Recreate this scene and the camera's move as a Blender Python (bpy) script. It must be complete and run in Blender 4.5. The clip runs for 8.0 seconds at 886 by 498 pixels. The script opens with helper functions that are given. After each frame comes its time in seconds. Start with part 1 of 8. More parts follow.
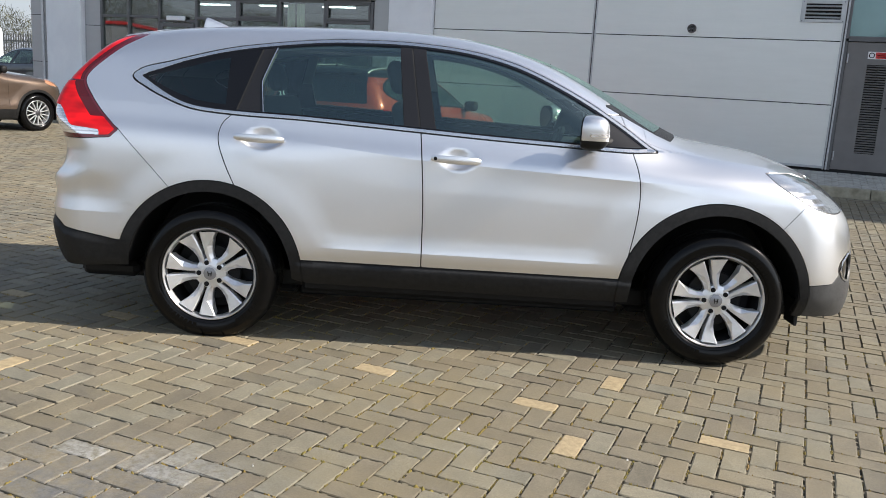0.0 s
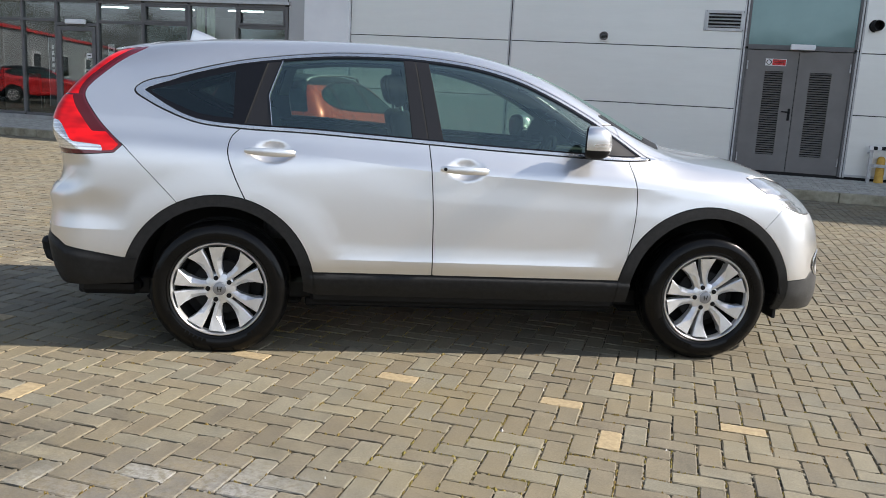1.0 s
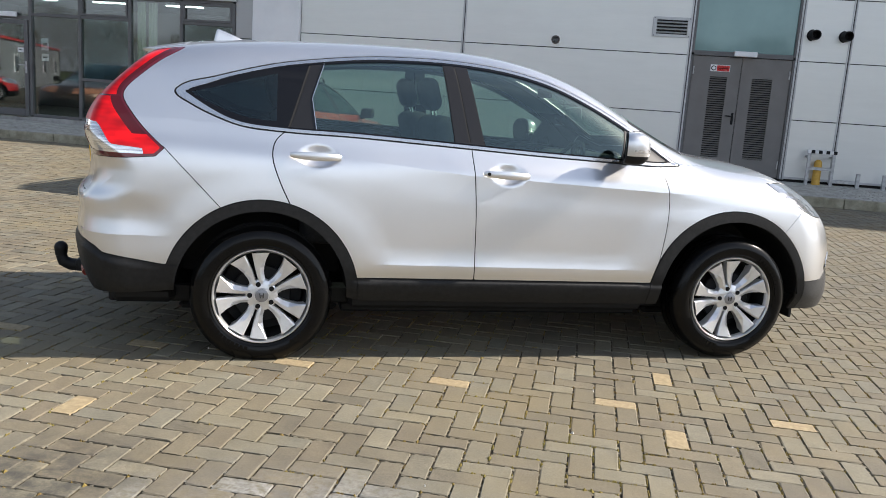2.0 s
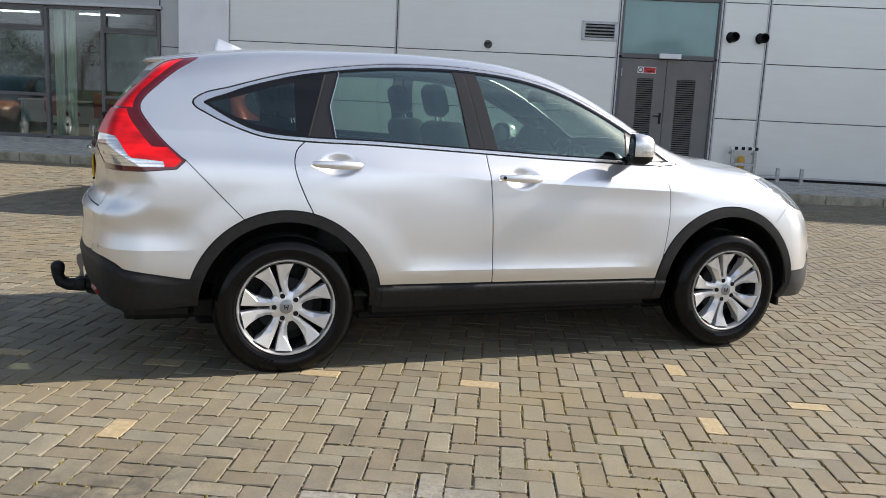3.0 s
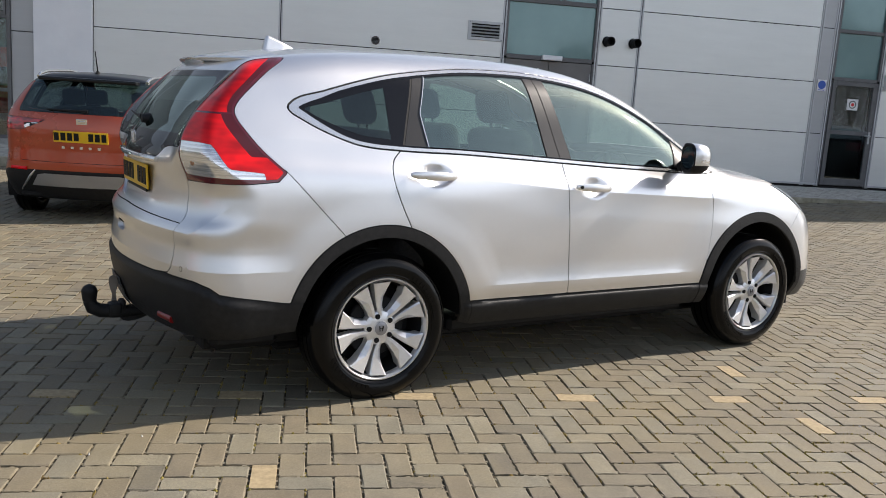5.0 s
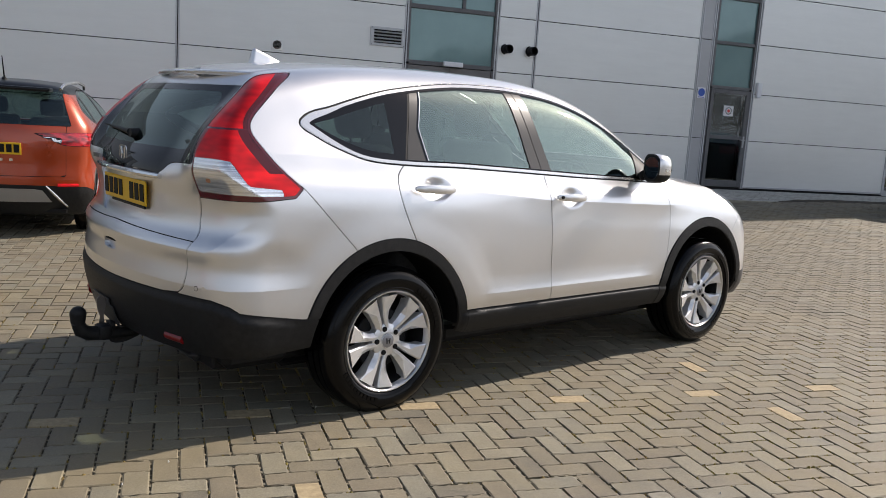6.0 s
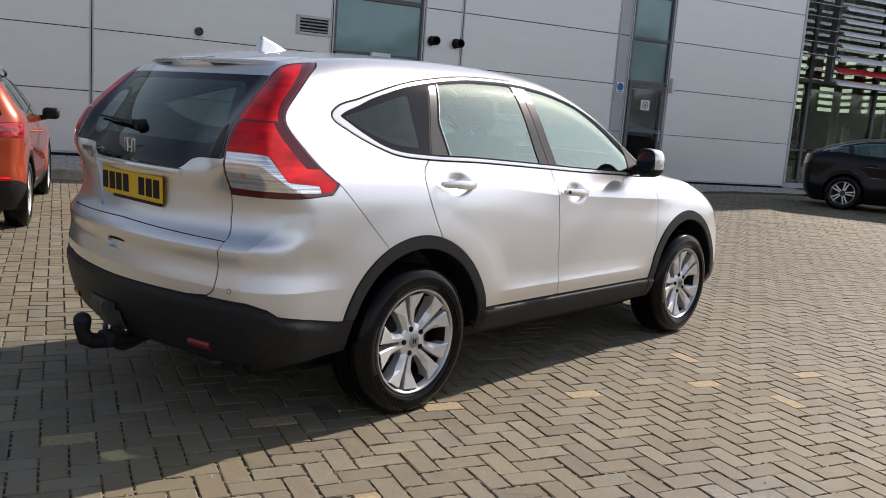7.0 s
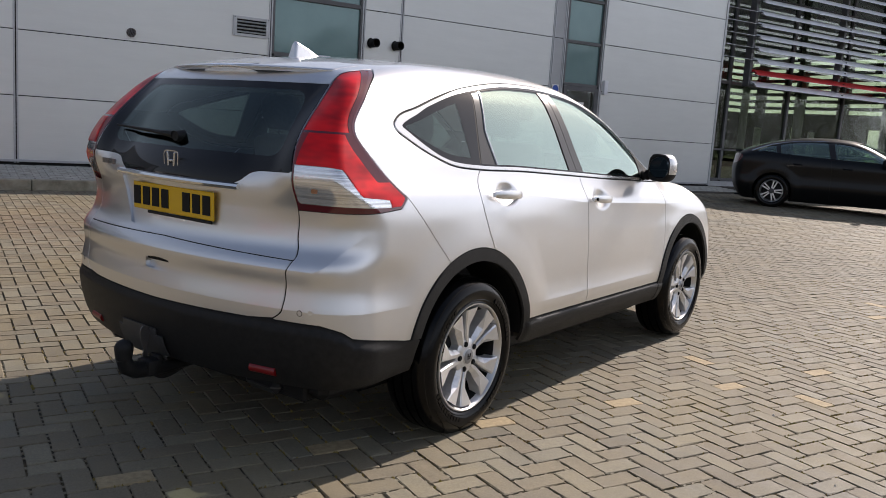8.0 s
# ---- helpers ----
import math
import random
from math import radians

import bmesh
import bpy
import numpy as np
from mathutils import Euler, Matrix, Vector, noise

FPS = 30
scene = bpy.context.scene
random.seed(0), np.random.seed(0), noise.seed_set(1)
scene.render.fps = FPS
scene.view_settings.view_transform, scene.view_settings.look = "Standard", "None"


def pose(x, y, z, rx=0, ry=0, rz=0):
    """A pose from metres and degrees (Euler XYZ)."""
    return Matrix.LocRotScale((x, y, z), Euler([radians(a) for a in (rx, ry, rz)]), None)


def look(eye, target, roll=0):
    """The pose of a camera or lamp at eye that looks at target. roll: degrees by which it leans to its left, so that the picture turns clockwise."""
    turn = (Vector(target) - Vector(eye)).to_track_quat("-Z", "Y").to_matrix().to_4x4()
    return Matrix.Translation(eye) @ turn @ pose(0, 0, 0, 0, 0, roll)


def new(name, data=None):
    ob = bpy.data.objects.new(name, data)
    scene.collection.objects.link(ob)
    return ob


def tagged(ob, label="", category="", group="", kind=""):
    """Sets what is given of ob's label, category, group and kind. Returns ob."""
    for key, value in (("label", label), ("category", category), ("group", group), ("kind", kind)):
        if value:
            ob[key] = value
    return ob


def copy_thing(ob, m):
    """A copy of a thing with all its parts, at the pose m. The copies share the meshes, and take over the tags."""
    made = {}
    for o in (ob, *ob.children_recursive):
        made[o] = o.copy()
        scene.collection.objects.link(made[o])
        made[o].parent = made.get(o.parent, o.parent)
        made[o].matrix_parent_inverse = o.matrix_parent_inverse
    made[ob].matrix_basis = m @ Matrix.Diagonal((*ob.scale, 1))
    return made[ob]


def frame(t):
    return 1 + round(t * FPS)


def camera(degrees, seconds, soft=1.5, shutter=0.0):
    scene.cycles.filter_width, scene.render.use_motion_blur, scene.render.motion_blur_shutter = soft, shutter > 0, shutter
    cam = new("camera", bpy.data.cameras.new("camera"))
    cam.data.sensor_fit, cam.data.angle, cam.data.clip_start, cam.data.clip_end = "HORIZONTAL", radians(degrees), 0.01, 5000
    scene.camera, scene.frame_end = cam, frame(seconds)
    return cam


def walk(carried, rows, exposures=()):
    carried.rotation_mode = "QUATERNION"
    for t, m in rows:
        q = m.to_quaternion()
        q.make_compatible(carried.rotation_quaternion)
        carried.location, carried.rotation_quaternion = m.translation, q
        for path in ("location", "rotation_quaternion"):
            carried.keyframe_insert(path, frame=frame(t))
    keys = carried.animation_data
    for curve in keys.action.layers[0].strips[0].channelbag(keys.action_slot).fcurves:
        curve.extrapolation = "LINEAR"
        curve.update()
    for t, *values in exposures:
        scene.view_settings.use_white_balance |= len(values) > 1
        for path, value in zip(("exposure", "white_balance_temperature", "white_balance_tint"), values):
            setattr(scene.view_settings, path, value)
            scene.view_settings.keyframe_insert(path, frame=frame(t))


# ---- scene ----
cam = camera(56.5, 8.0, soft=0.7)
PATH = [
    (0, (-0.059, 0.112, 1.363), (-0.826, 1.916, 0.968), 3.4),
    (0.5, (-0.327, 0.011, 1.373), (-0.949, 1.876, 1.005), 3.6),
    (1, (-0.598, -0.198, 1.38), (-1.119, 1.696, 1.006), 3.2),
    (1.5, (-0.886, -0.295, 1.355), (-1.329, 1.619, 0.981), 3.4),
    (1.7, (-1.018, -0.307, 1.366), (-1.423, 1.617, 0.997), 3.7),
    (2.8, (-1.685, -0.482, 1.372), (-1.827, 1.482, 1.021), 3.1),
    (3, (-1.775, -0.47, 1.344), (-1.892, 1.498, 1.004), 2.8),
    (3.5, (-2.086, -0.371, 1.349), (-2.081, 1.602, 1.023), 3.5),
    (4, (-2.46, -0.378, 1.342), (-2.34, 1.59, 1.009), 3.5),
    (4.5, (-2.791, -0.335, 1.332), (-2.593, 1.625, 0.983), 3.2),
    (4.7, (-2.919, -0.278, 1.332), (-2.684, 1.678, 0.988), 3.4),
    (5.8, (-3.616, -0.209, 1.363), (-3.03, 1.679, 1.066), 3.9),
    (6, (-3.722, -0.18, 1.356), (-3.103, 1.698, 1.051), 3.8),
    (6.5, (-3.995, -0.024, 1.33), (-3.29, 1.82, 1.014), 4.0),
    (7, (-4.236, 0.119, 1.326), (-3.388, 1.904, 1.018), 4.3),
    (7.5, (-4.524, 0.272, 1.338), (-3.568, 2.003, 1.038), 3.6),
    (8, (-4.736, 0.516, 1.315), (-3.7, 2.201, 1.025), 3.9),
]
walk(cam, [(t, look(eye, target, roll)) for t, eye, target, roll in PATH],
     exposures=[(0.0, 0.69, 6540, 10), (1.5, 0.76, 6580, 10.5), (3.5, 0.69, 6680, 11), (4.5, 0.62, 6720, 11.5), (6.0, 0.36, 6780, 13.5), (7.0, 0.28, 6800, 15), (8.0, 0.21, 6820, 16)])

# ---- light ----
SUN_AZIMUTH, SUN_HEIGHT = radians(17), radians(36)
world = bpy.data.worlds.new("sky")
scene.world = world
world.use_nodes = True
wn, wl = world.node_tree.nodes, world.node_tree.links
sky = wn.new("ShaderNodeTexSky")
sky.sky_type, sky.sun_disc = "NISHITA", False
sky.sun_elevation, sky.sun_rotation = SUN_HEIGHT, radians(90) - SUN_AZIMUTH
sky.air_density, sky.dust_density, sky.ozone_density = 1.0, 1.2, 1.2
# thin broken cloud over the whole sky
w_co = wn.new("ShaderNodeTexCoord")
w_map = wn.new("ShaderNodeMapping")
w_map.inputs["Scale"].default_value = (1.0, 1.0, 2.6)
w_noise = wn.new("ShaderNodeTexNoise")
w_noise.inputs["Scale"].default_value, w_noise.inputs["Detail"].default_value, w_noise.inputs["Roughness"].default_value = 2.6, 7, 0.58
w_ramp = wn.new("ShaderNodeValToRGB")
w_ramp.color_ramp.elements[0].position, w_ramp.color_ramp.elements[0].color = 0.50, (0, 0, 0, 1)
w_ramp.color_ramp.elements[1].position, w_ramp.color_ramp.elements[1].color = 0.80, (0.35, 0.35, 0.35, 1)
w_mix = wn.new("ShaderNodeMix")
w_mix.data_type = "RGBA"
w_mix.inputs["B"].default_value = (7.5, 8.3, 9.5, 1)
wl.new(w_co.outputs["Generated"], w_map.inputs["Vector"])
wl.new(w_map.outputs["Vector"], w_noise.inputs["Vector"])
wl.new(w_noise.outputs["Fac"], w_ramp.inputs["Fac"])
w_sep = wn.new("ShaderNodeSeparateXYZ")
w_low = wn.new("ShaderNodeMapRange")
w_low.inputs["From Min"].default_value, w_low.inputs["From Max"].default_value = 0.0, 0.72
w_low.inputs["To Min"].default_value, w_low.inputs["To Max"].default_value = 0.90, 0.06
w_max = wn.new("ShaderNodeMath")
w_max.operation = "MAXIMUM"
wl.new(w_co.outputs["Generated"], w_sep.inputs["Vector"])
wl.new(w_sep.outputs["Z"], w_low.inputs["Value"])
wl.new(w_low.outputs["Result"], w_max.inputs[0])
wl.new(w_ramp.outputs["Color"], w_max.inputs[1])
wl.new(w_max.outputs[0], w_mix.inputs["Factor"])
# the haze is brighter towards the sun
w_dot = wn.new("ShaderNodeVectorMath")
w_dot.operation = "DOT_PRODUCT"
w_dot.inputs[1].default_value = (math.cos(SUN_AZIMUTH - 0.5), math.sin(SUN_AZIMUTH - 0.5), 0)
w_side = wn.new("ShaderNodeMapRange")
w_side.inputs["From Min"].default_value, w_side.inputs["From Max"].default_value = -1.0, 1.0
w_side.inputs["To Min"].default_value, w_side.inputs["To Max"].default_value = 0.42, 1.34
w_haze = wn.new("ShaderNodeMix")
w_haze.data_type, w_haze.blend_type = "RGBA", "MULTIPLY"
w_haze.inputs["Factor"].default_value, w_haze.inputs["A"].default_value = 1.0, (7.5, 8.3, 9.5, 1)
wl.new(w_co.outputs["Generated"], w_dot.inputs[0])
wl.new(w_dot.outputs["Value"], w_side.inputs["Value"])
wl.new(w_side.outputs["Result"], w_haze.inputs["B"])
wl.new(w_haze.outputs["Result"], w_mix.inputs["B"])
wl.new(sky.outputs["Color"], w_mix.inputs["A"])
wl.new(w_mix.outputs["Result"], wn["Background"].inputs["Color"])
wn["Background"].inputs["Strength"].default_value = 0.102
sun = new("sun", bpy.data.lights.new("sun", "SUN"))
sun.data.energy, sun.data.angle, sun.data.color = 5.0, radians(0.8), (1.0, 0.94, 0.865)
sun.matrix_world = look((0, 0, 0), (-math.cos(SUN_HEIGHT) * math.cos(SUN_AZIMUTH), -math.cos(SUN_HEIGHT) * math.sin(SUN_AZIMUTH), -math.sin(SUN_HEIGHT)))

# ---- tools ----
def material(name, color, rough=0.5, metal=0.0, **more):
    """A principled material; more sets further inputs by their names with underscores."""
    m = bpy.data.materials.new(name)
    m.use_nodes = True
    b = m.node_tree.nodes["Principled BSDF"]
    b.inputs["Base Color"].default_value = (*color, 1)
    b.inputs["Roughness"].default_value, b.inputs["Metallic"].default_value = rough, metal
    for key, value in more.items():
        b.inputs[key.replace("_", " ")].default_value = value
    return m


def node(m, kind, **inputs):
    n = m.node_tree.nodes.new("ShaderNode" + kind)
    for key, value in inputs.items():
        n.inputs[key.replace("_", " ")].default_value = value
    return n


def link(m, a, b):
    m.node_tree.links.new(a, b)


def grain(m, color_a, color_b, scale=20.0, detail=6.0, low=0.35, high=0.65, bump=0.0, size=None, rough=None, stretch=None):
    """Two tones by a noise in object space, with some relief from a finer one. Returns the colour's output."""
    b = m.node_tree.nodes["Principled BSDF"]
    co = node(m, "TexCoord")
    src = co.outputs["Object"]
    if stretch:
        mp = node(m, "Mapping", Scale=stretch)
        link(m, src, mp.inputs["Vector"])
        src = mp.outputs["Vector"]
    n = node(m, "TexNoise", Scale=scale, Detail=detail, Roughness=0.6)
    link(m, src, n.inputs["Vector"])
    r = node(m, "ValToRGB")
    r.color_ramp.elements[0].position, r.color_ramp.elements[0].color = low, (*color_a, 1)
    r.color_ramp.elements[1].position, r.color_ramp.elements[1].color = high, (*color_b, 1)
    link(m, n.outputs["Fac"], r.inputs["Fac"])
    link(m, r.outputs["Color"], b.inputs["Base Color"])
    if rough:
        mr = node(m, "MapRange", To_Min=rough[0], To_Max=rough[1])
        link(m, n.outputs["Fac"], mr.inputs["Value"])
        link(m, mr.outputs["Result"], b.inputs["Roughness"])
    if bump:
        f = node(m, "TexNoise", Scale=size or scale * 6, Detail=4.0)
        link(m, src, f.inputs["Vector"])
        bp = node(m, "Bump", Strength=bump, Distance=0.004)
        link(m, f.outputs["Fac"], bp.inputs["Height"])
        link(m, bp.outputs["Normal"], b.inputs["Normal"])
    return r.outputs["Color"]


def thing(name, m=None, label="", category="", group=""):
    ob = new(name)
    ob.empty_display_size = 0.2
    if m is not None:
        ob.matrix_world = m
    return tagged(ob, label, category, group)


def place(ob, mat, parent=None, label="", kind=""):
    if mat is not None:
        ob.data.materials.append(mat)
    if parent is not None:
        ob.parent = parent
    return tagged(ob, label, kind=kind)


def part(name, bm, mat, parent=None, label="", smooth=False, kind=""):
    """Links a bmesh as one mesh object."""
    me = bpy.data.meshes.new(name)
    bmesh.ops.recalc_face_normals(bm, faces=bm.faces)
    bm.to_mesh(me)
    bm.free()
    if smooth:
        me.shade_smooth()
        me.set_sharp_from_angle(angle=radians(38))
    return place(new(name, me), mat, parent, label, kind)


def panel(name, piece, mat, parent=None, label="", fold=0.0):
    """Links a cut piece of a shell, with the shell's own normals."""
    if fold:
        piece = rim(piece, fold)
    p, t, nn = piece
    me = bpy.data.meshes.new(name)
    me.vertices.add(len(p))
    me.vertices.foreach_set("co", np.ascontiguousarray(p, np.float32).ravel())
    me.loops.add(len(t) * 3)
    me.loops.foreach_set("vertex_index", np.ascontiguousarray(t, np.int32).ravel())
    me.polygons.add(len(t))
    me.polygons.foreach_set("loop_start", np.arange(0, len(t) * 3, 3, dtype=np.int32))
    me.update(calc_edges=True)
    me.shade_smooth()
    if len(p):
        me.normals_split_custom_set_from_vertices([tuple(v) for v in nn])
    return place(new(name, me), mat, parent, label)


def box(bm, lo, hi, bevel=0.0, m=None, segments=1):
    """Adds a box between two corners, bevelled."""
    mid = [(a + b) / 2 for a, b in zip(lo, hi)]
    size = [abs(b - a) for a, b in zip(lo, hi)]
    base = Matrix.LocRotScale(mid, None, size)
    r = bmesh.ops.create_cube(bm, size=1.0, matrix=(m @ base) if m is not None else base)
    if bevel:
        edges = list({e for v in r["verts"] for e in v.link_edges})
        bmesh.ops.bevel(bm, geom=edges, offset=bevel, segments=segments, affect="EDGES", profile=0.5)


def rod(bm, a, b, r0, r1=None, sides=12, caps=True):
    """Adds a round bar from a to b."""
    a, b = Vector(a), Vector(b)
    d = b - a
    m = Matrix.Translation((a + b) / 2) @ d.to_track_quat("Z", "Y").to_matrix().to_4x4()
    bmesh.ops.create_cone(bm, cap_ends=caps, segments=sides, radius1=r0, radius2=r0 if r1 is None else r1, depth=d.length, matrix=m)


def pipe(bm, points, r, sides=10):
    """Adds a bent round bar through the points."""
    rings = []
    pts = [Vector(p) for p in points]
    for i, p in enumerate(pts):
        d = (pts[min(i + 1, len(pts) - 1)] - pts[max(i - 1, 0)]).normalized()
        q = d.to_track_quat("Z", "Y").to_matrix()
        rr = r[i] if isinstance(r, (list, tuple)) else r
        rings.append([bm.verts.new(p + q @ Vector((rr * math.cos(2 * math.pi * k / sides), rr * math.sin(2 * math.pi * k / sides), 0))) for k in range(sides)])
    for a, b in zip(rings, rings[1:]):
        for k in range(sides):
            bm.faces.new((a[k], a[(k + 1) % sides], b[(k + 1) % sides], b[k]))
    bm.faces.new(rings[0][::-1])
    bm.faces.new(rings[-1])


def lathe(bm, profile, segments=32, m=None):
    """Turns (radius, height) about z."""
    rings = []
    for r, h in profile:
        ring = []
        for k in range(segments):
            a = 2 * math.pi * k / segments
            v = Vector((r * math.cos(a), r * math.sin(a), h))
            ring.append(bm.verts.new(m @ v if m is not None else v))
        rings.append(ring)
    for a, b in zip(rings, rings[1:]):
        for k in range(segments):
            bm.faces.new((a[k], a[(k + 1) % segments], b[(k + 1) % segments], b[k]))


def prism(bm, outline, y0, y1, m=None, bevel=0.0):
    """An outline (x, z) as a solid between two y."""
    def at(x, y, z):
        v = Vector((x, y, z))
        return m @ v if m is not None else v
    a = [bm.verts.new(at(x, y0, z)) for x, z in outline]
    b = [bm.verts.new(at(x, y1, z)) for x, z in outline]
    n = len(a)
    faces = [bm.faces.new(a), bm.faces.new(b[::-1])]
    for i in range(n):
        faces.append(bm.faces.new((a[i], b[i], b[(i + 1) % n], a[(i + 1) % n])))
    if bevel:
        edges = list({e for f in faces[:2] for e in f.edges})
        bmesh.ops.bevel(bm, geom=edges, offset=bevel, segments=2, affect="EDGES", profile=0.5)


def boxes(name, mat, parent, *spans, bevel=0.0, label="", kind=""):
    bm = bmesh.new()
    for lo, hi in spans:
        box(bm, lo, hi, bevel)
    return part(name, bm, mat, parent, label, kind=kind)

# ---- materials ----
M = {}


def glass_of(name, tint, gloss=0.045, power=4.5, rough=0.015, sheen=(1, 1, 1)):
    """A thin pane: tinted see-through with a clear reflection that grows at a low angle."""
    m = bpy.data.materials.new(name)
    m.use_nodes = True
    nt = m.node_tree
    nt.nodes.remove(nt.nodes["Principled BSDF"])
    tr = node(m, "BsdfTransparent", Color=(*tint, 1))
    gl = node(m, "BsdfGlossy", Color=(*sheen, 1), Roughness=rough)
    lw = node(m, "LayerWeight", Blend=0.5)
    pw = node(m, "Math")
    pw.operation = "POWER"
    pw.inputs[1].default_value = power
    mr = node(m, "MapRange", To_Min=gloss, To_Max=0.95)
    mx = node(m, "MixShader")
    link(m, lw.outputs["Facing"], pw.inputs[0])
    link(m, pw.outputs[0], mr.inputs["Value"])
    link(m, mr.outputs["Result"], mx.inputs["Fac"])
    link(m, tr.outputs[0], mx.inputs[1])
    link(m, gl.outputs[0], mx.inputs[2])
    link(m, mx.outputs[0], nt.nodes["Material Output"].inputs["Surface"])
    return m


def car_paint(name, color, metal=0.85, rough=0.30, flake=0.06):
    m = material(name, color, rough, metal, Coat_Weight=1.0, Coat_Roughness=0.05)
    b = m.node_tree.nodes["Principled BSDF"]
    co = node(m, "TexCoord")
    n = node(m, "TexNoise", Scale=1400.0, Detail=1.0)
    link(m, co.outputs["Object"], n.inputs["Vector"])
    d = node(m, "TexNoise", Scale=2.3, Detail=5.0, Roughness=0.6)
    link(m, co.outputs["Object"], d.inputs["Vector"])
    mr = node(m, "MapRange", From_Min=0.3, From_Max=0.7, To_Min=1 - flake, To_Max=1 + flake)
    link(m, n.outputs["Fac"], mr.inputs["Value"])
    mx = node(m, "Mix")
    mx.data_type, mx.blend_type = "RGBA", "MULTIPLY"
    mx.inputs["Factor"].default_value = 1.0
    mx.inputs["A"].default_value = (*color, 1)
    link(m, mr.outputs["Result"], mx.inputs["B"])
    link(m, mx.outputs["Result"], b.inputs["Base Color"])
    rr = node(m, "MapRange", From_Min=0.3, From_Max=0.7, To_Min=rough - 0.025, To_Max=rough + 0.035)
    link(m, d.outputs["Fac"], rr.inputs["Value"])
    link(m, rr.outputs["Result"], b.inputs["Roughness"])
    return m


def lens(name, color, rough=0.10, ribs=0.0, **more):
    m = material(name, color, rough, 0.0, Coat_Weight=1.0, Coat_Roughness=0.02, **more)
    if ribs:
        b = m.node_tree.nodes["Principled BSDF"]
        co = node(m, "TexCoord")
        w = node(m, "TexWave", Scale=ribs, Distortion=0.6, Detail=1.0)
        w.bands_direction = "Z"
        link(m, co.outputs["Object"], w.inputs["Vector"])
        bp = node(m, "Bump", Strength=0.6, Distance=0.004)
        link(m, w.outputs["Fac"], bp.inputs["Height"])
        link(m, bp.outputs["Normal"], b.inputs["Normal"])
    return m


M["silver"] = car_paint("silver_paint", (0.762, 0.756, 0.756), 0.90, 0.325)
M["orange"] = car_paint("orange_paint", (0.40, 0.048, 0.006), 0.28, 0.28)
M["brown"] = car_paint("brown_paint", (0.115, 0.080, 0.058), 0.6, 0.35)
M["near_black"] = car_paint("black_paint", (0.0045, 0.005, 0.006), 0.0, 0.3)
M["near_black"].node_tree.nodes["Principled BSDF"].inputs["Coat Weight"].default_value = 0.3
M["near_black"].node_tree.nodes["Principled BSDF"].inputs["Specular IOR Level"].default_value = 0.15
M["dark_blue"] = car_paint("dark_blue_paint", (0.012, 0.016, 0.028), 0.2, 0.3)
M["red_paint"] = car_paint("red_paint", (0.45, 0.012, 0.012), 0.2, 0.3)
M["white_paint"] = material("white_paint", (0.78, 0.79, 0.80), 0.35)
M["rubber"] = material("tyre_rubber", (0.018, 0.018, 0.019), 0.42, Specular_IOR_Level=0.20)
grain(M["rubber"], (0.0025, 0.0025, 0.003), (0.005, 0.0049, 0.0047), 9, bump=0.06, size=160, rough=(0.12, 0.22))
M["alloy"] = material("alloy", (0.66, 0.66, 0.66), 0.30, 0.8)
M["alloy_face"] = material("alloy_face", (0.68, 0.68, 0.69), 0.27, 0.6)
grain(M["alloy_face"], (0.74, 0.735, 0.73), (0.84, 0.835, 0.83), 14, rough=(0.24, 0.36))
M["alloy_dark"] = material("alloy_dark", (0.07, 0.07, 0.075), 0.4, 0.7)
M["brake"] = material("dull_metal", (0.16, 0.15, 0.14), 0.55, 0.8)
grain(M["brake"], (0.12, 0.10, 0.09), (0.22, 0.20, 0.19), 30)
M["black"] = material("black_plastic", (0.007, 0.007, 0.0075), 0.6, Specular_IOR_Level=0.25)
M["cap"] = material("cap_grey", (0.30, 0.30, 0.31), 0.35, 0.5)
M["chrome"] = material("chrome", (0.80, 0.81, 0.82), 0.08, 1.0)
M["nut"] = material("steel_nut", (0.20, 0.20, 0.21), 0.35, 0.9)
M["lens_dark"] = lens("dark_red_lens", (0.10, 0.004, 0.010))
M["lens_red"] = lens("red_lens", (0.95, 0.007, 0.008), 0.35, 0, Specular_IOR_Level=0.1)
M["lens_red"].node_tree.nodes["Principled BSDF"].inputs["Coat Weight"].default_value = 0.5
grain(M["lens_red"], (0.38, 0.003, 0.007), (0.84, 0.008, 0.012), 1.0, detail=2.0, low=0.34, high=0.64, bump=0.08, size=5, stretch=(6, 6, 16))
M["lens_tail"] = lens("tail_lens", (0.36, 0.006, 0.010), 0.15)
grain(M["lens_tail"], (0.16, 0.002, 0.005), (0.62, 0.02, 0.03), 1.0, detail=2.0, low=0.4, high=0.62, stretch=(9, 9, 30))
M["lens_mid"] = lens("mid_red_lens", (0.20, 0.003, 0.005), 0.35)
M["lens_mid"].node_tree.nodes["Principled BSDF"].inputs["Coat Weight"].default_value = 0.25
M["lens_deep"] = lens("deep_red_lens", (0.075, 0.002, 0.004), 0.10, Coat_Tint=(1.0, 0.6, 0.6, 1))
M["lens_clear"] = lens("clear_lens", (0.62, 0.62, 0.63), 0.12, 0, Metallic=0.75)
grain(M["lens_clear"], (0.58, 0.58, 0.59), (0.97, 0.97, 0.98), 1.0, detail=2.0, low=0.34, high=0.58, bump=0.10, size=3, stretch=(3, 3, 150))
M["lens_head"] = lens("headlamp_lens", (0.44, 0.45, 0.46), 0.12, 9, Metallic=0.75)
M["lens_amber"] = lens("amber_lens", (0.42, 0.20, 0.11), 0.12)
M["gloss_black"] = material("gloss_black", (0.006, 0.006, 0.007), 0.05, 0.0, Specular_IOR_Level=0.35)
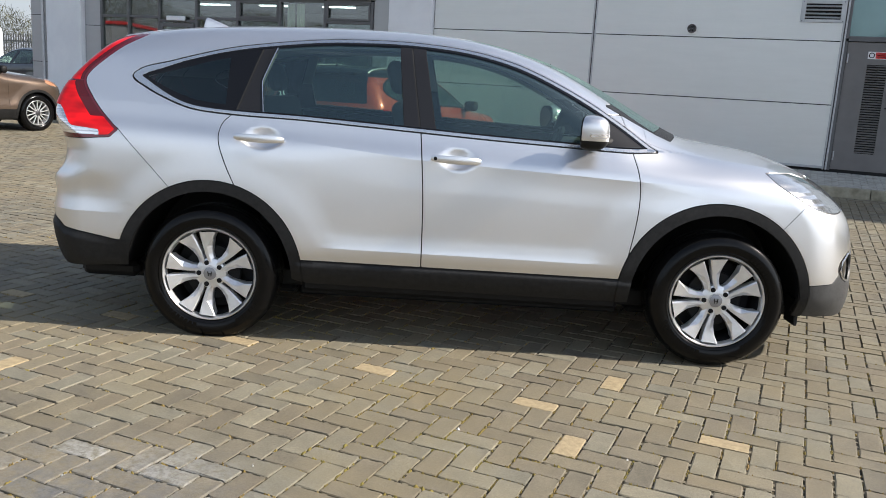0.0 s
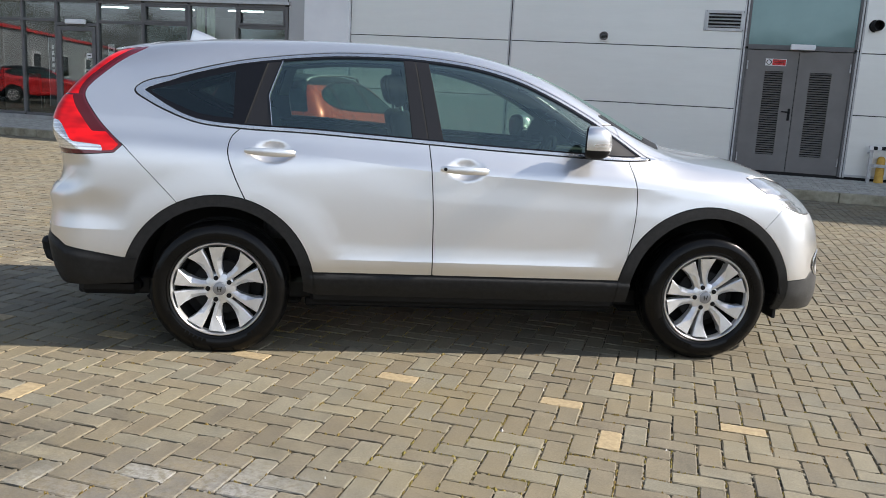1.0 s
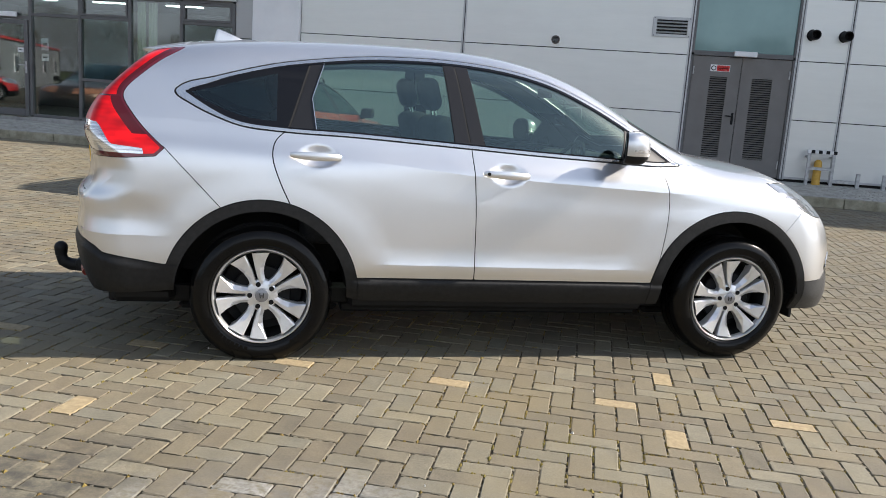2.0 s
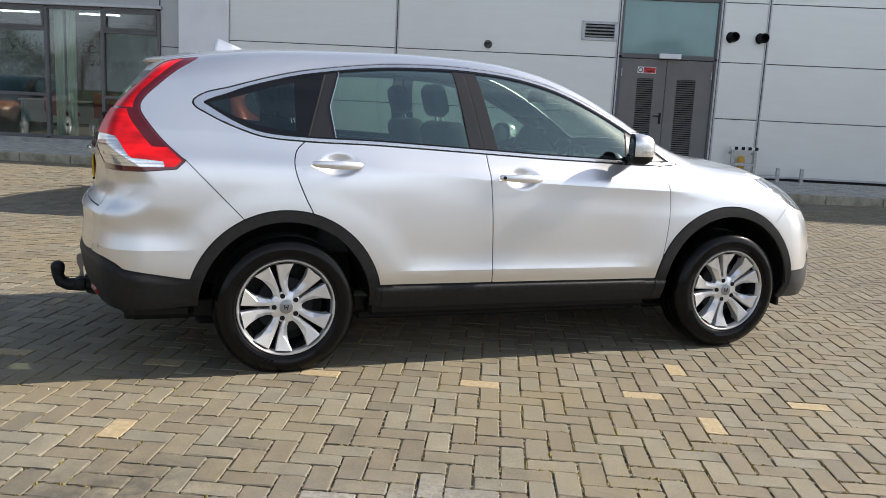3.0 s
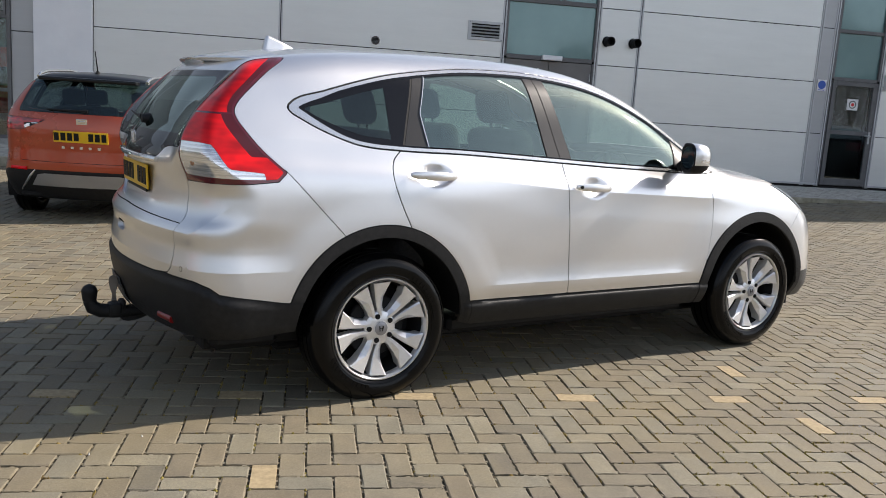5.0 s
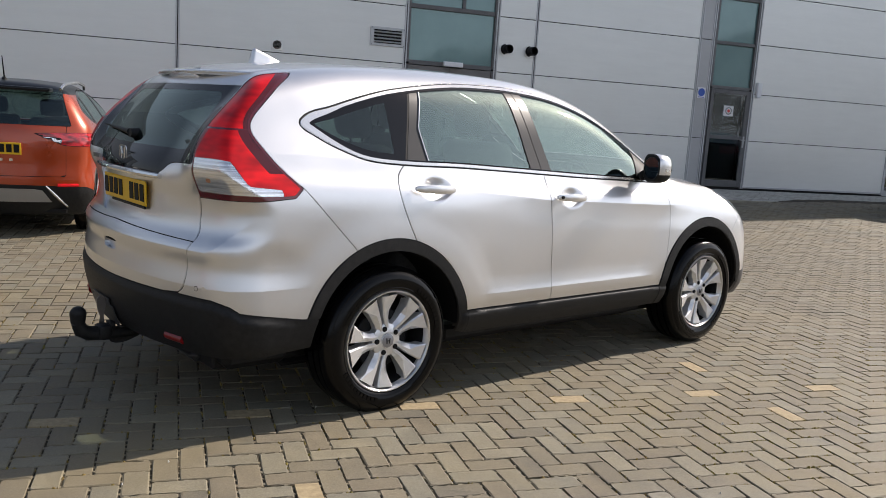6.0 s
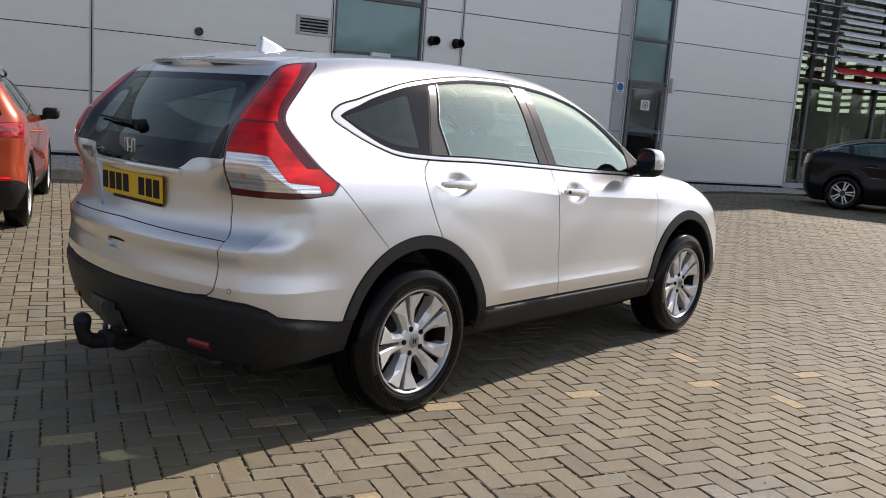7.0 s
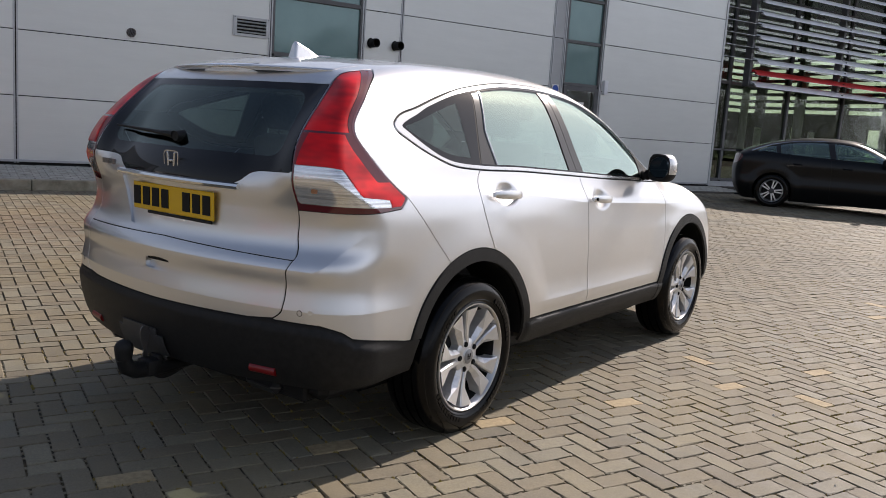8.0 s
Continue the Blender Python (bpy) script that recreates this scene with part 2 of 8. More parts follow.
M["trim_black"] = material("textured_black", (0.022, 0.022, 0.023), 0.55, Specular_IOR_Level=0.24)
grain(M["trim_black"], (0.010, 0.010, 0.0105), (0.017, 0.017, 0.017), 40, bump=0.22, size=700, rough=(0.42, 0.60))
M["trim_grey"] = material("textured_grey", (0.045, 0.045, 0.046), 0.5)
grain(M["trim_grey"], (0.038, 0.038, 0.039), (0.052, 0.052, 0.052), 30, bump=0.15, size=600)
M["silver_trim"] = material("silver_trim", (0.62, 0.62, 0.62), 0.35, 0.6)
M["wing_glass"] = glass_of("showroom_glass", (0.60, 0.68, 0.54), 0.08, 3.0)
M["blade"] = material("blade_silver", (0.90, 0.905, 0.91), 0.34, 0.1)
M["satin_chrome"] = material("satin_chrome", (0.72, 0.715, 0.705), 0.24, 0.95)
M["pillar"] = material("pillar_black", (0.012, 0.011, 0.011), 0.28)
M["glass"] = glass_of("car_glass", (0.54, 0.68, 0.59), 0.13, 1.7, 0.02, sheen=(0.80, 0.98, 0.90))
M["glass_dark"] = glass_of("privacy_glass", (0.30, 0.37, 0.35), 0.075, 4.0, sheen=(0.85, 0.98, 0.93))
M["window"] = glass_of("window_glass", (0.76, 0.82, 0.82), 0.10, 3.2)
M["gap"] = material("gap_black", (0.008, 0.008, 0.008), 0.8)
M["lining"] = material("roof_lining", (0.30, 0.295, 0.27), 0.9)
M["mirror"] = material("mirror", (0.13, 0.14, 0.155), 0.02, 1.0)
M["plate"] = material("plate_yellow", (0.78, 0.46, 0.015), 0.35)
M["plate_white"] = material("plate_white", (0.75, 0.75, 0.75), 0.35)
M["cloth"] = material("seat_cloth", (0.035, 0.036, 0.038), 0.9)
grain(M["cloth"], (0.028, 0.029, 0.031), (0.048, 0.048, 0.05), 60, bump=0.2, size=500)

# cladding: silver-grey coated sheet with fine level ribs
def cladding(name, color, rough=0.38, metal=0.35, ribs=True):
    m = material(name, color, rough, metal)
    b = m.node_tree.nodes["Principled BSDF"]
    co = node(m, "TexCoord")
    oi = node(m, "ObjectInfo")
    n = node(m, "TexNoise", Scale=0.9, Detail=6.0, Roughness=0.62)
    link(m, co.outputs["Object"], n.inputs["Vector"])
    st = node(m, "Mapping", Scale=(0.7, 1.0, 5.0))
    link(m, co.outputs["Object"], st.inputs["Vector"])
    s = node(m, "TexNoise", Scale=1.6, Detail=5.0, Roughness=0.65)
    link(m, st.outputs["Vector"], s.inputs["Vector"])
    ad = node(m, "Math")
    ad.operation = "ADD"
    link(m, n.outputs["Fac"], ad.inputs[0])
    link(m, s.outputs["Fac"], ad.inputs[1])
    ad2 = node(m, "Math")
    ad2.operation = "MULTIPLY_ADD"
    ad2.inputs[1].default_value = 0.18
    link(m, oi.outputs["Random"], ad2.inputs[0])
    link(m, ad.outputs[0], ad2.inputs[2])
    mr = node(m, "MapRange", From_Min=0.7, From_Max=1.4, To_Min=0.95, To_Max=1.04)
    link(m, ad2.outputs[0], mr.inputs["Value"])
    mx = node(m, "Mix")
    mx.data_type, mx.blend_type = "RGBA", "MULTIPLY"
    mx.inputs["Factor"].default_value = 1.0
    mx.inputs["A"].default_value = (*color, 1)
    link(m, mr.outputs["Result"], mx.inputs["B"])
    link(m, mx.outputs["Result"], b.inputs["Base Color"])
    rr = node(m, "MapRange", From_Min=0.3, From_Max=0.7, To_Min=rough - 0.06, To_Max=rough + 0.08)
    link(m, n.outputs["Fac"], rr.inputs["Value"])
    link(m, rr.outputs["Result"], b.inputs["Roughness"])
    if ribs:
        w = node(m, "TexWave", Scale=10.5, Distortion=0.0)
        w.bands_direction = "Z"
        link(m, co.outputs["Object"], w.inputs["Vector"])
        bp = node(m, "Bump", Strength=0.07, Distance=0.003)
        link(m, w.outputs["Fac"], bp.inputs["Height"])
        link(m, bp.outputs["Normal"], b.inputs["Normal"])
    return m


M["clad"] = cladding("ribbed_cladding", (0.675, 0.683, 0.664), 0.38, 0.50)
M["clad_plain"] = cladding("plain_cladding", (0.40, 0.405, 0.41), ribs=False)
M["flashing"] = material("flashing", (0.46, 0.47, 0.48), 0.4, 0.4)
grain(M["flashing"], (0.42, 0.43, 0.44), (0.50, 0.51, 0.52), 5)
M["clad_white"] = material("white_cladding", (0.76, 0.77, 0.79), 0.4)
grain(M["clad_white"], (0.72, 0.73, 0.75), (0.80, 0.81, 0.82), 1.2)
M["frame_grey"] = material("frame_grey", (0.105, 0.105, 0.108), 0.42)
grain(M["frame_grey"], (0.095, 0.095, 0.098), (0.12, 0.12, 0.122), 4)
M["door_grey"] = material("door_grey", (0.155, 0.148, 0.142), 0.48)
grain(M["door_grey"], (0.145, 0.138, 0.132), (0.17, 0.163, 0.156), 3, bump=0.04, size=60)
M["sign_red"] = material("sign_red", (0.62, 0.03, 0.03), 0.4)
M["sign_blue"] = material("sign_blue", (0.03, 0.10, 0.45), 0.4)
M["yellow"] = material("post_yellow", (0.62, 0.36, 0.04), 0.5)
grain(M["yellow"], (0.50, 0.28, 0.04), (0.66, 0.40, 0.06), 12)
M["galvanised"] = material("galvanised", (0.42, 0.43, 0.44), 0.45, 0.7)
grain(M["galvanised"], (0.34, 0.35, 0.36), (0.50, 0.51, 0.52), 18)
M["concrete"] = material("concrete", (0.36, 0.35, 0.33), 0.85)
grain(M["concrete"], (0.28, 0.275, 0.26), (0.42, 0.41, 0.385), 4, bump=0.3, size=90)
M["kerb"] = material("kerb_concrete", (0.33, 0.30, 0.22), 0.85)
grain(M["kerb"], (0.22, 0.20, 0.14), (0.40, 0.37, 0.28), 6, bump=0.3, size=110)
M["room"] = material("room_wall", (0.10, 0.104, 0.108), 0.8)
M["room_floor"] = material("room_floor", (0.20, 0.20, 0.20), 0.35)
grain(M["room_floor"], (0.17, 0.17, 0.17), (0.24, 0.24, 0.24), 2)
M["interlayer"] = material("obscured_glass", (0.20, 0.26, 0.27), 0.06, 0.25, Coat_Weight=0.5, Coat_Roughness=0.02)
grain(M["interlayer"], (0.11, 0.20, 0.20), (0.14, 0.24, 0.24), 0.8)
M["sand"] = material("joint_sand", (0.08, 0.07, 0.055), 0.95)
grain(M["sand"], (0.020, 0.016, 0.010), (0.10, 0.075, 0.034), 4, low=0.42, high=0.72, bump=0.4, size=200)
M["red_cloth"] = material("red_seat", (0.35, 0.015, 0.02), 0.6)
M["tube_light"] = material("ceiling_light", (1, 1, 1), 0.5, Emission_Color=(0.9, 1.0, 0.95, 1), Emission_Strength=8.0)
M["desk"] = material("desk_white", (0.6, 0.6, 0.58), 0.5)
M["ink"] = material("wall_lettering", (0.01, 0.01, 0.012), 0.6)
M["wood_bank"] = material("bare_wood", (0.045, 0.040, 0.030), 0.95)
grain(M["wood_bank"], (0.032, 0.033, 0.018), (0.080, 0.078, 0.036), 0.7)
M["curtain"] = material("pale_blind", (0.74, 0.80, 0.66), 0.8)


def paving(name, per_piece):
    """Weathered grey-brown concrete blocks; each piece has its own shade, with stains and some painted shading across
    many.
    """
    m = material(name, (0.2, 0.19, 0.16), 0.8)
    b = m.node_tree.nodes["Principled BSDF"]
    if per_piece:
        rnd = node(m, "ObjectInfo").outputs["Random"]
    else:
        rnd = node(m, "NewGeometry").outputs["Random Per Island"]
    ge = node(m, "NewGeometry")
    pos = ge.outputs["Position"]
    big = node(m, "TexNoise", Scale=0.55, Detail=5.0, Roughness=0.6)
    mid = node(m, "TexNoise", Scale=9.0, Detail=6.0, Roughness=0.7)
    fine = node(m, "TexNoise", Scale=260.0, Detail=3.0, Roughness=0.7)
    for n in (big, mid, fine):
        link(m, pos, n.inputs["Vector"])
    tone = node(m, "ValToRGB")
    cr = tone.color_ramp
    cr.elements[0].position, cr.elements[0].color = 0.0, (0.134, 0.119, 0.087, 1)
    cr.elements[1].position, cr.elements[1].color = 1.0, (0.222, 0.196, 0.136, 1)
    for at, col in ((0.15, (0.170, 0.141, 0.095, 1)), (0.33, (0.166, 0.143, 0.100, 1)), (0.52, (0.190, 0.160, 0.106, 1)), (0.74, (0.178, 0.164, 0.122, 1))):
        e = cr.elements.new(at)
        e.color = col
    link(m, rnd, tone.inputs["Fac"])
    def times(a, source, lo, hi, tint=None):
        mr = node(m, "MapRange", From_Min=0.3, From_Max=0.7, To_Min=lo, To_Max=hi)
        link(m, source, mr.inputs["Value"])
        mx = node(m, "Mix")
        mx.data_type, mx.blend_type = "RGBA", "MULTIPLY"
        mx.inputs["Factor"].default_value = 1.0
        link(m, a, mx.inputs["A"])
        link(m, mr.outputs["Result"], mx.inputs["B"])
        return mx.outputs["Result"]
    c = times(tone.outputs["Color"], mid.outputs["Fac"], 0.80, 1.17)
    c = times(c, big.outputs["Fac"], 0.84, 1.14)
    c = times(c, fine.outputs["Fac"], 0.76, 1.22)
    grit = node(m, "TexNoise", Scale=95.0, Detail=4.0, Roughness=0.8)
    link(m, pos, grit.inputs["Vector"])
    c = times(c, grit.outputs["Fac"], 0.80, 1.20)
    # olive moss film in patches
    moss = node(m, "TexNoise", Scale=1.1, Detail=6.0, Roughness=0.65)
    link(m, pos, moss.inputs["Vector"])
    mk = node(m, "MapRange", From_Min=0.46, From_Max=0.70, To_Min=0.0, To_Max=0.70)
    link(m, moss.outputs["Fac"], mk.inputs["Value"])
    mm = node(m, "Mix")
    mm.data_type = "RGBA"
    mm.inputs["B"].default_value = (0.182, 0.146, 0.078, 1)
    link(m, mk.outputs["Result"], mm.inputs["Factor"])
    link(m, c, mm.inputs["A"])
    link(m, mm.outputs["Result"], b.inputs["Base Color"])
    out = mm.outputs["Result"]
    # a pale splash and dark patches; the widest paints streaky shade on the yard
    for centre, size, tint, amount in (((-2.02, 1.70, 0), 0.80, (0.085, 0.088, 0.092, 1), 0.85), ((-2.08, 1.66, 0), 0.80, (0.46, 0.46, 0.45, 1), 0.9), ((-2.98, 1.96, 0), 0.55, (0.05, 0.047, 0.040, 1), 0.85), ((3.6, 6.6, 0), 5.0, (0.085, 0.070, 0.046, 1), 0.9), ((0.4, 2.9, 0), 0.5, (0.10, 0.095, 0.08, 1), 0.4), ((-6.5, 5.0, 0), 1.2, (0.09, 0.085, 0.07, 1), 0.5)):
        vd = node(m, "VectorMath")
        vd.operation = "DISTANCE"
        vd.inputs[1].default_value = centre
        link(m, pos, vd.inputs[0])
        near = node(m, "MapRange", From_Min=size, From_Max=size * 0.2, To_Min=0.0, To_Max=1.0)
        link(m, vd.outputs["Value"], near.inputs["Value"])
        pale = tint[0] > 0.3
        spot = node(m, "TexNoise", Scale=34.0 if pale else 5.0 + 3 * size, Detail=6.0, Roughness=0.75)
        off = node(m, "Mapping", Location=(centre[1] * 7, size * 9, 0))
        link(m, pos, off.inputs["Vector"])
        link(m, off.outputs["Vector"], spot.inputs["Vector"])
        sp = node(m, "MapRange", From_Min=0.40, From_Max=0.58, To_Min=0.0, To_Max=amount)
        link(m, spot.outputs["Fac"], sp.inputs["Value"])
        mu = node(m, "Math")
        mu.operation = "MULTIPLY"
        link(m, near.outputs["Result"], mu.inputs[0])
        link(m, sp.outputs["Result"], mu.inputs[1])
        if pale:
            # the pale crust has stayed on some blocks and worn off others
            some = node(m, "MapRange", From_Min=0.40, From_Max=0.75, To_Min=0.12, To_Max=1.0)
            link(m, rnd, some.inputs["Value"])
            kept = node(m, "Math")
            kept.operation = "MULTIPLY"
            link(m, mu.outputs[0], kept.inputs[0])
            link(m, some.outputs["Result"], kept.inputs[1])
            mu = kept
        mz = node(m, "Mix")
        mz.data_type = "RGBA"
        mz.inputs["B"].default_value = tint
        link(m, mu.outputs[0], mz.inputs["Factor"])
        link(m, out, mz.inputs["A"])
        out = mz.outputs["Result"]
    link(m, out, b.inputs["Base Color"])
    bp = node(m, "Bump", Strength=0.55, Distance=0.002)
    link(m, fine.outputs["Fac"], bp.inputs["Height"])
    link(m, bp.outputs["Normal"], b.inputs["Normal"])
    rr = node(m, "MapRange", From_Min=0.3, From_Max=0.7, To_Min=0.62, To_Max=0.88)
    link(m, mid.outputs["Fac"], rr.inputs["Value"])
    link(m, rr.outputs["Result"], b.inputs["Roughness"])
    return m


M["moss"] = material("joint_moss", (0.20, 0.17, 0.03), 0.95)
grain(M["moss"], (0.19, 0.115, 0.042), (0.20, 0.17, 0.036), 1.3)
M["grit"] = material("pale_grit", (0.62, 0.60, 0.56), 0.8)
M["block"] = paving("paving_block", True)
M["blocks"] = paving("paving_blocks", False)
M["footway"] = material("footway_block", (0.3, 0.29, 0.26), 0.85)
grain(M["footway"], (0.31, 0.30, 0.265), (0.46, 0.445, 0.395), 7, bump=0.4, size=220)
M["yellow_block"] = material("buff_block", (0.42, 0.33, 0.19), 0.8)
grain(M["yellow_block"], (0.27, 0.208, 0.118), (0.39, 0.305, 0.180), 40, bump=0.5, size=260)
M["grass"] = material("grass", (0.06, 0.09, 0.02), 0.9)
grain(M["grass"], (0.04, 0.06, 0.015), (0.10, 0.14, 0.035), 0.6, bump=0.5, size=40)
M["bark"] = material("bark", (0.09, 0.075, 0.06), 0.9)
grain(M["bark"], (0.06, 0.05, 0.04), (0.12, 0.10, 0.08), 12, bump=0.5)
M["twig"] = material("twig", (0.10, 0.085, 0.07), 0.9)
M["shrub"] = material("shrub_leaf", (0.06, 0.09, 0.025), 0.7)
grain(M["shrub"], (0.04, 0.065, 0.018), (0.10, 0.12, 0.035), 3)

# ---- ground ----
def smooth(u):
    u = np.clip(u, 0, 1)
    return u * u * (3 - 2 * u)


def road_z(y, x=0.0):
    """The yard lies level round the car, rises a little to the kerb and more towards the glazed wing."""
    y, x = np.asarray(y, float), np.asarray(x, float)
    return 0.06 * smooth((y - 7.0) / 6.4) + 0.19 * smooth((x - 3.5) / 6) * smooth((y - 4.5) / 6)


KERB_Y, WALL_Y = 13.42, 15.02
bm = bmesh.new()
ys = [-1500, -40, 0, 4.5, 5.5, 6.5, 7.5, 8.5, 9.5, 10.5, 11.5, 12.5, KERB_Y, 13.6, 15.5, 40, 1500]
xs = [-1500, -60, -20, 0, 3.5, 4.5, 5.5, 6.5, 7.5, 8.5, 9.5, 20, 60, 1500]
gv = [[bm.verts.new((x, y, -0.0075 + float(road_z(min(y, KERB_Y), x)))) for y in ys] for x in xs]
for a, b in zip(gv, gv[1:]):
    for j in range(len(ys) - 1):
        bm.faces.new((a[j], b[j], b[j + 1], a[j + 1]))
ground = tagged(part("ground", bm, M["sand"]), "dark sanded bed under grey block paving", "ground", kind="structure")
bm = bmesh.new()
for x0, y0, x1, y1 in ((-400, 60, 400, 400), (-400, -400, 400, -34), (-400, -34, -46, 60), (60, -34, 400, 60)):
    bm.faces.new([bm.verts.new(q) for q in ((x0, y0, 0.27), (x1, y0, 0.27), (x1, y1, 0.27), (x0, y1, 0.27))])
tagged(part("grass_verge", bm, M["grass"]), "rough green verge beyond the yard", "grass", kind="stuff")

# ---- pavement along the building ----
pavement = tagged(boxes("pavement", M["concrete"], None, ((-60, KERB_Y + 0.13, -0.1), (30, WALL_Y + 0.6, 0.15)), kind="structure"), "concrete bed of the raised footway by the building", "pavement")
for k in range(-18, 18):
    x = k * 0.915
    bm = bmesh.new()
    box(bm, (x + 0.004, KERB_Y, -0.05), (x + 0.911, KERB_Y + 0.128, 0.205), 0.016, None, 2)
    part("kerb_stone", bm, M["kerb"], pavement)


def footway_z(y):
    return 0.205 + 0.105 * (y - KERB_Y - 0.13) / (WALL_Y - KERB_Y - 0.13)


# ---- the building ----
building = tagged(new("building"), "grey metal-clad showroom building with dark framed glazing", "building", kind="structure")
ROOF_Z, WING_Z = 5.3, 10.8
SEAMS = [0.37, 1.37, 2.37, 3.41, 4.43, ROOF_Z]


def wall_panels(x0, x1, zs, mat, y=WALL_Y, deep=0.06):
    for z0, z1 in zip(zs, zs[1:]):
        bm = bmesh.new()
        box(bm, (x0 + 0.012, y, z0 + 0.006), (x1 - 0.012, y + deep, z1 - 0.006), 0.004)
        ob = part("cladding_panel", bm, mat, building)
    boxes("backing_wall", M["gap"], building, ((x0, y + 0.018, zs[0] - 0.1), (x1, y + 0.3, zs[-1])))


wall_panels(-6.87, -3.735, SEAMS, M["clad"])
wall_panels(-3.735, 0.27, SEAMS, M["clad"])
wall_panels(2.12, 2.91, SEAMS, M["clad"])
wall_panels(2.91, 6.60, SEAMS, M["clad"])
wall_panels(6.60, 6.93, SEAMS, M["clad_plain"])
wall_panels(8.06, 11.95, SEAMS, M["clad"])
for x in (-3.735, 0.29, 2.10, 2.91, 6.62, 6.93, 8.06):
    boxes("joint_strip", M["flashing"], building, ((x - 0.035, WALL_Y - 0.012, 0.33), (x - 0.008, WALL_Y + 0.02, ROOF_Z)), ((x + 0.008, WALL_Y - 0.012, 0.33), (x + 0.035, WALL_Y + 0.02, ROOF_Z)), bevel=0.003)
boxes("corner_flashing", M["flashing"], building, ((11.93, WALL_Y - 0.015, 0.33), (12.0, WALL_Y + 0.3, ROOF_Z)), bevel=0.004)
boxes("base_flashing", M["flashing"], building, ((-6.87, WALL_Y - 0.02, 0.345), (0.27, WALL_Y + 0.05, 0.385)), ((2.12, WALL_Y - 0.02, 0.345), (6.93, WALL_Y + 0.05, 0.385)), ((8.06, WALL_Y - 0.02, 0.345), (12.0, WALL_Y + 0.05, 0.385)), bevel=0.004)
boxes("plinth", M["gap"], building, ((-6.87, WALL_Y + 0.03, 0.0), (12.0, WALL_Y + 0.5, 0.35)))
boxes("roof", M["clad_plain"], building, ((-17.7, WALL_Y + 0.02, ROOF_Z), (12.0, WALL_Y + 14, ROOF_Z + 0.25)))
boxes("parapet_cap", M["flashing"], building, ((-17.7, WALL_Y - 0.04, ROOF_Z - 0.02), (12.03, WALL_Y + 0.3, ROOF_Z + 0.06)), bevel=0.006)
boxes("end_wall", M["clad_plain"], building, ((-17.7, WALL_Y + 0.1, 0), (-17.5, WALL_Y + 14, ROOF_Z)), ((11.8, WALL_Y + 0.3, 0), (11.98, WALL_Y + 14, ROOF_Z)), ((-17.7, WALL_Y + 13.8, 0), (12.0, WALL_Y + 14, ROOF_Z)))

# white piers
for x0, x1 in ((-7.80, -6.87), (-16.98, -15.87)):
    bm = bmesh.new()
    box(bm, (x0, WALL_Y - 0.10, 0.15), (x1, WALL_Y + 0.3, ROOF_Z), 0.006)
    tagged(part("white_pier", bm, M["clad_white"], kind="structure"), "smooth white pier panel on the showroom front", "pier")
# grey panels beside and above the shop glazing
wall_panels(-8.20, -7.80, [0.33, 2.20, 3.41, 4.43, ROOF_Z], M["clad_plain"], WALL_Y + 0.02)
wall_panels(-15.87, -15.34, [0.33, 2.20, 3.41, 4.43, ROOF_Z], M["clad_plain"], WALL_Y + 0.02)
wall_panels(-17.62, -16.98, [0.0, 1.30, 2.40, 3.50, ROOF_Z], M["clad_plain"], WALL_Y + 0.02)
wall_panels(-15.34, -8.20, [2.90, 3.41, 4.43, ROOF_Z], M["clad_plain"], WALL_Y + 0.02)
bm = bmesh.new()
rod(bm, (-17.14, WALL_Y - 0.05, 0.1), (-17.14, WALL_Y - 0.05, ROOF_Z), 0.04, sides=12)
tagged(part("downpipe", bm, M["flashing"]), "grey metal rainwater downpipe on the wall", "downpipe")


def glazing(name, label, posts, rails, z0, z1, y=WALL_Y, pane=None, wide=0.06, deep=0.10):
    """A framed window wall: posts at x, and for each bay the heights of its rails."""
    w = thing(name, pose(0, y, 0), label, "window")
    w["kind"] = "structure"
    for x in posts:
        boxes("post", M["frame_grey"], w, ((x - wide / 2, -0.02, z0), (x + wide / 2, deep, z1)), bevel=0.004)
    for i, (a, b) in enumerate(zip(posts, posts[1:])):
        zz = [z0, *rails[i], z1]
        for z in zz:
            boxes("rail", M["frame_grey"], w, ((a + wide / 2, -0.012, z - wide / 2), (b - wide / 2, deep - 0.01, z + wide / 2)), bevel=0.004)
        for lo, hi in zip(zz, zz[1:]):
            p = pane[i] if isinstance(pane, (list, tuple)) else (pane or M["window"])
            ob = boxes("pane", p, w, ((a + wide / 2, 0.030, lo + wide / 2), (b - wide / 2, 0.036, hi - wide / 2)))
    return w


posts = [-15.32, -14.50, -13.62, -12.58, -11.48, -10.40, -9.30, -8.22]
shop = glazing("window_1", "dark grey framed shop window with office behind", posts, [[2.43], [2.43], [2.36], [2.43], [2.43, 1.21], [], [2.43, 1.21]], 0.42, 2.84)
boxes("head_flashing", M["flashing"], shop, ((-15.4, -0.07, 2.87), (-8.15, 0.1, 2.93)), bevel=0.004)
for i in (4, 6):
    a, b = posts[i], posts[i + 1]
    boxes("casement", M["frame_grey"], shop, ((a + 0.033, -0.03, 2.463), (a + 0.073, 0.02, 2.807)), ((b - 0.073, -0.03, 2.463), (b - 0.033, 0.02, 2.807)), ((a + 0.0735, -0.028, 2.463), (b - 0.0735, 0.02, 2.503)), ((a + 0.0735, -0.028, 2.767), (b - 0.0735, 0.02, 2.807)))
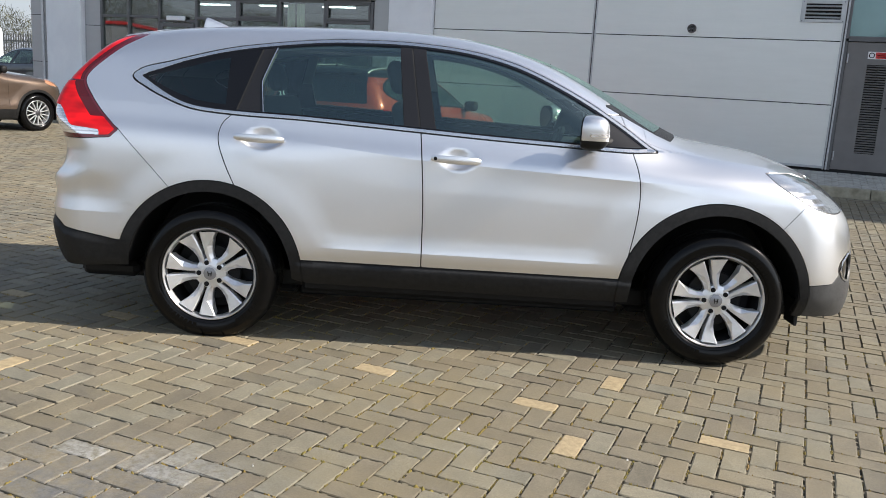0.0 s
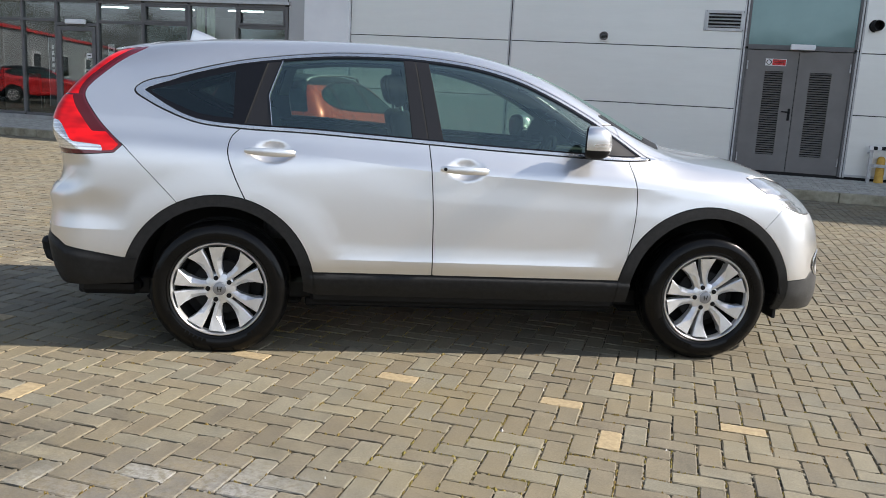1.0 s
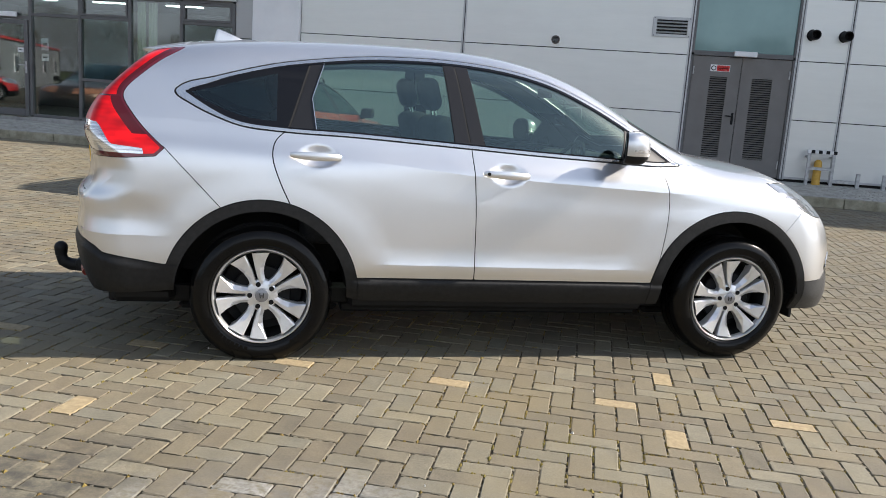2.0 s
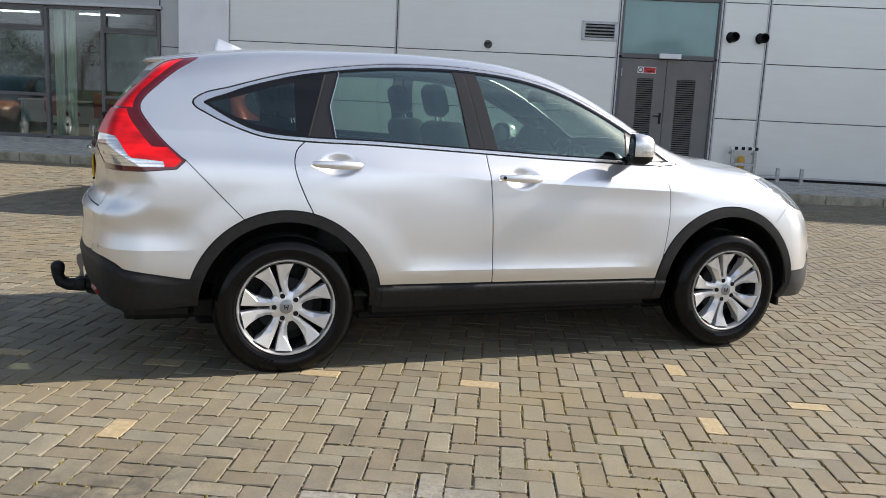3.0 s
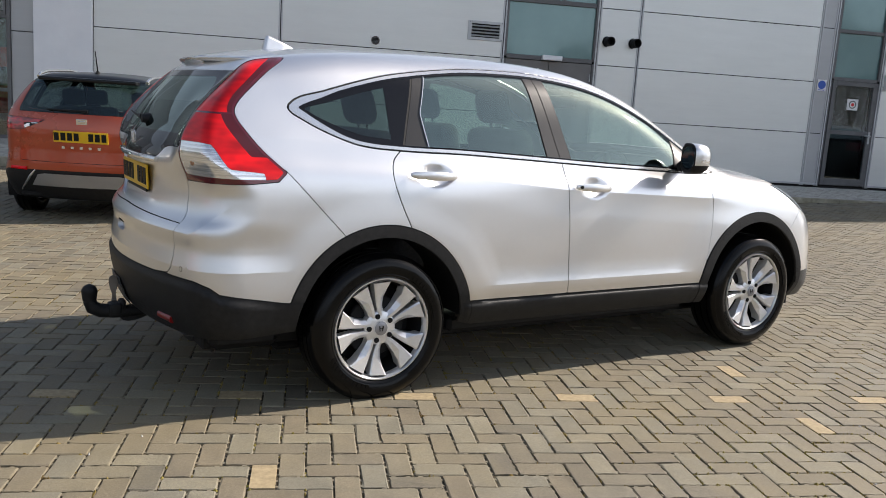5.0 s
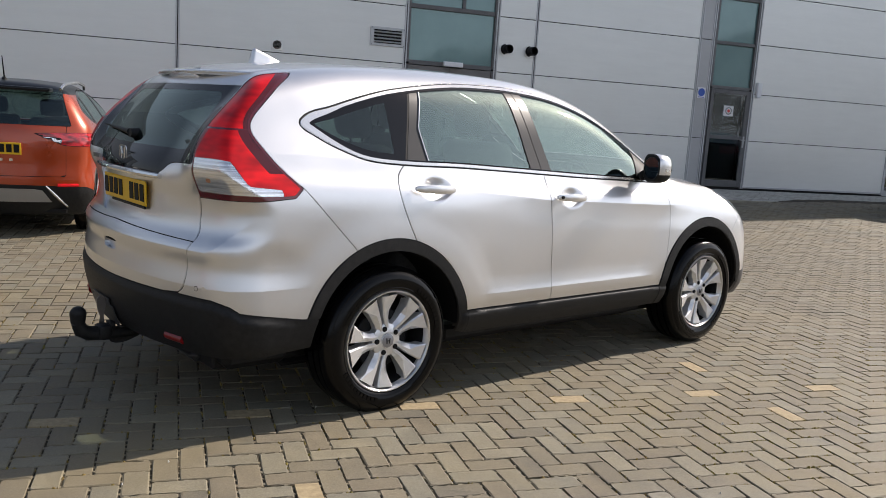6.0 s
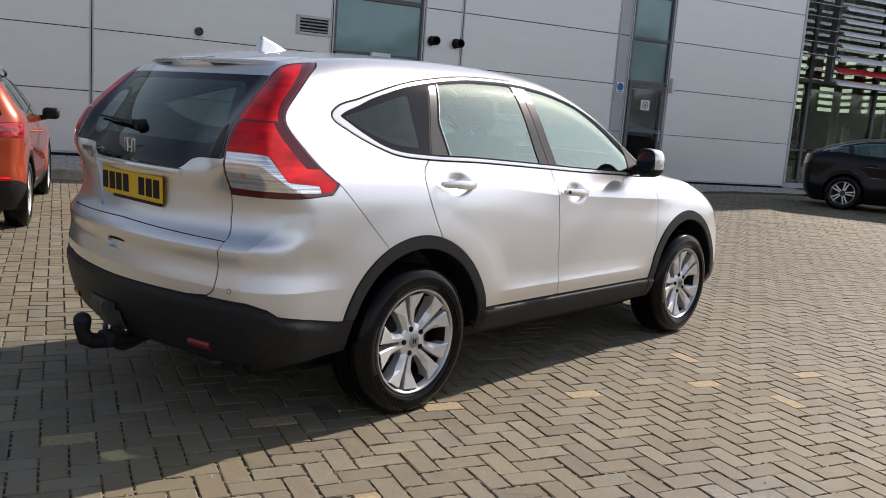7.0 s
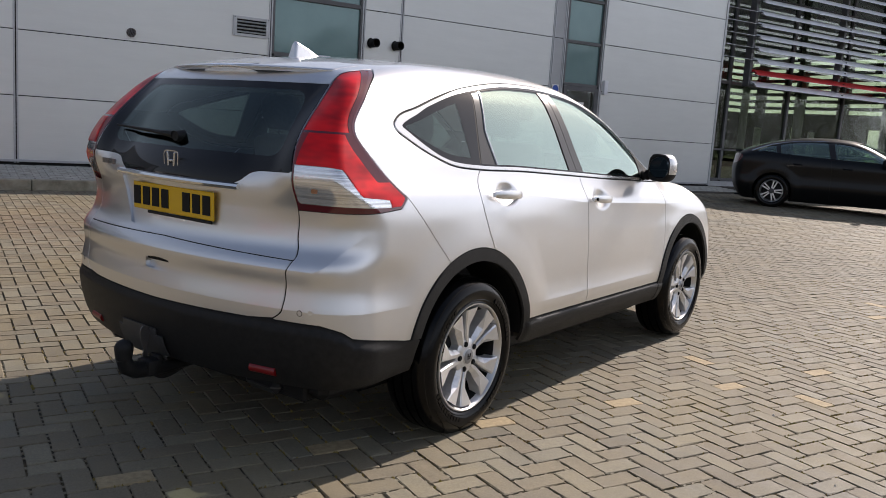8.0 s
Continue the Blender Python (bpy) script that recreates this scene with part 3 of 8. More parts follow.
boxes("plinth", M["concrete"], building, ((-15.4, WALL_Y - 0.03, 0.1), (-13.62, WALL_Y + 0.3, 0.385)), ((-12.58, WALL_Y - 0.03, 0.1), (-8.2, WALL_Y + 0.3, 0.385)), ((-13.62, WALL_Y, 0.1), (-12.58, WALL_Y + 0.3, 0.37)), bevel=0.006)


def glazed_door(name, label, x0, x1, z0, z1, y, mid=None):
    d = thing(name, pose(0, y, 0), label, "door")
    d["kind"] = "structure"
    bm = bmesh.new()
    w = 0.085
    spans = [((x0, -0.045, z0), (x0 + w, 0.01, z1)), ((x1 - w, -0.045, z0), (x1, 0.01, z1)), ((x0 + w, -0.045, z1 - w), (x1 - w, 0.01, z1)), ((x0 + w, -0.045, z0), (x1 - w, 0.01, z0 + 0.14))]
    if mid:
        spans.append(((x0 + w, -0.045, mid - 0.04), (x1 - w, 0.01, mid + 0.04)))
    for lo, hi in spans:
        box(bm, lo, hi, 0.004)
    part("leaf_frame", bm, M["frame_grey"], d)
    boxes("pane", M["window"], d, ((x0 + w, -0.020, z0 + 0.14), (x1 - w, -0.014, z1 - w)))
    bm = bmesh.new()
    xh = x1 - w / 2
    zh = z0 + 1.02
    pipe(bm, [(xh, -0.045, zh), (xh, -0.095, zh), (xh - 0.03, -0.10, zh), (xh - 0.13, -0.10, zh)], 0.011, 8)
    box(bm, (xh - 0.02, -0.055, zh - 0.16), (xh + 0.02, -0.045, zh + 0.08), 0.003)
    part("door_handle", bm, M["galvanised"], d, "steel lever handle")
    return d


glazed_door("door_1", "grey framed glazed shop door, shut", -13.575, -12.625, 0.40, 2.31, WALL_Y + 0.01)
boxes_ob = boxes("door_closer", M["clad_white"], None, ((-13.35, WALL_Y - 0.08, 2.36), (-12.85, WALL_Y - 0.02, 2.46)), bevel=0.012)
tagged(boxes_ob, "white box closer above the shop door", "door closer")

# plant room door with obscured window over it
win2 = glazing("window_2", "tall grey framed window of obscured glass over double doors", [0.33, 2.07], [[3.44, 4.4]], 2.42, 5.2, WALL_Y + 0.02, M["interlayer"], 0.08)
boxes("post", M["frame_grey"], win2, ((1.37, -0.012, 3.48), (1.43, 0.09, 5.2)), bevel=0.004)
for x in (0.33, 2.07):
    boxes("door_post", M["frame_grey"], win2, ((x - 0.04, -0.02, 0.33), (x + 0.04, 0.1, 2.38)), bevel=0.004)
# plain black sheet behind the doors and obscured panes
boxes("dark_backing", M["gap"], win2, ((0.37, 0.06, 0.3), (2.03, 0.3, 5.2)))


def louvred_leaf(x0, x1, z0, z1, hand):
    d = thing("door_2" if hand < 0 else "door_3", pose(0, WALL_Y + 0.045, 0), "brown-grey steel plant room door leaf with louvre panel, shut", "door")
    d["kind"] = "structure"
    a, b = x0 + 0.24 * (x1 - x0) * (1.6 if hand < 0 else 1.0), x1 - 0.26 * (x1 - x0) * (1.0 if hand < 0 else 1.35)
    lo, hi = z0 + 0.28, z1 - 0.34
    boxes("leaf", M["door_grey"], d, ((x0, -0.02, z0), (a, 0.02, z1)), ((b, -0.02, z0), (x1, 0.02, z1)), ((a, -0.02, z0), (b, 0.02, lo)), ((a, -0.02, hi), (b, 0.02, z1)))
    boxes("louvre_back", M["gap"], d, ((a, 0.008, lo), (b, 0.014, hi)))
    n = 36
    for k in range(n):
        z = lo + (k + 0.5) * (hi - lo) / n
        bm = bmesh.new()
        box(bm, (a - 0.004, -0.012, -0.0045), (b + 0.004, 0.012, 0.0045), 0, pose(0, -0.008, z, 38))
        part("slat", bm, M["door_grey"], d)
    xe = x0 + 0.02 if hand < 0 else x1 - 0.02
    for z in (z0 + 0.22, z1 - 0.25):
        bm = bmesh.new()
        rod(bm, (xe, -0.032, z - 0.07), (xe, -0.032, z + 0.07), 0.012, sides=10)
        part("hinge", bm, M["galvanised"], d, "steel hinge")
    return d


leaf = louvred_leaf(0.375, 1.195, 0.35, 2.37, -1)
louvred_leaf(1.205, 2.025, 0.35, 2.37, 1)
bm = bmesh.new()
box(bm, (1.125, -0.030, 1.22), (1.165, -0.020, 1.42), 0.003)
pipe(bm, [(1.145, -0.02, 1.36), (1.145, -0.075, 1.36), (1.12, -0.08, 1.36), (1.02, -0.08, 1.365)], 0.011, 8)
part("door_handle", bm, M["black"], leaf, "black lever handle")
bm = bmesh.new()
box(bm, (1.04, WALL_Y - 0.09, 2.385), (1.42, WALL_Y + 0.01, 2.475), 0.012, None, 2)
tagged(part("bulkhead_light", bm, M["clad_white"]), "white box light over the plant room doors", "wall light")


def sign(name, label, x, z, w, h, mat, bars):
    s = thing(name, pose(x, WALL_Y + 0.022, z), label, "sign")
    boxes("board", mat, s, ((-w / 2, -0.006, -h / 2), (w / 2, 0.0, h / 2)), bevel=0.001)
    for kind, (bx, bz, bw, bh, bm_) in bars:
        if kind == "disc":
            bm = bmesh.new()
            rod(bm, (bx, -0.006, bz), (bx, -0.0085 - 0.02 * (0.09 - bw), bz), bw, sides=24)
            part("disc", bm, bm_, s)
        else:
            boxes("bar", bm_, s, ((bx - bw / 2, -0.0085, bz - bh / 2), (bx + bw / 2, -0.006, bz + bh / 2)))
    return s


sign("fire_door_sign", "red and white no-entry notice on the steel door", 0.845, 2.175, 0.33, 0.115, M["plate_white"],
     [("disc", (-0.11, 0, 0.043, 0, M["black"])), ("disc", (-0.11, 0, 0.030, 0, M["plate_white"])), ("bar", (0.05, 0, 0.21, 0.095, M["sign_red"])), ("bar", (0.05, 0.026, 0.17, 0.010, M["plate_white"])), ("bar", (0.05, 0.0, 0.17, 0.010, M["plate_white"])), ("bar", (0.05, -0.026, 0.13, 0.010, M["plate_white"]))])
s_blue = sign("blue_notice", "round blue notice on a white plate by the side door", 6.76, 2.31, 0.19, 0.22, M["plate_white"], [("disc", (0, 0.01, 0.082, 0, M["sign_blue"])), ("bar", (0, 0.01, 0.11, 0.02, M["plate_white"])), ("bar", (0, -0.09, 0.14, 0.015, M["sign_blue"]))])
s_blue.location.y -= 0.045

# side door with window above
win3 = glazing("window_3", "narrow grey framed window over a glazed side door", [6.99, 8.02], [[3.38, 4.30]], 2.46, 5.2, WALL_Y + 0.02, M["interlayer"], 0.07)
# black sheet standing in for the unlit room behind the door glass
boxes("dark_backing", M["gap"], win3, ((7.0, 0.25, 0.3), (8.0, 0.3, 5.2)))
for x in (6.97, 8.03):
    boxes("door_post", M["frame_grey"], win3, ((x - 0.03, -0.02, 0.33), (x + 0.03, 0.1, 2.42)), bevel=0.004)
glazed_door("door_4", "grey framed glazed side door, shut", 7.01, 7.99, 0.36, 2.42, WALL_Y + 0.03, 1.42)
sg = sign("door_notice", "white notice with a dark red disc on the side door", 7.50, 1.98, 0.24, 0.22, M["plate_white"], [("disc", (0, 0.0, 0.080, 0, M["frame_grey"])), ("disc", (0, 0.0, 0.058, 0, M["plate_white"])), ("disc", (0, 0.0, 0.034, 0, M["sign_red"]))])
sg.location.y = WALL_Y + 0.005
bm = bmesh.new()
box(bm, (8.13, WALL_Y - 0.07, 2.30), (8.24, WALL_Y, 2.62), 0.012, None, 2)
tagged(part("wall_light", bm, M["clad_white"]), "slim pale grey wall box beside the side door", "wall box")


# louvre grille, round vent and flue pipes
grille = thing("wall_grille", pose(-0.055, WALL_Y, 2.825), "silver louvred wall grille on grey cladding", "grille")
boxes("frame", M["flashing"], grille, ((-0.33, -0.022, -0.17), (-0.26, 0.0, 0.17)), ((0.26, -0.022, -0.17), (0.33, 0.0, 0.17)), ((-0.26, -0.022, -0.17), (0.26, 0.0, -0.12)), ((-0.26, -0.022, 0.12), (0.26, 0.0, 0.17)), bevel=0.003)
boxes("backing", M["gap"], grille, ((-0.26, -0.004, -0.12), (0.26, -0.001, 0.12)))
for k in range(4):
    bm = bmesh.new()
    box(bm, (-0.262, -0.017, -0.016), (0.262, 0.017, 0.002), 0.002, pose(0, -0.016, -0.085 + k * 0.058, 30))
    part("slat", bm, M["flashing"], grille)
for x in (-0.30, 0.30):
    for z in (-0.15, 0.15):
        bm = bmesh.new()
        rod(bm, (x, -0.022, z), (x, -0.027, z), 0.010, sides=10)
        part("screw", bm, M["nut"], grille)
vent = thing("wall_vent", pose(-2.055, WALL_Y, 2.505), "small round vent on a square grey plate", "vent")
boxes("plate", M["clad"], vent, ((-0.095, -0.012, -0.095), (0.095, 0.0, 0.095)), bevel=0.003)
bm = bmesh.new()
lathe(bm, [(0.001, 0.0), (0.062, 0.0), (0.062, 0.022), (0.074, 0.022), (0.076, 0.0)], 28, pose(0, -0.012, 0, 90))
part("ring", bm, M["brake"], vent)
for k in range(5):
    boxes("slat", M["nut"], vent, ((-0.058 + abs(k - 2) * 0.008, -0.026, -0.045 + k * 0.0225 - 0.003), (0.058 - abs(k - 2) * 0.008, -0.014, -0.045 + k * 0.0225 + 0.003)))
for x in (2.285, 2.80):
    f = thing("flue_outlet", pose(x, WALL_Y, 2.81), "short black flue pipe through the cladding", "flue", "flue outlets")
    bm = bmesh.new()
    lathe(bm, [(0.001, 0.02), (0.062, 0.02), (0.066, 0.16), (0.080, 0.17), (0.084, 0.155), (0.082, 0.0), (0.10, 0.0), (0.10, -0.004)], 28, pose(0, 0, 0, 90) @ pose(0, 0, 0, 0, 8))
    part("pipe", bm, M["black"], f, smooth=True)

# post guard beside the plant room doors
guard = thing("pipe_guard", pose(2.66, WALL_Y - 0.22, 0.29), "galvanised frame guarding a yellow pipe by the wall", "guard")
bm = bmesh.new()
for x in (-0.20, 0.20):
    box(bm, (x - 0.025, -0.025, 0), (x + 0.025, 0.025, 0.56), 0.003)
    box(bm, (x - 0.02, -0.02, 0.46), (x + 0.02, 0.20, 0.50), 0.003)
box(bm, (-0.2, -0.02, 0.26), (0.2, 0.02, 0.31), 0.003)
part("frame", bm, M["galvanised"], guard)
for k in range(8):
    boxes("stripe", M["black"] if k % 2 else M["plate_white"], guard, ((-0.24 + k * 0.06, -0.034, 0.545), (-0.18 + k * 0.06, 0.034, 0.60)), bevel=0.003)
bm = bmesh.new()
lathe(bm, [(0.001, 0.44), (0.03, 0.435), (0.055, 0.41), (0.065, 0.37), (0.068, 0.05), (0.075, 0.0)], 24, pose(-0.02, 0.08, 0))
part("pipe", bm, M["yellow"], guard, "yellow painted pipe with a domed top", smooth=True)
boxes("low_rail", M["galvanised"], guard, ((0.22, -0.02, 0.06), (0.62, 0.02, 0.12)), ((0.60, -0.03, 0.0), (0.66, 0.03, 0.25)), bevel=0.004)
g2 = thing("pipe_guard", pose(3.72, WALL_Y - 0.20, 0.29), "short galvanised guard post by the wall", "guard")
boxes("post", M["galvanised"], g2, ((-0.03, -0.03, 0.0), (0.03, 0.03, 0.26)), bevel=0.004)

# ---- office behind the shop window ----
# small notices on the shop door and glazing
for x, z, w_, h_, lab in ((-12.80, 1.72, 0.13, 0.09, "small white notice on the shop door"), (-12.30, 1.86, 0.16, 0.24, "cream paper notice behind the shop glass"), (-12.30, 1.60, 0.16, 0.14, "pale paper notice behind the shop glass")):
    n_ = thing("paper_notice", pose(x, WALL_Y + 0.055 if z > 1.8 or w_ > 0.15 else WALL_Y - 0.014, z), lab, "notice")
    boxes("sheet", M["plate_white"], n_, ((-w_ / 2, -0.002, -h_ / 2), (w_ / 2, 0.0, h_ / 2)))
    boxes("bar", M["black"], n_, ((-w_ * 0.32, -0.003, -h_ * 0.12), (w_ * 0.32, -0.002, h_ * 0.12)))
banner = thing("glass_banner", pose(-13.78, WALL_Y + 0.06, 1.45), "tall dark banner with a plain pale bar behind the glass", "banner")
boxes("sheet", M["frame_grey"], banner, ((-0.11, -0.002, -0.85), (0.11, 0.0, 0.62)))
boxes("edge", M["plate_white"], banner, ((-0.115, -0.004, -0.85), (-0.105, 0.0, 0.62)))
for k in range(5):
    boxes("bar", M["plate_white"], banner, ((-0.03, -0.004, 0.38 - k * 0.13), (0.03, -0.002, 0.46 - k * 0.13)))
room = tagged(new("office_room"), "plain office room behind the shop window", "room", kind="structure")
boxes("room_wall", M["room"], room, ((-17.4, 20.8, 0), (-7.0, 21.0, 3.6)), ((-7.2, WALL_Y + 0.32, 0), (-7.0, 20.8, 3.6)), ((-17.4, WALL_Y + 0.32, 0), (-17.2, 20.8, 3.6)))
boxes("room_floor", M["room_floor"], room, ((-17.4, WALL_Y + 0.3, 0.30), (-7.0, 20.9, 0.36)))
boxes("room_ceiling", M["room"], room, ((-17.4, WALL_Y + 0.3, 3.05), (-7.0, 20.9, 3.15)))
text = bpy.data.curves.new("wall_lettering", "FONT")
text.body, text.size, text.extrude = "Welcome to", 0.46, 0.004
lettering = new("wall_lettering", text)
tagged(lettering, "dark welcome lettering on the office wall", "lettering")
lettering.matrix_world = pose(-14.62, 20.775, 2.26, 90)
text.materials.append(M["ink"])
name_bar = thing("name_board", pose(-11.15, 20.77, 1.94), "plain dark bars and a red board on the office wall", "sign")
for k in range(9):
    boxes("bar", M["ink"], name_bar, ((-1.3 + k * 0.20, -0.01, 0.0), (-1.3 + k * 0.20 + 0.14, 0.0, 0.15)))
boxes("red_board", M["sign_red"], name_bar, ((0.6, -0.02, -0.25), (1.1, 0.0, 0.20)))


def red_chair(x, y, turn):
    c = thing("visitor_chair", pose(x, y, 0.36, 0, 0, turn), "red padded visitor chair on steel legs in the office", "chair", "office chairs")
    bm = bmesh.new()
    box(bm, (-0.24, -0.24, 0.42), (0.24, 0.24, 0.50), 0.03, None, 2)
    part("seat", bm, M["red_cloth"], c, smooth=True)
    bm = bmesh.new()
    box(bm, (-0.24, 0.20, 0.48), (0.24, 0.27, 0.92), 0.03, None, 2)
    part("backrest", bm, M["red_cloth"], c, smooth=True)
    for a in (-0.2, 0.2):
        for b in (-0.2, 0.2):
            bm = bmesh.new()
            rod(bm, (a, b, 0), (a, b, 0.43), 0.012, sides=8)
            part("leg", bm, M["galvanised"], c)


red_chair(-9.75, 16.1, 200)
red_chair(-10.85, 16.4, 160)
red_chair(-8.75, 16.2, 185)
red_chair(-14.9, 16.0, 170)
for x in (-11.2, -8.9):
    d = thing("office_desk", pose(x, 17.1, 0.36), "white office desk with a panel end and a dark screen", "desk")
    boxes("top", M["desk"], d, ((-0.8, -0.4, 0.70), (0.8, 0.4, 0.73)), bevel=0.004)
    for e in (-0.76, 0.73):
        boxes("end_panel", M["desk"], d, ((e, -0.36, 0.0), (e + 0.03, 0.36, 0.70)))
    boxes("front_panel", M["desk"], d, ((-0.72, -0.30, 0.25), (0.72, -0.28, 0.70)))
for x0, x1 in ((-10.36, -10.17), (-10.12, -9.93)):
    bl = thing("blind", pose(0, WALL_Y + 0.22, 0), "pale green vertical blind strip behind the glass", "blind", "blind strips")
    bm = bmesh.new()
    n = 6
    a = [bm.verts.new((x0 + (x1 - x0) * k / n, 0.015 * (k % 2), 0.40)) for k in range(n + 1)]
    b = [bm.verts.new((x0 + (x1 - x0) * k / n, 0.015 * (k % 2), 2.82)) for k in range(n + 1)]
    for k in range(n):
        bm.faces.new((a[k], a[k + 1], b[k + 1], b[k]))
    bmesh.ops.solidify(bm, geom=bm.faces, thickness=0.004)
    part("strip", bm, M["curtain"], bl)
for x in (-14.8, -12.9, -11.0, -9.1):
    for y in (16.4, 18.4):
        l = thing("ceiling_light", pose(x, y, 3.04), "long lit ceiling light panel in the office", "ceiling light", "office lights")
        boxes("diffuser", M["tube_light"], l, ((-0.45, -0.05, -0.02), (0.45, 0.05, 0.0)))

# ---- glazed showroom wing with level sun blades ----
WING_Y = 16.1
wing = glazing("window_4", "tall dark framed showroom glazing", [12.02, 12.75, 13.60, 16.15, 18.75, 21.4, 24.0, 26.6, 29.2], [[3.05, 5.4, 8.1]] * 8, 0.42, WING_Z, WING_Y, M["wing_glass"], 0.09, 0.16)
boxes("low_rail", M["frame_grey"], wing, ((12.0, -0.02, 1.22), (29.2, 0.04, 1.27)))
boxes("plinth", M["flashing"], wing, ((12.0, -0.06, 0.0), (29.2, 0.2, 0.37)), bevel=0.004)
blades = thing("sun_blades", pose(0, WALL_Y + 0.35, 0), "level silver aluminium sun blades on dark brackets", "sun shade")
for k in range(26):
    z = 3.02 + k * 0.305
    bm = bmesh.new()
    lens_pts = [(-0.17, -0.004), (-0.10, 0.022), (0.0, 0.032), (0.10, 0.022), (0.17, 0.0), (0.10, -0.014), (0.0, -0.018), (-0.10, -0.014)]
    a = [bm.verts.new((13.62, u, v)) for u, v in lens_pts]
    b = [bm.verts.new((31.0, u, v)) for u, v in lens_pts]
    for i in range(8):
        bm.faces.new((a[i], b[i], b[(i + 1) % 8], a[(i + 1) % 8]))
    bm.faces.new(a[::-1])
    bm.faces.new(b)
    bmesh.ops.transform(bm, matrix=pose(0, 0, z, 30), verts=bm.verts)
    part("blade", bm, M["sign_red"] if k == 1 else M["blade"], blades, "red sun blade" if k == 1 else "", smooth=True)
    if k not in (0, 1):
        bm = bmesh.new()
        box(bm, (12.02, -0.02, z - 0.006), (13.5, 0.02, z + 0.006))
        part("stay", bm, M["flashing"], blades)
for x in (13.56, 17.4, 21.4, 25.4):
    boxes("bracket_post", M["frame_grey"], blades, ((x - 0.05, 0.05, 2.95), (x + 0.05, 0.24, WING_Z)), bevel=0.005)
    for k in range(26):
        boxes("bracket", M["frame_grey"], blades, ((x - 0.012, -0.12, 3.02 + k * 0.305 - 0.03), (x + 0.012, 0.1, 3.02 + k * 0.305 - 0.005)))
hall = tagged(new("showroom_hall"), "plain showroom hall with round columns and far glazing", "room", kind="structure")
boxes("hall_floor", M["room_floor"], hall, ((12.0, WING_Y + 0.2, 0.30), (31, 30, 0.36)))
boxes("hall_side", M["clad_plain"], hall, ((12.0, WALL_Y + 1.3, ROOF_Z + 0.25), (12.15, 29.8, WING_Z)))
boxes("hall_roof", M["clad_plain"], hall, ((12.0, WALL_Y + 0.6, WING_Z), (31.2, 30, WING_Z + 0.25)))
# far walls: solid below with a few glazed doors, level slats over a clerestory, solid above
def far_wall(along_x, at, lo, hi, gaps):
    def span(u0, u1, z0, z1, deep=0.15):
        return ((u0, at, z0), (u1, at + deep, z1)) if along_x else ((at, u0, z0), (at + deep, u1, z1))
    edges = [lo, *[e for g in gaps for e in g], hi]
    for u0, u1 in zip(edges[::2], edges[1::2]):
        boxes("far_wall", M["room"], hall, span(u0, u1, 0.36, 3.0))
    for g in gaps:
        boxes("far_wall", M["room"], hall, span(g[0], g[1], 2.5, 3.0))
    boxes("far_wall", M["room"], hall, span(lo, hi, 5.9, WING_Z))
    for k in range(9):
        boxes("far_slat", M["frame_grey"], hall, span(lo, hi, 3.0 + k * 0.33, 3.15 + k * 0.33, 0.10))
    u = lo + 1.0
    while u < hi:
        boxes("far_post", M["frame_grey"], hall, span(u, u + 0.5, 3.0, 5.9, 0.2))
        u += 2.3


far_wall(True, 29.8, 12.0, 31.0, ((15.0, 15.4), (19.0, 19.9), (23.2, 23.5), (26.0, 27.0)))
far_wall(False, 31.0, WING_Y, 30.0, ((19.0, 19.4), (22.0, 22.9), (26.5, 26.9)))
for x in (14.6, 19.6, 24.6):
    for y in (18.2, 24.5):
        bm = bmesh.new()
        rod(bm, (x, y, 0.36), (x, y, WING_Z), 0.16, sides=20)
        part("column", bm, M["clad_plain"], hall, smooth=True)
for k in range(4):
    boxes("stock_board", M["plate_white"], hall, ((14.2 + k * 3.1, 20.5, 0.9), (14.55 + k * 3.1, 20.55, 2.1)))

# ---- distance ----
def bare_tree(x, y, h, seed, name="bare_tree"):
    """A leafless tree: a tapered trunk with forking limbs."""
    r = random.Random(seed)
    t = thing(name, pose(x, y, 0.05), "leafless winter tree with fine grey-brown twigs", "tree", "bare trees")
    bm, tw = bmesh.new(), bmesh.new()

    def limb(p, d, length, rad, level):
        n = 3
        pts, rs = [p], [rad]
        for i in range(n):
            d = (d + Vector((r.uniform(-0.18, 0.18), r.uniform(-0.18, 0.18), r.uniform(-0.05, 0.16)))).normalized()
            p = p + d * length / n
            pts.append(p)
            rs.append(rad * (1 - 0.45 * (i + 1) / n))
        pipe(bm if level < 2 else tw, pts, rs, 6 if level < 2 else 3)
        if level < 4:
            for i in range(3 if level else 5):
                a = r.uniform(0, 2 * math.pi)
                q = pts[r.randint(1, n)]
                nd = (d * 0.75 + Vector((math.cos(a), math.sin(a), r.uniform(0.0, 0.5))) * 0.75).normalized()
                limb(q, nd, length * r.uniform(0.5, 0.68), rs[-1] * 0.75, level + 1)
    limb(Vector((0, 0, 0)), Vector((0, 0, 1)), h * 0.45, h * 0.018, 0)
    part("trunk", bm, M["bark"], t, smooth=True)
    part("twigs", tw, M["twig"], t)
    return t


first = bare_tree(-38, 34, 9.0, 3)
second = bare_tree(-33, 38, 8.0, 5)
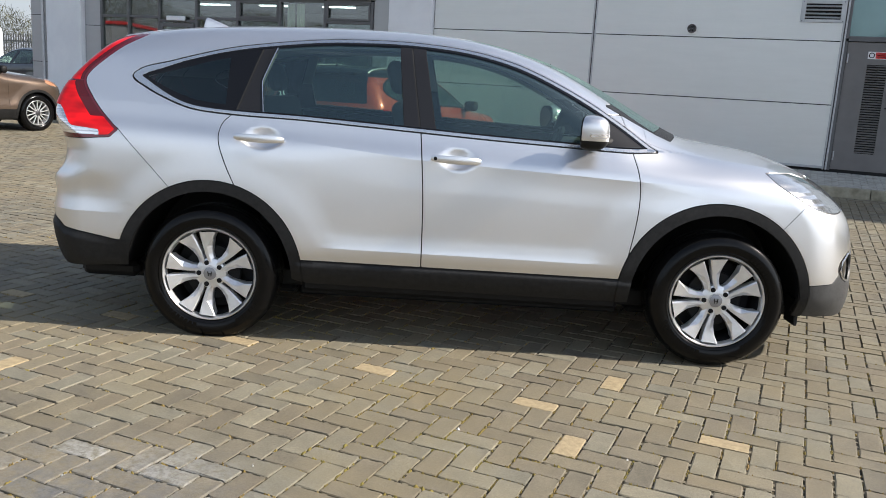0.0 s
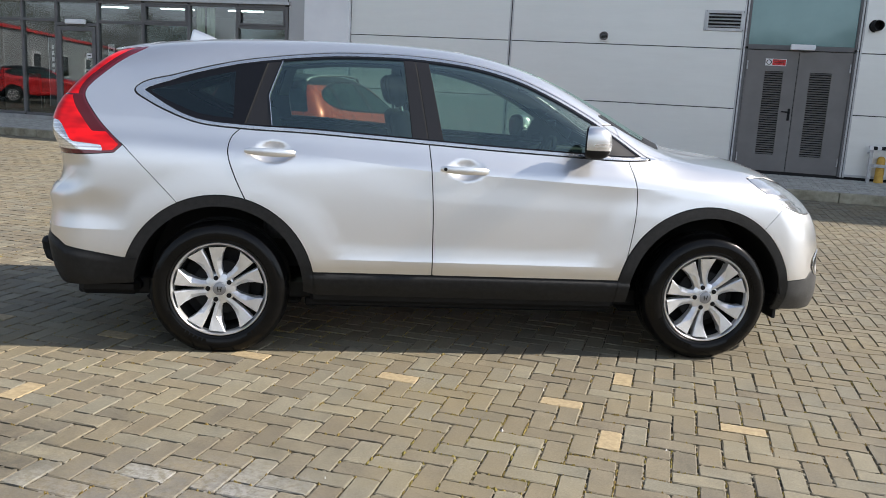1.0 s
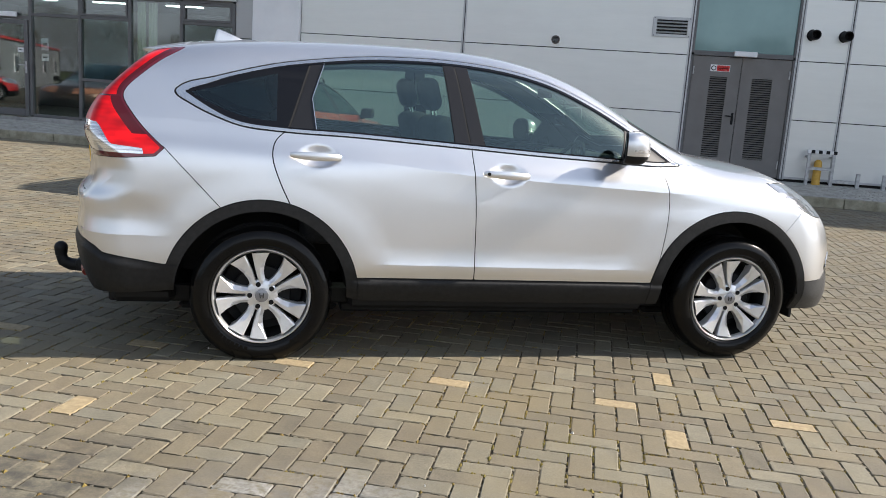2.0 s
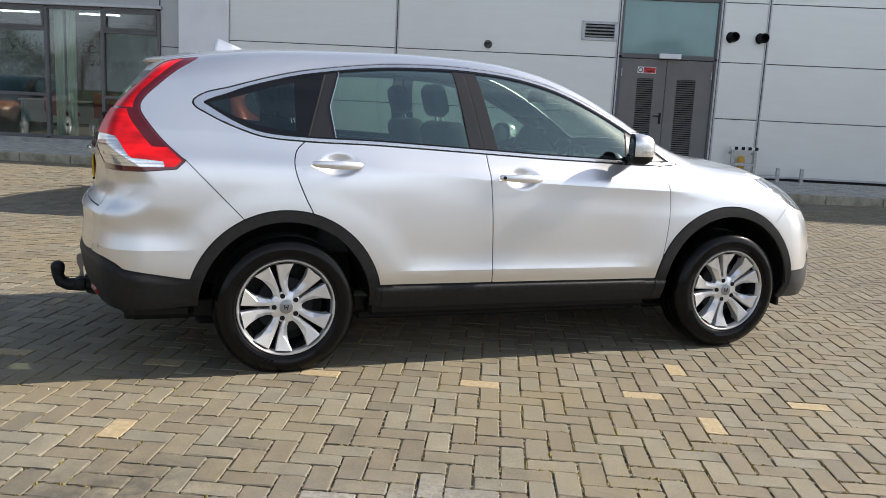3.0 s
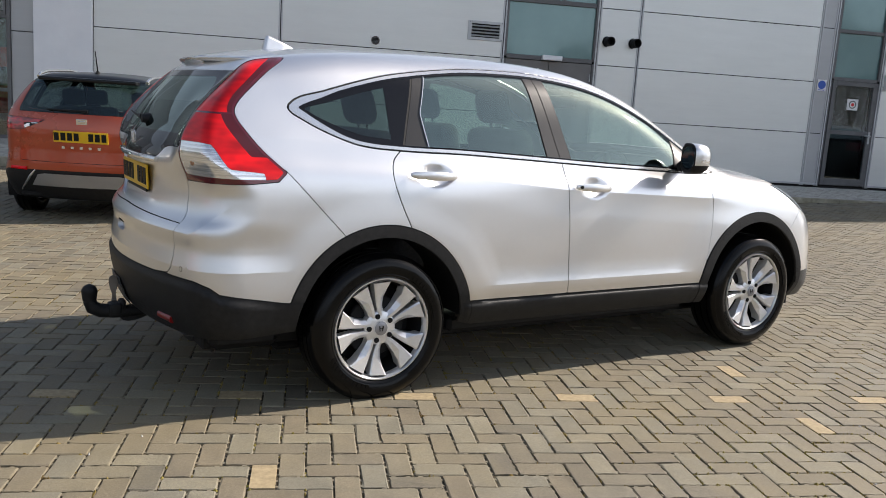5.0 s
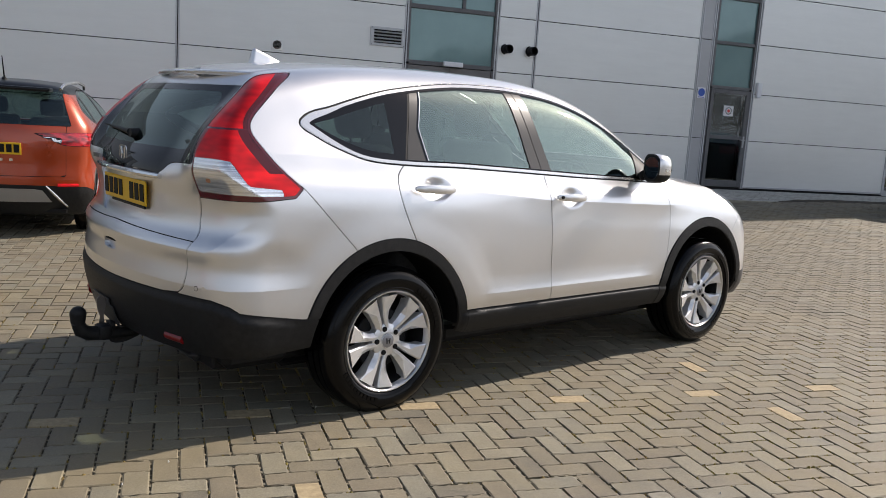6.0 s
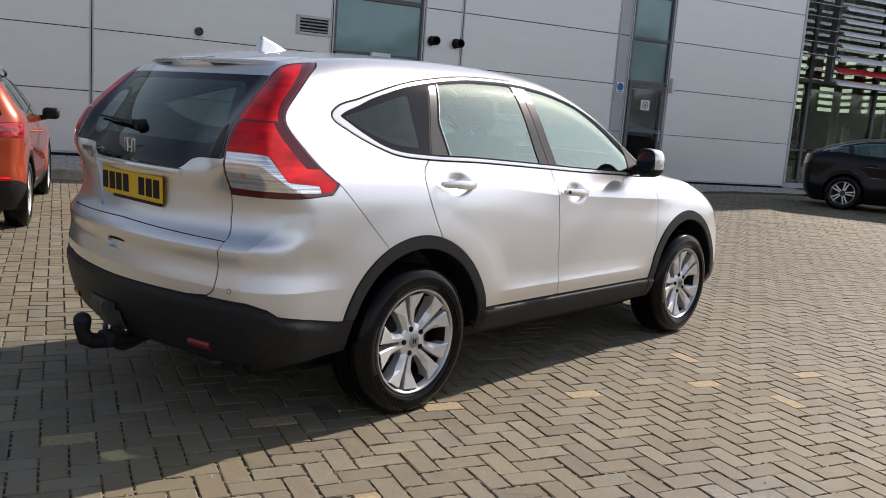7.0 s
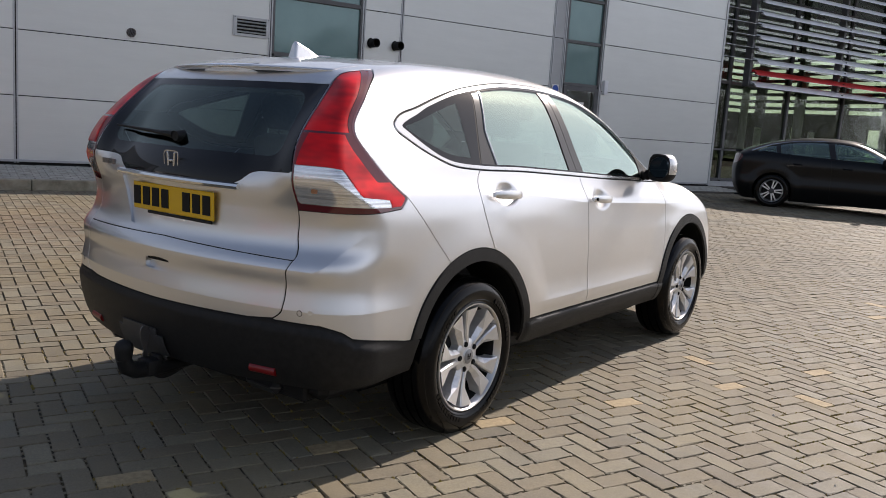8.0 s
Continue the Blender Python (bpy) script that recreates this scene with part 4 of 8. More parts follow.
for i, (x, y, s, src) in enumerate(((-44, 40, 1.05, first), (-29, 44, 1.1, second), (-50, 33, 0.9, second), (-26, -46, 1.2, first), (-12, -50, 1.1, second), (0, -47, 1.25, first), (11, -52, 1.1, second), (22, -48, 1.2, first), (34, -50, 1.1, second), (-40, -44, 1.1, second), (46, -40, 1.15, first), (-55, -20, 1.1, first), (-58, 4, 1.0, second))):
    copy_thing(src, pose(x, y, 0.05, 0, 0, 40 * i) @ Matrix.Scale(s, 4))
# green shrubs along the far fence
r = random.Random(11)
for x in range(-52, -24, 4):
    bm = bmesh.new()
    for k in range(420):
        a, u, v = r.uniform(0, 2 * math.pi), r.random() ** 0.5, r.random()
        p = Vector((2.2 * u * math.cos(a), 0.9 * u * math.sin(a), 0.1 + 1.7 * v * (1 - 0.5 * u)))
        d = Vector((r.uniform(-1, 1), r.uniform(-1, 1), r.uniform(-1, 1))).normalized()
        e = d.orthogonal().normalized()
        s = r.uniform(0.06, 0.14)
        bm.faces.new([bm.verts.new(p + q) for q in (d * s, e * s * 0.6, -d * s, -e * s * 0.6)])
    sh = tagged(part("hedge_shrub", bm, M["shrub"]), "loose green shrub behind the yard fence", "shrub", "hedge shrubs")
    sh.location = (x + r.uniform(-0.5, 0.5), 29.5 + r.uniform(-0.4, 0.4), 0.05)
fence = thing("palisade_fence", pose(-46, 27.5, 0.06), "dark steel palisade fence round the yard", "fence")
for k in range(150):
    boxes("pale", M["frame_grey"], fence, ((k * 0.155, 0, 0.05), (k * 0.155 + 0.06, 0.012, 2.35)))
for z in (0.4, 2.0):
    boxes("rail", M["frame_grey"], fence, ((0, 0.012, z), (23.4, 0.05, z + 0.06)))
van = thing("white_van", pose(-30.0, 22.5, 0.05, 0, 0, -20), "white panel van parked by the fence", "van")
bm = bmesh.new()
box(bm, (-2.4, -0.95, 0.45), (1.5, 0.95, 2.45), 0.22, None, 4)
box(bm, (1.0, -0.93, 0.45), (2.7, 0.93, 1.35), 0.25, None, 4)
part("body", bm, M["white_paint"], van, smooth=True)
for x in (-1.4, 1.7):
    for s in (-1, 1):
        bm = bmesh.new()
        rod(bm, (x, s * 0.72, 0.34), (x, s * 0.94, 0.34), 0.34, sides=28)
        part("wheel", bm, M["rubber"], van)
# low grey office cabin across the yard, mirrored in the shop windows
cabin = thing("site_cabin", pose(-38, -9, 0, 0, 0, 62), "low grey cabin building with white framed windows and a red fascia", "cabin")
boxes("wall", M["clad_plain"], cabin, ((-30, -4, 0), (14, 4, 3.1)), bevel=0.02)
boxes("fascia", M["sign_red"], cabin, ((-30.1, -4.12, 3.02), (14.1, 4.1, 3.16)), bevel=0.01)
for x in (-27, -21, -15, -9, -3, 3, 9):
    boxes("window_frame", M["white_paint"], cabin, ((x - 0.7, -4.04, 1.0), (x + 0.7, -3.98, 2.2)), bevel=0.01)
    boxes("window_pane", M["gloss_black"], cabin, ((x - 0.6, -4.055, 1.1), (x + 0.6, -4.045, 2.1)))

# wooded banks at the edges of the site
def wooded_bank(a, b, height, count_w, seed):
    """Many twig clumps along a line from a to b, with an uneven top."""
    rw = np.random.default_rng(seed)
    u = rw.random(count_w)
    size_w = math.hypot(b[0] - a[0], b[1] - a[1])
    run = u * size_w
    hill = height * (0.75 + 0.14 * np.sin(run * 0.13 + seed) + 0.12 * np.sin(run * 0.31 + 1) + 0.08 * np.sin(run * 0.83))
    deep = rw.uniform(-2.5, 2.5, count_w)
    nx, ny = -(b[1] - a[1]) / size_w, (b[0] - a[0]) / size_w
    mid_w = np.stack([a[0] + u * (b[0] - a[0]) + nx * deep, a[1] + u * (b[1] - a[1]) + ny * deep, rw.random(count_w) ** 0.8 * hill], 1)
    sz = rw.uniform(0.25, 0.75, count_w)[:, None]
    dv = rw.normal(size=(count_w, 2, 3))
    dv[:, 0, 2] += 1.2
    dv /= np.linalg.norm(dv, axis=2, keepdims=True)
    quad_w = np.stack([mid_w + dv[:, 0] * sz, mid_w + dv[:, 1] * 0.017, mid_w - dv[:, 0] * sz, mid_w - dv[:, 1] * 0.017], 1)
    me = bpy.data.meshes.new("wooded_bank")
    me.vertices.add(count_w * 4)
    me.vertices.foreach_set("co", np.ascontiguousarray(quad_w, np.float32).ravel())
    me.loops.add(count_w * 4)
    me.loops.foreach_set("vertex_index", np.arange(count_w * 4, dtype=np.int32))
    me.polygons.add(count_w)
    me.polygons.foreach_set("loop_start", np.arange(0, count_w * 4, 4, dtype=np.int32))
    me.update(calc_edges=True)
    tagged(place(new("wooded_bank", me), M["wood_bank"]), "leafless brown scrub and trees along the yard edge", "woods", kind="stuff")


wooded_bank((-80, 36), (-20, 60), 6.0, 30000, 9)
wooded_bank((-95, -46), (95, -46), 9.5, 130000, 5)
wooded_bank((42, -43), (100, -36), 15.0, 60000, 12)
wooded_bank((95, -46), (190, -44), 9.5, 60000, 6)
wooded_bank((190, -44), (170, 20), 8.5, 26000, 7)
wooded_bank((34, 78), (90, 15), 3.2, 9000, 8)
# ---- tools for smooth bodywork ----
def spline(xs, ys):
    """A natural cubic spline through the knots, straight beyond its ends."""
    xs, ys = np.array(xs, float), np.array(ys, float)
    n, h = len(xs), np.diff(xs)
    a, b = np.eye(n), np.zeros(n)
    for i in range(1, n - 1):
        a[i, i - 1:i + 2] = h[i - 1], 2 * (h[i - 1] + h[i]), h[i]
        b[i] = 3 * ((ys[i + 1] - ys[i]) / h[i] - (ys[i] - ys[i - 1]) / h[i - 1])
    c = np.linalg.solve(a, b)
    m = np.diff(ys) / h - h * (2 * c[:-1] + c[1:]) / 3
    d = np.diff(c) / (3 * h)
    end = m[-1] + 2 * c[-2] * h[-1] + 3 * d[-1] * h[-1] ** 2

    def at(x):
        x = np.asarray(x, float)
        q = np.clip(x, xs[0], xs[-1])
        i = np.clip(np.searchsorted(xs, q) - 1, 0, n - 2)
        u = q - xs[i]
        return ys[i] + u * (m[i] + u * (c[i] + u * d[i])) + np.minimum(x - xs[0], 0) * m[0] + np.maximum(x - xs[-1], 0) * end
    return at


def smax(a, b, k):
    h = np.maximum(k - np.abs(a - b), 0) / k
    return np.maximum(a, b) + h * h * k / 4


def bump(u):
    """A smooth hump: 1 at 0, 0 beyond 1."""
    return np.clip(1 - np.asarray(u) ** 2, 0, 1) ** 2


def step(u):
    u = np.clip(u, 0, 1)
    return u * u * (3 - 2 * u)


def loop(points, rounds=6):
    """A closed outline with smooth corners through control points (x, z); a point with a third value is a sharp corner."""
    p = [np.array(q[:2], float) for q in points]
    sharp = [len(q) > 2 for q in points]
    n, out = len(p), []
    tan = []
    for i in range(n):
        tan.append(np.zeros(2) if sharp[i] else (p[(i + 1) % n] - p[i - 1]) / 2)
    for i in range(n):
        a, b = p[i], p[(i + 1) % n]
        ta = (b - a) if sharp[i] else tan[i] * np.linalg.norm(b - a) / max(np.linalg.norm(tan[i]), 1e-6)
        tb = (b - a) if sharp[(i + 1) % n] else tan[(i + 1) % n] * np.linalg.norm(b - a) / max(np.linalg.norm(tan[(i + 1) % n]), 1e-6)
        for s in np.linspace(0, 1, rounds, endpoint=False):
            out.append((2 * s ** 3 - 3 * s * s + 1) * a + (s ** 3 - 2 * s * s + s) * ta + (3 * s * s - 2 * s ** 3) * b + (s ** 3 - s * s) * tb)
    return np.array(out)


def inside(poly, u, v):
    """Signed distance to a closed outline, negative inside."""
    d = np.full(u.shape, 1e9)
    odd = np.zeros(u.shape, bool)
    for a, b in zip(poly, np.roll(poly, -1, 0)):
        e = b - a
        w0, w1 = u - a[0], v - a[1]
        k = np.clip((w0 * e[0] + w1 * e[1]) / max(e @ e, 1e-12), 0, 1)
        d = np.minimum(d, (w0 - k * e[0]) ** 2 + (w1 - k * e[1]) ** 2)
        cross = ((a[1] > v) != (b[1] > v))
        if cross.any():
            xs = a[0] + (v - a[1]) / (e[1] if abs(e[1]) > 1e-12 else 1e-12) * e[0]
            odd ^= cross & (u < xs)
    return np.where(odd, -1, 1) * np.sqrt(d)


def gradient(f, p, e=1e-3):
    g = np.empty_like(p)
    for i in range(3):
        o = np.zeros(3)
        o[i] = e
        g[:, i] = (f(p + o) - f(p - o)) / (2 * e)
    return g


def shell(f, lo, hi, h):
    """The surface f = 0 as points, triangles and normals."""
    ax = [np.arange(lo[i], hi[i] + h, h) for i in range(3)]
    n = [len(a) for a in ax]
    grid = np.stack(np.meshgrid(*ax, indexing="ij"), -1)
    v = f(grid.reshape(-1, 3)).reshape(n)
    inn = v < 0
    cell = [k - 1 for k in n]
    total, count = np.zeros((*cell, 3)), np.zeros(cell)
    corners = [(i, j, k) for i in (0, 1) for j in (0, 1) for k in (0, 1)]
    for c0 in corners:
        for axis in range(3):
            if c0[axis]:
                continue
            c1 = tuple(c0[i] + (i == axis) for i in range(3))
            sl0 = tuple(slice(c0[i], c0[i] + cell[i]) for i in range(3))
            sl1 = tuple(slice(c1[i], c1[i] + cell[i]) for i in range(3))
            a, b = v[sl0], v[sl1]
            hit = inn[sl0] != inn[sl1]
            t = np.where(hit, a / np.where(a == b, 1, a - b), 0)
            pos = np.stack([np.full(cell, float(q)) for q in c0], -1)
            pos[..., axis] += t
            total += pos * hit[..., None]
            count += hit
    used = count > 0
    index = np.full(cell, -1)
    index[used] = np.arange(used.sum())
    base = np.stack(np.nonzero(used), -1)
    pts = np.array(lo) + h * (base + total[used] / count[used][:, None])
    for _ in range(4):
        g = gradient(f, pts)
        move = (f(pts) / np.maximum((g * g).sum(1), 1e-3))[:, None] * g
        pts = pts - np.clip(move, -h / 2, h / 2)
    tris = []
    for axis in range(3):
        u, w = (axis + 1) % 3, (axis + 2) % 3
        sl0, sl1 = [slice(None)] * 3, [slice(None)] * 3
        sl0[axis], sl1[axis] = slice(0, -1), slice(1, None)
        a, b = inn[tuple(sl0)], inn[tuple(sl1)]
        e = np.stack(np.nonzero(a != b), -1)
        e = e[(e[:, u] > 0) & (e[:, w] > 0) & (e[:, u] < cell[u]) & (e[:, w] < cell[w])]
        flip = ~a[tuple(e.T)]
        q = []
        for du, dw in ((1, 1), (0, 1), (0, 0), (1, 0)):
            m = e.copy()
            m[:, u] -= du
            m[:, w] -= dw
            q.append(index[tuple(m.T)])
        q = np.stack(q, 1)
        q[flip] = q[flip][:, ::-1]
        q = q[(q >= 0).all(1)]
        tris += [q[:, [0, 1, 2]], q[:, [0, 2, 3]]]
    tris = np.concatenate(tris)
    g = gradient(f, pts)
    return pts, tris, g / np.maximum(np.linalg.norm(g, axis=1), 1e-6)[:, None]


def cut(piece, s):
    """Splits a piece (points, triangles, normals) along s = 0: the part with s < 0, and the rest."""
    p, t, nn = piece
    s = np.where(np.abs(s) < 1e-7, 1e-7, s)
    pos = s[t] > 0
    k = pos.sum(1)
    mixed = t[(k == 1) | (k == 2)]
    lone = np.where((s[mixed] > 0).sum(1) == 1, (s[mixed] > 0).argmax(1), (s[mixed] < 0).argmax(1))
    r = np.arange(len(mixed))
    a, b, c = (mixed[r, (lone + i) % 3] for i in range(3))
    pairs = np.concatenate([np.stack([a, b], 1), np.stack([a, c], 1)])
    key, back = np.unique(np.sort(pairs, 1), axis=0, return_inverse=True) if len(pairs) else (np.zeros((0, 2), int), np.zeros(0, int))
    back = back.ravel()
    w = (s[key[:, 0]] / (s[key[:, 0]] - s[key[:, 1]]))[:, None] if len(key) else np.zeros((0, 1))
    np_ = np.concatenate([p, p[key[:, 0]] * (1 - w) + p[key[:, 1]] * w])
    nn_ = np.concatenate([nn, nn[key[:, 0]] * (1 - w) + nn[key[:, 1]] * w])
    ab, ac = back[:len(mixed)] + len(p), back[len(mixed):] + len(p)
    tip = np.stack([a, ab, ac], 1)
    rest = np.concatenate([np.stack([ab, b, c], 1), np.stack([ab, c, ac], 1)])
    apos = s[a] > 0 if len(mixed) else np.zeros(0, bool)
    r2 = np.concatenate([apos, apos])
    neg = np.concatenate([t[k == 0], tip[~apos], rest[r2]])
    plus = np.concatenate([t[k == 3], tip[apos], rest[~r2]])
    return trim((np_, neg, nn_)), trim((np_, plus, nn_))


def trim(piece):
    p, t, nn = piece
    used, back = np.unique(t, return_inverse=True)
    return p[used], back.reshape(t.shape), nn[used]


def push(piece, d):
    return piece[0] + piece[2] * d, piece[1], piece[2]


def rim(piece, depth):
    """The piece with its open edge folded inwards."""
    p, t, nn = piece
    e = np.concatenate([t[:, [0, 1]], t[:, [1, 2]], t[:, [2, 0]]])
    if not len(e):
        return piece
    key = np.sort(e, 1)
    _, first, num = np.unique(key, axis=0, return_index=True, return_counts=True)
    e = e[first[num == 1]]
    vs, back = np.unique(e, return_inverse=True)
    back = back.reshape(e.shape)
    n0 = len(p)
    lower = p[vs] - nn[vs] * depth
    quads = np.concatenate([np.stack([e[:, 1], e[:, 0], n0 + back[:, 0]], 1), np.stack([e[:, 1], n0 + back[:, 0], n0 + back[:, 1]], 1)])
    return np.concatenate([p, lower]), np.concatenate([t, quads]), np.concatenate([nn, nn[vs]])


# ---- the silver car: x ahead from the rear axle, y to its left, z up ----
AXLE, HUB, TREAD = 2.62, 0.336, 0.351
crv_belt = spline([-0.9, 0.0, 1.0, 2.2, 3.2], [1.19, 1.165, 1.125, 1.085, 1.05])
crv_section = spline([0.15, 0.28, 0.33, 0.37, 0.42, 0.47, 0.52, 0.60, 0.72, 0.86, 0.95, 1.00, 1.04, 1.12, 1.20], [-0.15, -0.082, -0.050, -0.030, -0.021, -0.015, -0.0135, -0.016, -0.021, -0.029, -0.040, -0.056, -0.078, -0.112, -0.147])
crv_tumble = spline([0.0, 0.12, 0.25, 0.36, 0.46, 0.6], [0.0, 0.054, 0.112, 0.172, 0.236, 0.35])
crv_rear = spline([0.20, 0.30, 0.42, 0.54, 0.64, 0.72, 0.765, 0.80, 0.83, 0.88, 0.96, 1.03, 1.12, 1.22, 1.35, 1.48, 1.60, 1.70], [-0.80, -0.89, -0.945, -0.966, -0.970, -0.968, -0.962, -0.945, -0.922, -0.906, -0.901, -0.895, -0.869, -0.825, -0.742, -0.634, -0.516, -0.41])
crv_nose = spline([0.15, 0.25, 0.35, 0.50, 0.65, 0.78, 0.88, 0.96, 1.04], [3.40, 3.492, 3.528, 3.522, 3.505, 3.455, 3.365, 3.26, 3.12])
crv_top = spline([-0.9, -0.6, -0.45, -0.2, 0.2, 0.6, 0.95, 1.25, 1.55, 1.8, 2.0, 2.2, 2.38, 2.48, 2.6, 2.8, 3.0, 3.2, 3.4, 3.6], [1.45, 1.530, 1.562, 1.596, 1.622, 1.634, 1.632, 1.612, 1.558, 1.482, 1.395, 1.292, 1.195, 1.150, 1.120, 1.094, 1.065, 1.026, 0.965, 0.88])
crv_plan = spline([-1.0, -0.7, -0.3, 0.3, 1.2, 2.2, 2.8, 3.2, 3.6], [0.880, 0.900, 0.910, 0.914, 0.914, 0.914, 0.906, 0.880, 0.83])


def crv_crease(x):
    """Height of the shoulder crease along the doors."""
    return np.interp(x, [0.3, 0.45, 1.03, 2.1, 2.8], [1.036, 1.030, 0.977, 0.935, 0.915])


def crv_shelf(x):
    """Height of the edge of the shelf under the tailgate, rising where it runs out round the corner."""
    return 0.768 + 0.86 * np.maximum(x + 0.850, 0)


def crv(p):
    """The body's form, negative inside."""
    x, y, z = p[:, 0], np.abs(p[:, 1]), p[:, 2]
    belt = crv_belt(x)
    lift = (belt - 1.12) * step((z - 0.75) / 0.4)
    low = crv_plan(x) + crv_section(np.minimum(z - lift, 1.2))
    edge = crv_plan(x) + crv_section(1.12)
    high = edge - crv_tumble(np.maximum(z - belt, 0))
    side = np.where(z > belt, high, low)
    for cx in (0.0, AXLE):
        r = np.hypot(x - cx, (z - HUB) * 1.0)
        side = side + 0.006 * bump((r - 0.46) / 0.17) * step((z - 0.3) / 0.2) * step((1.1 - z) / 0.3)
    side = side + 0.001 * bump((z - 0.490) / 0.045) * step((x - 0.48) / 0.15) * step((2.14 - x) / 0.15)
    for cx, cz in ((0.258, 1.036), (1.240, 0.988)):
        side = side - 0.028 * bump(np.hypot((x - cx) / 0.112, (z - cz) / 0.062))
    # a ledge low on the rear corner, crisp below and soft above
    rise = np.clip((z - 0.622) / 0.085, 0, 1)
    ledge = rise * rise * (3 - 2 * rise) * 0.4 + rise * (2 - rise) * 0.6
    shelf = 0.0052 * np.clip(1 - np.abs(z - crv_shelf(x)) / 0.075, 0, 1) ** 2 * step((-0.66 - x) / 0.17)
    side = side - 0.011 * ledge * step((0.84 - z) / 0.12) * step((-0.38 - x) / 0.25)
    # the sill stands a little proud of the doors
    side = side + 0.011 * step((0.428 - z) / 0.016) * step((x - 0.42) / 0.05) * step((2.20 - x) / 0.05)
    # the doors are scooped between a shoulder crease and a low line, and round the wheel arches
    crease = crv_crease(x)
    high_u = np.clip((crease - z) / 0.17, 0, 1)
    low_u = np.clip((z - 0.506) / 0.10, 0, 1)
    scoop = low_u * (2 - low_u) * high_u * (2 - high_u)
    scoop = scoop * step((np.hypot(x, z - HUB) - 0.545) / 0.15) * step((np.hypot(x - AXLE, z - HUB) - 0.56) / 0.22)
    side = side - 0.0085 * scoop * step((x - 0.25) / 0.45) * step((2.30 - x) / 0.25)
    # the crease itself is crisp: the panel turns under it at once and comes back slowly
    under = np.clip((crease - z) / 0.16, 0, 1)
    side = side - 0.0032 * 6.75 * under * (1 - under) ** 2 * step((x - 0.36) / 0.55) * step((2.75 - x) / 0.5)
    # the black rear bumper stands proud of the paint above it
    proud = 0.011 * step((crv_black_rear(x) - 0.004 - z) / 0.036) * step((-0.44 - x) / 0.24)
    side = side + proud
    side = side + shelf
    fy = (y - side) * np.where(z > belt, 0.90, 1.0)
    hip = 0.004 * bump((z - 0.92) / 0.12) * step((y - 0.35) / 0.3)
    hip = hip + 0.010 * ledge * step((0.79 - z) / 0.09)
    hip = hip - 0.050 * bump((z - 1.20) / 0.28) * step((y - 0.35) / 0.30)
    hip = hip - 0.032 * step((y - 0.50) / 0.16) * step((z - 0.985) / 0.13) * step((1.54 - z) / 0.08) - proud - shelf
    bow = 0.150 * (y / 0.8) ** 2.1 - 0.028 * bump((z - 1.085) / 0.12) * np.clip(1 - (y / 0.62) ** 2, 0, 1)
    fr = (crv_rear(z) - 0.015 + bow + hip - x) * (1 - 0.28 * step((z - 1.05) / 0.25))
    ff = x - crv_nose(z) + 0.30 * (y / 0.85) ** 2.4
    crown = 0.045 * (y / 0.6) ** 2.2
    sweep = 0.16 * (y / 0.7) ** 2 * bump((x - 2.0) / 0.8)
    ft = (z - crv_top(x + sweep) + crown * step((x + 1.2) / 0.6)) * (1 - 0.10 * bump((x - 2.0) / 0.7))
    f = smax(fy, ft, 0.085 + 0.05 * step((x + 0.4) / 0.8))
    f = smax(f, fr, 0.15 - 0.118 * step((z - 0.92) / 0.20))
    f = smax(f, ff, 0.14)
    return smax(f, 0.215 - z, 0.03)


def carve(piece, f, gap=0.0028):
    """Cuts a panel out along f = 0 with a shut line. Returns the panel, the rest and the line."""
    panel_, rest = cut(piece, f(piece[0]) + gap)
    line, rest = cut(rest, f(rest[0]) - gap)
    return panel_, rest, line


def joined(pieces):
    """Several pieces as one."""
    start = np.cumsum([0] + [len(p[0]) for p in pieces[:-1]])
    return np.concatenate([p[0] for p in pieces]), np.concatenate([p[1] + o for p, o in zip(pieces, start)]), np.concatenate([p[2] for p in pieces])


def creased(piece, f, along, keep):
    """Folds a piece sharply along the line along = 0, where keep is above 0, on the form f."""
    near, rest = cut(piece, -keep(piece[0]))
    sides = []
    for sign, part_ in zip((-1, 1), cut(near, along(near[0]))):
        p, t, nn = part_
        edge = np.abs(along(p)) < 4e-4
        q = p[edge]
        for _ in range(3):
            g = gradient(f, q)
            q = q - (f(q) / np.maximum((g * g).sum(1), 1e-3))[:, None] * g
        p[edge] = q
        g = gradient(f, q + np.array([0, 0, sign * 0.0022]))
        nn[edge] = g / np.maximum(np.linalg.norm(g, axis=1), 1e-6)[:, None]
        sides.append((p, t, nn))
    return joined(sides + [rest])


def score(piece, f, gap, mask=None):
    """Cuts a line of width two gaps along f = 0, where mask is below 0. Returns the line and the rest."""
    under, over = cut(piece, f(piece[0]) + gap)
    ln, over = cut(over, f(over[0]) - gap)
    if mask is None:
        return ln, joined([under, over])
    ln, keep = cut(ln, mask(ln[0]))
    return ln, joined([under, over, keep])


def side_of(poly, sign, inner=0.25):
    return lambda p: np.maximum(inside(poly, p[:, 0], p[:, 2]), inner - sign * p[:, 1])


CRV_DLO = loop([(-0.419, 1.317), (-0.252, 1.381), (0.015, 1.465), (0.216, 1.504), (0.478, 1.539), (0.672, 1.552), (0.967, 1.555), (1.266, 1.531), (1.517, 1.474), (1.718, 1.393), (1.922, 1.290), (2.085, 1.190), (2.215, 1.100), (2.252, 1.081, 1),
                (2.110, 1.073), (1.770, 1.084), (1.390, 1.097), (1.045, 1.113), (0.703, 1.129), (0.421, 1.141), (0.105, 1.148), (-0.098, 1.166), (-0.231, 1.208), (-0.367, 1.272)])
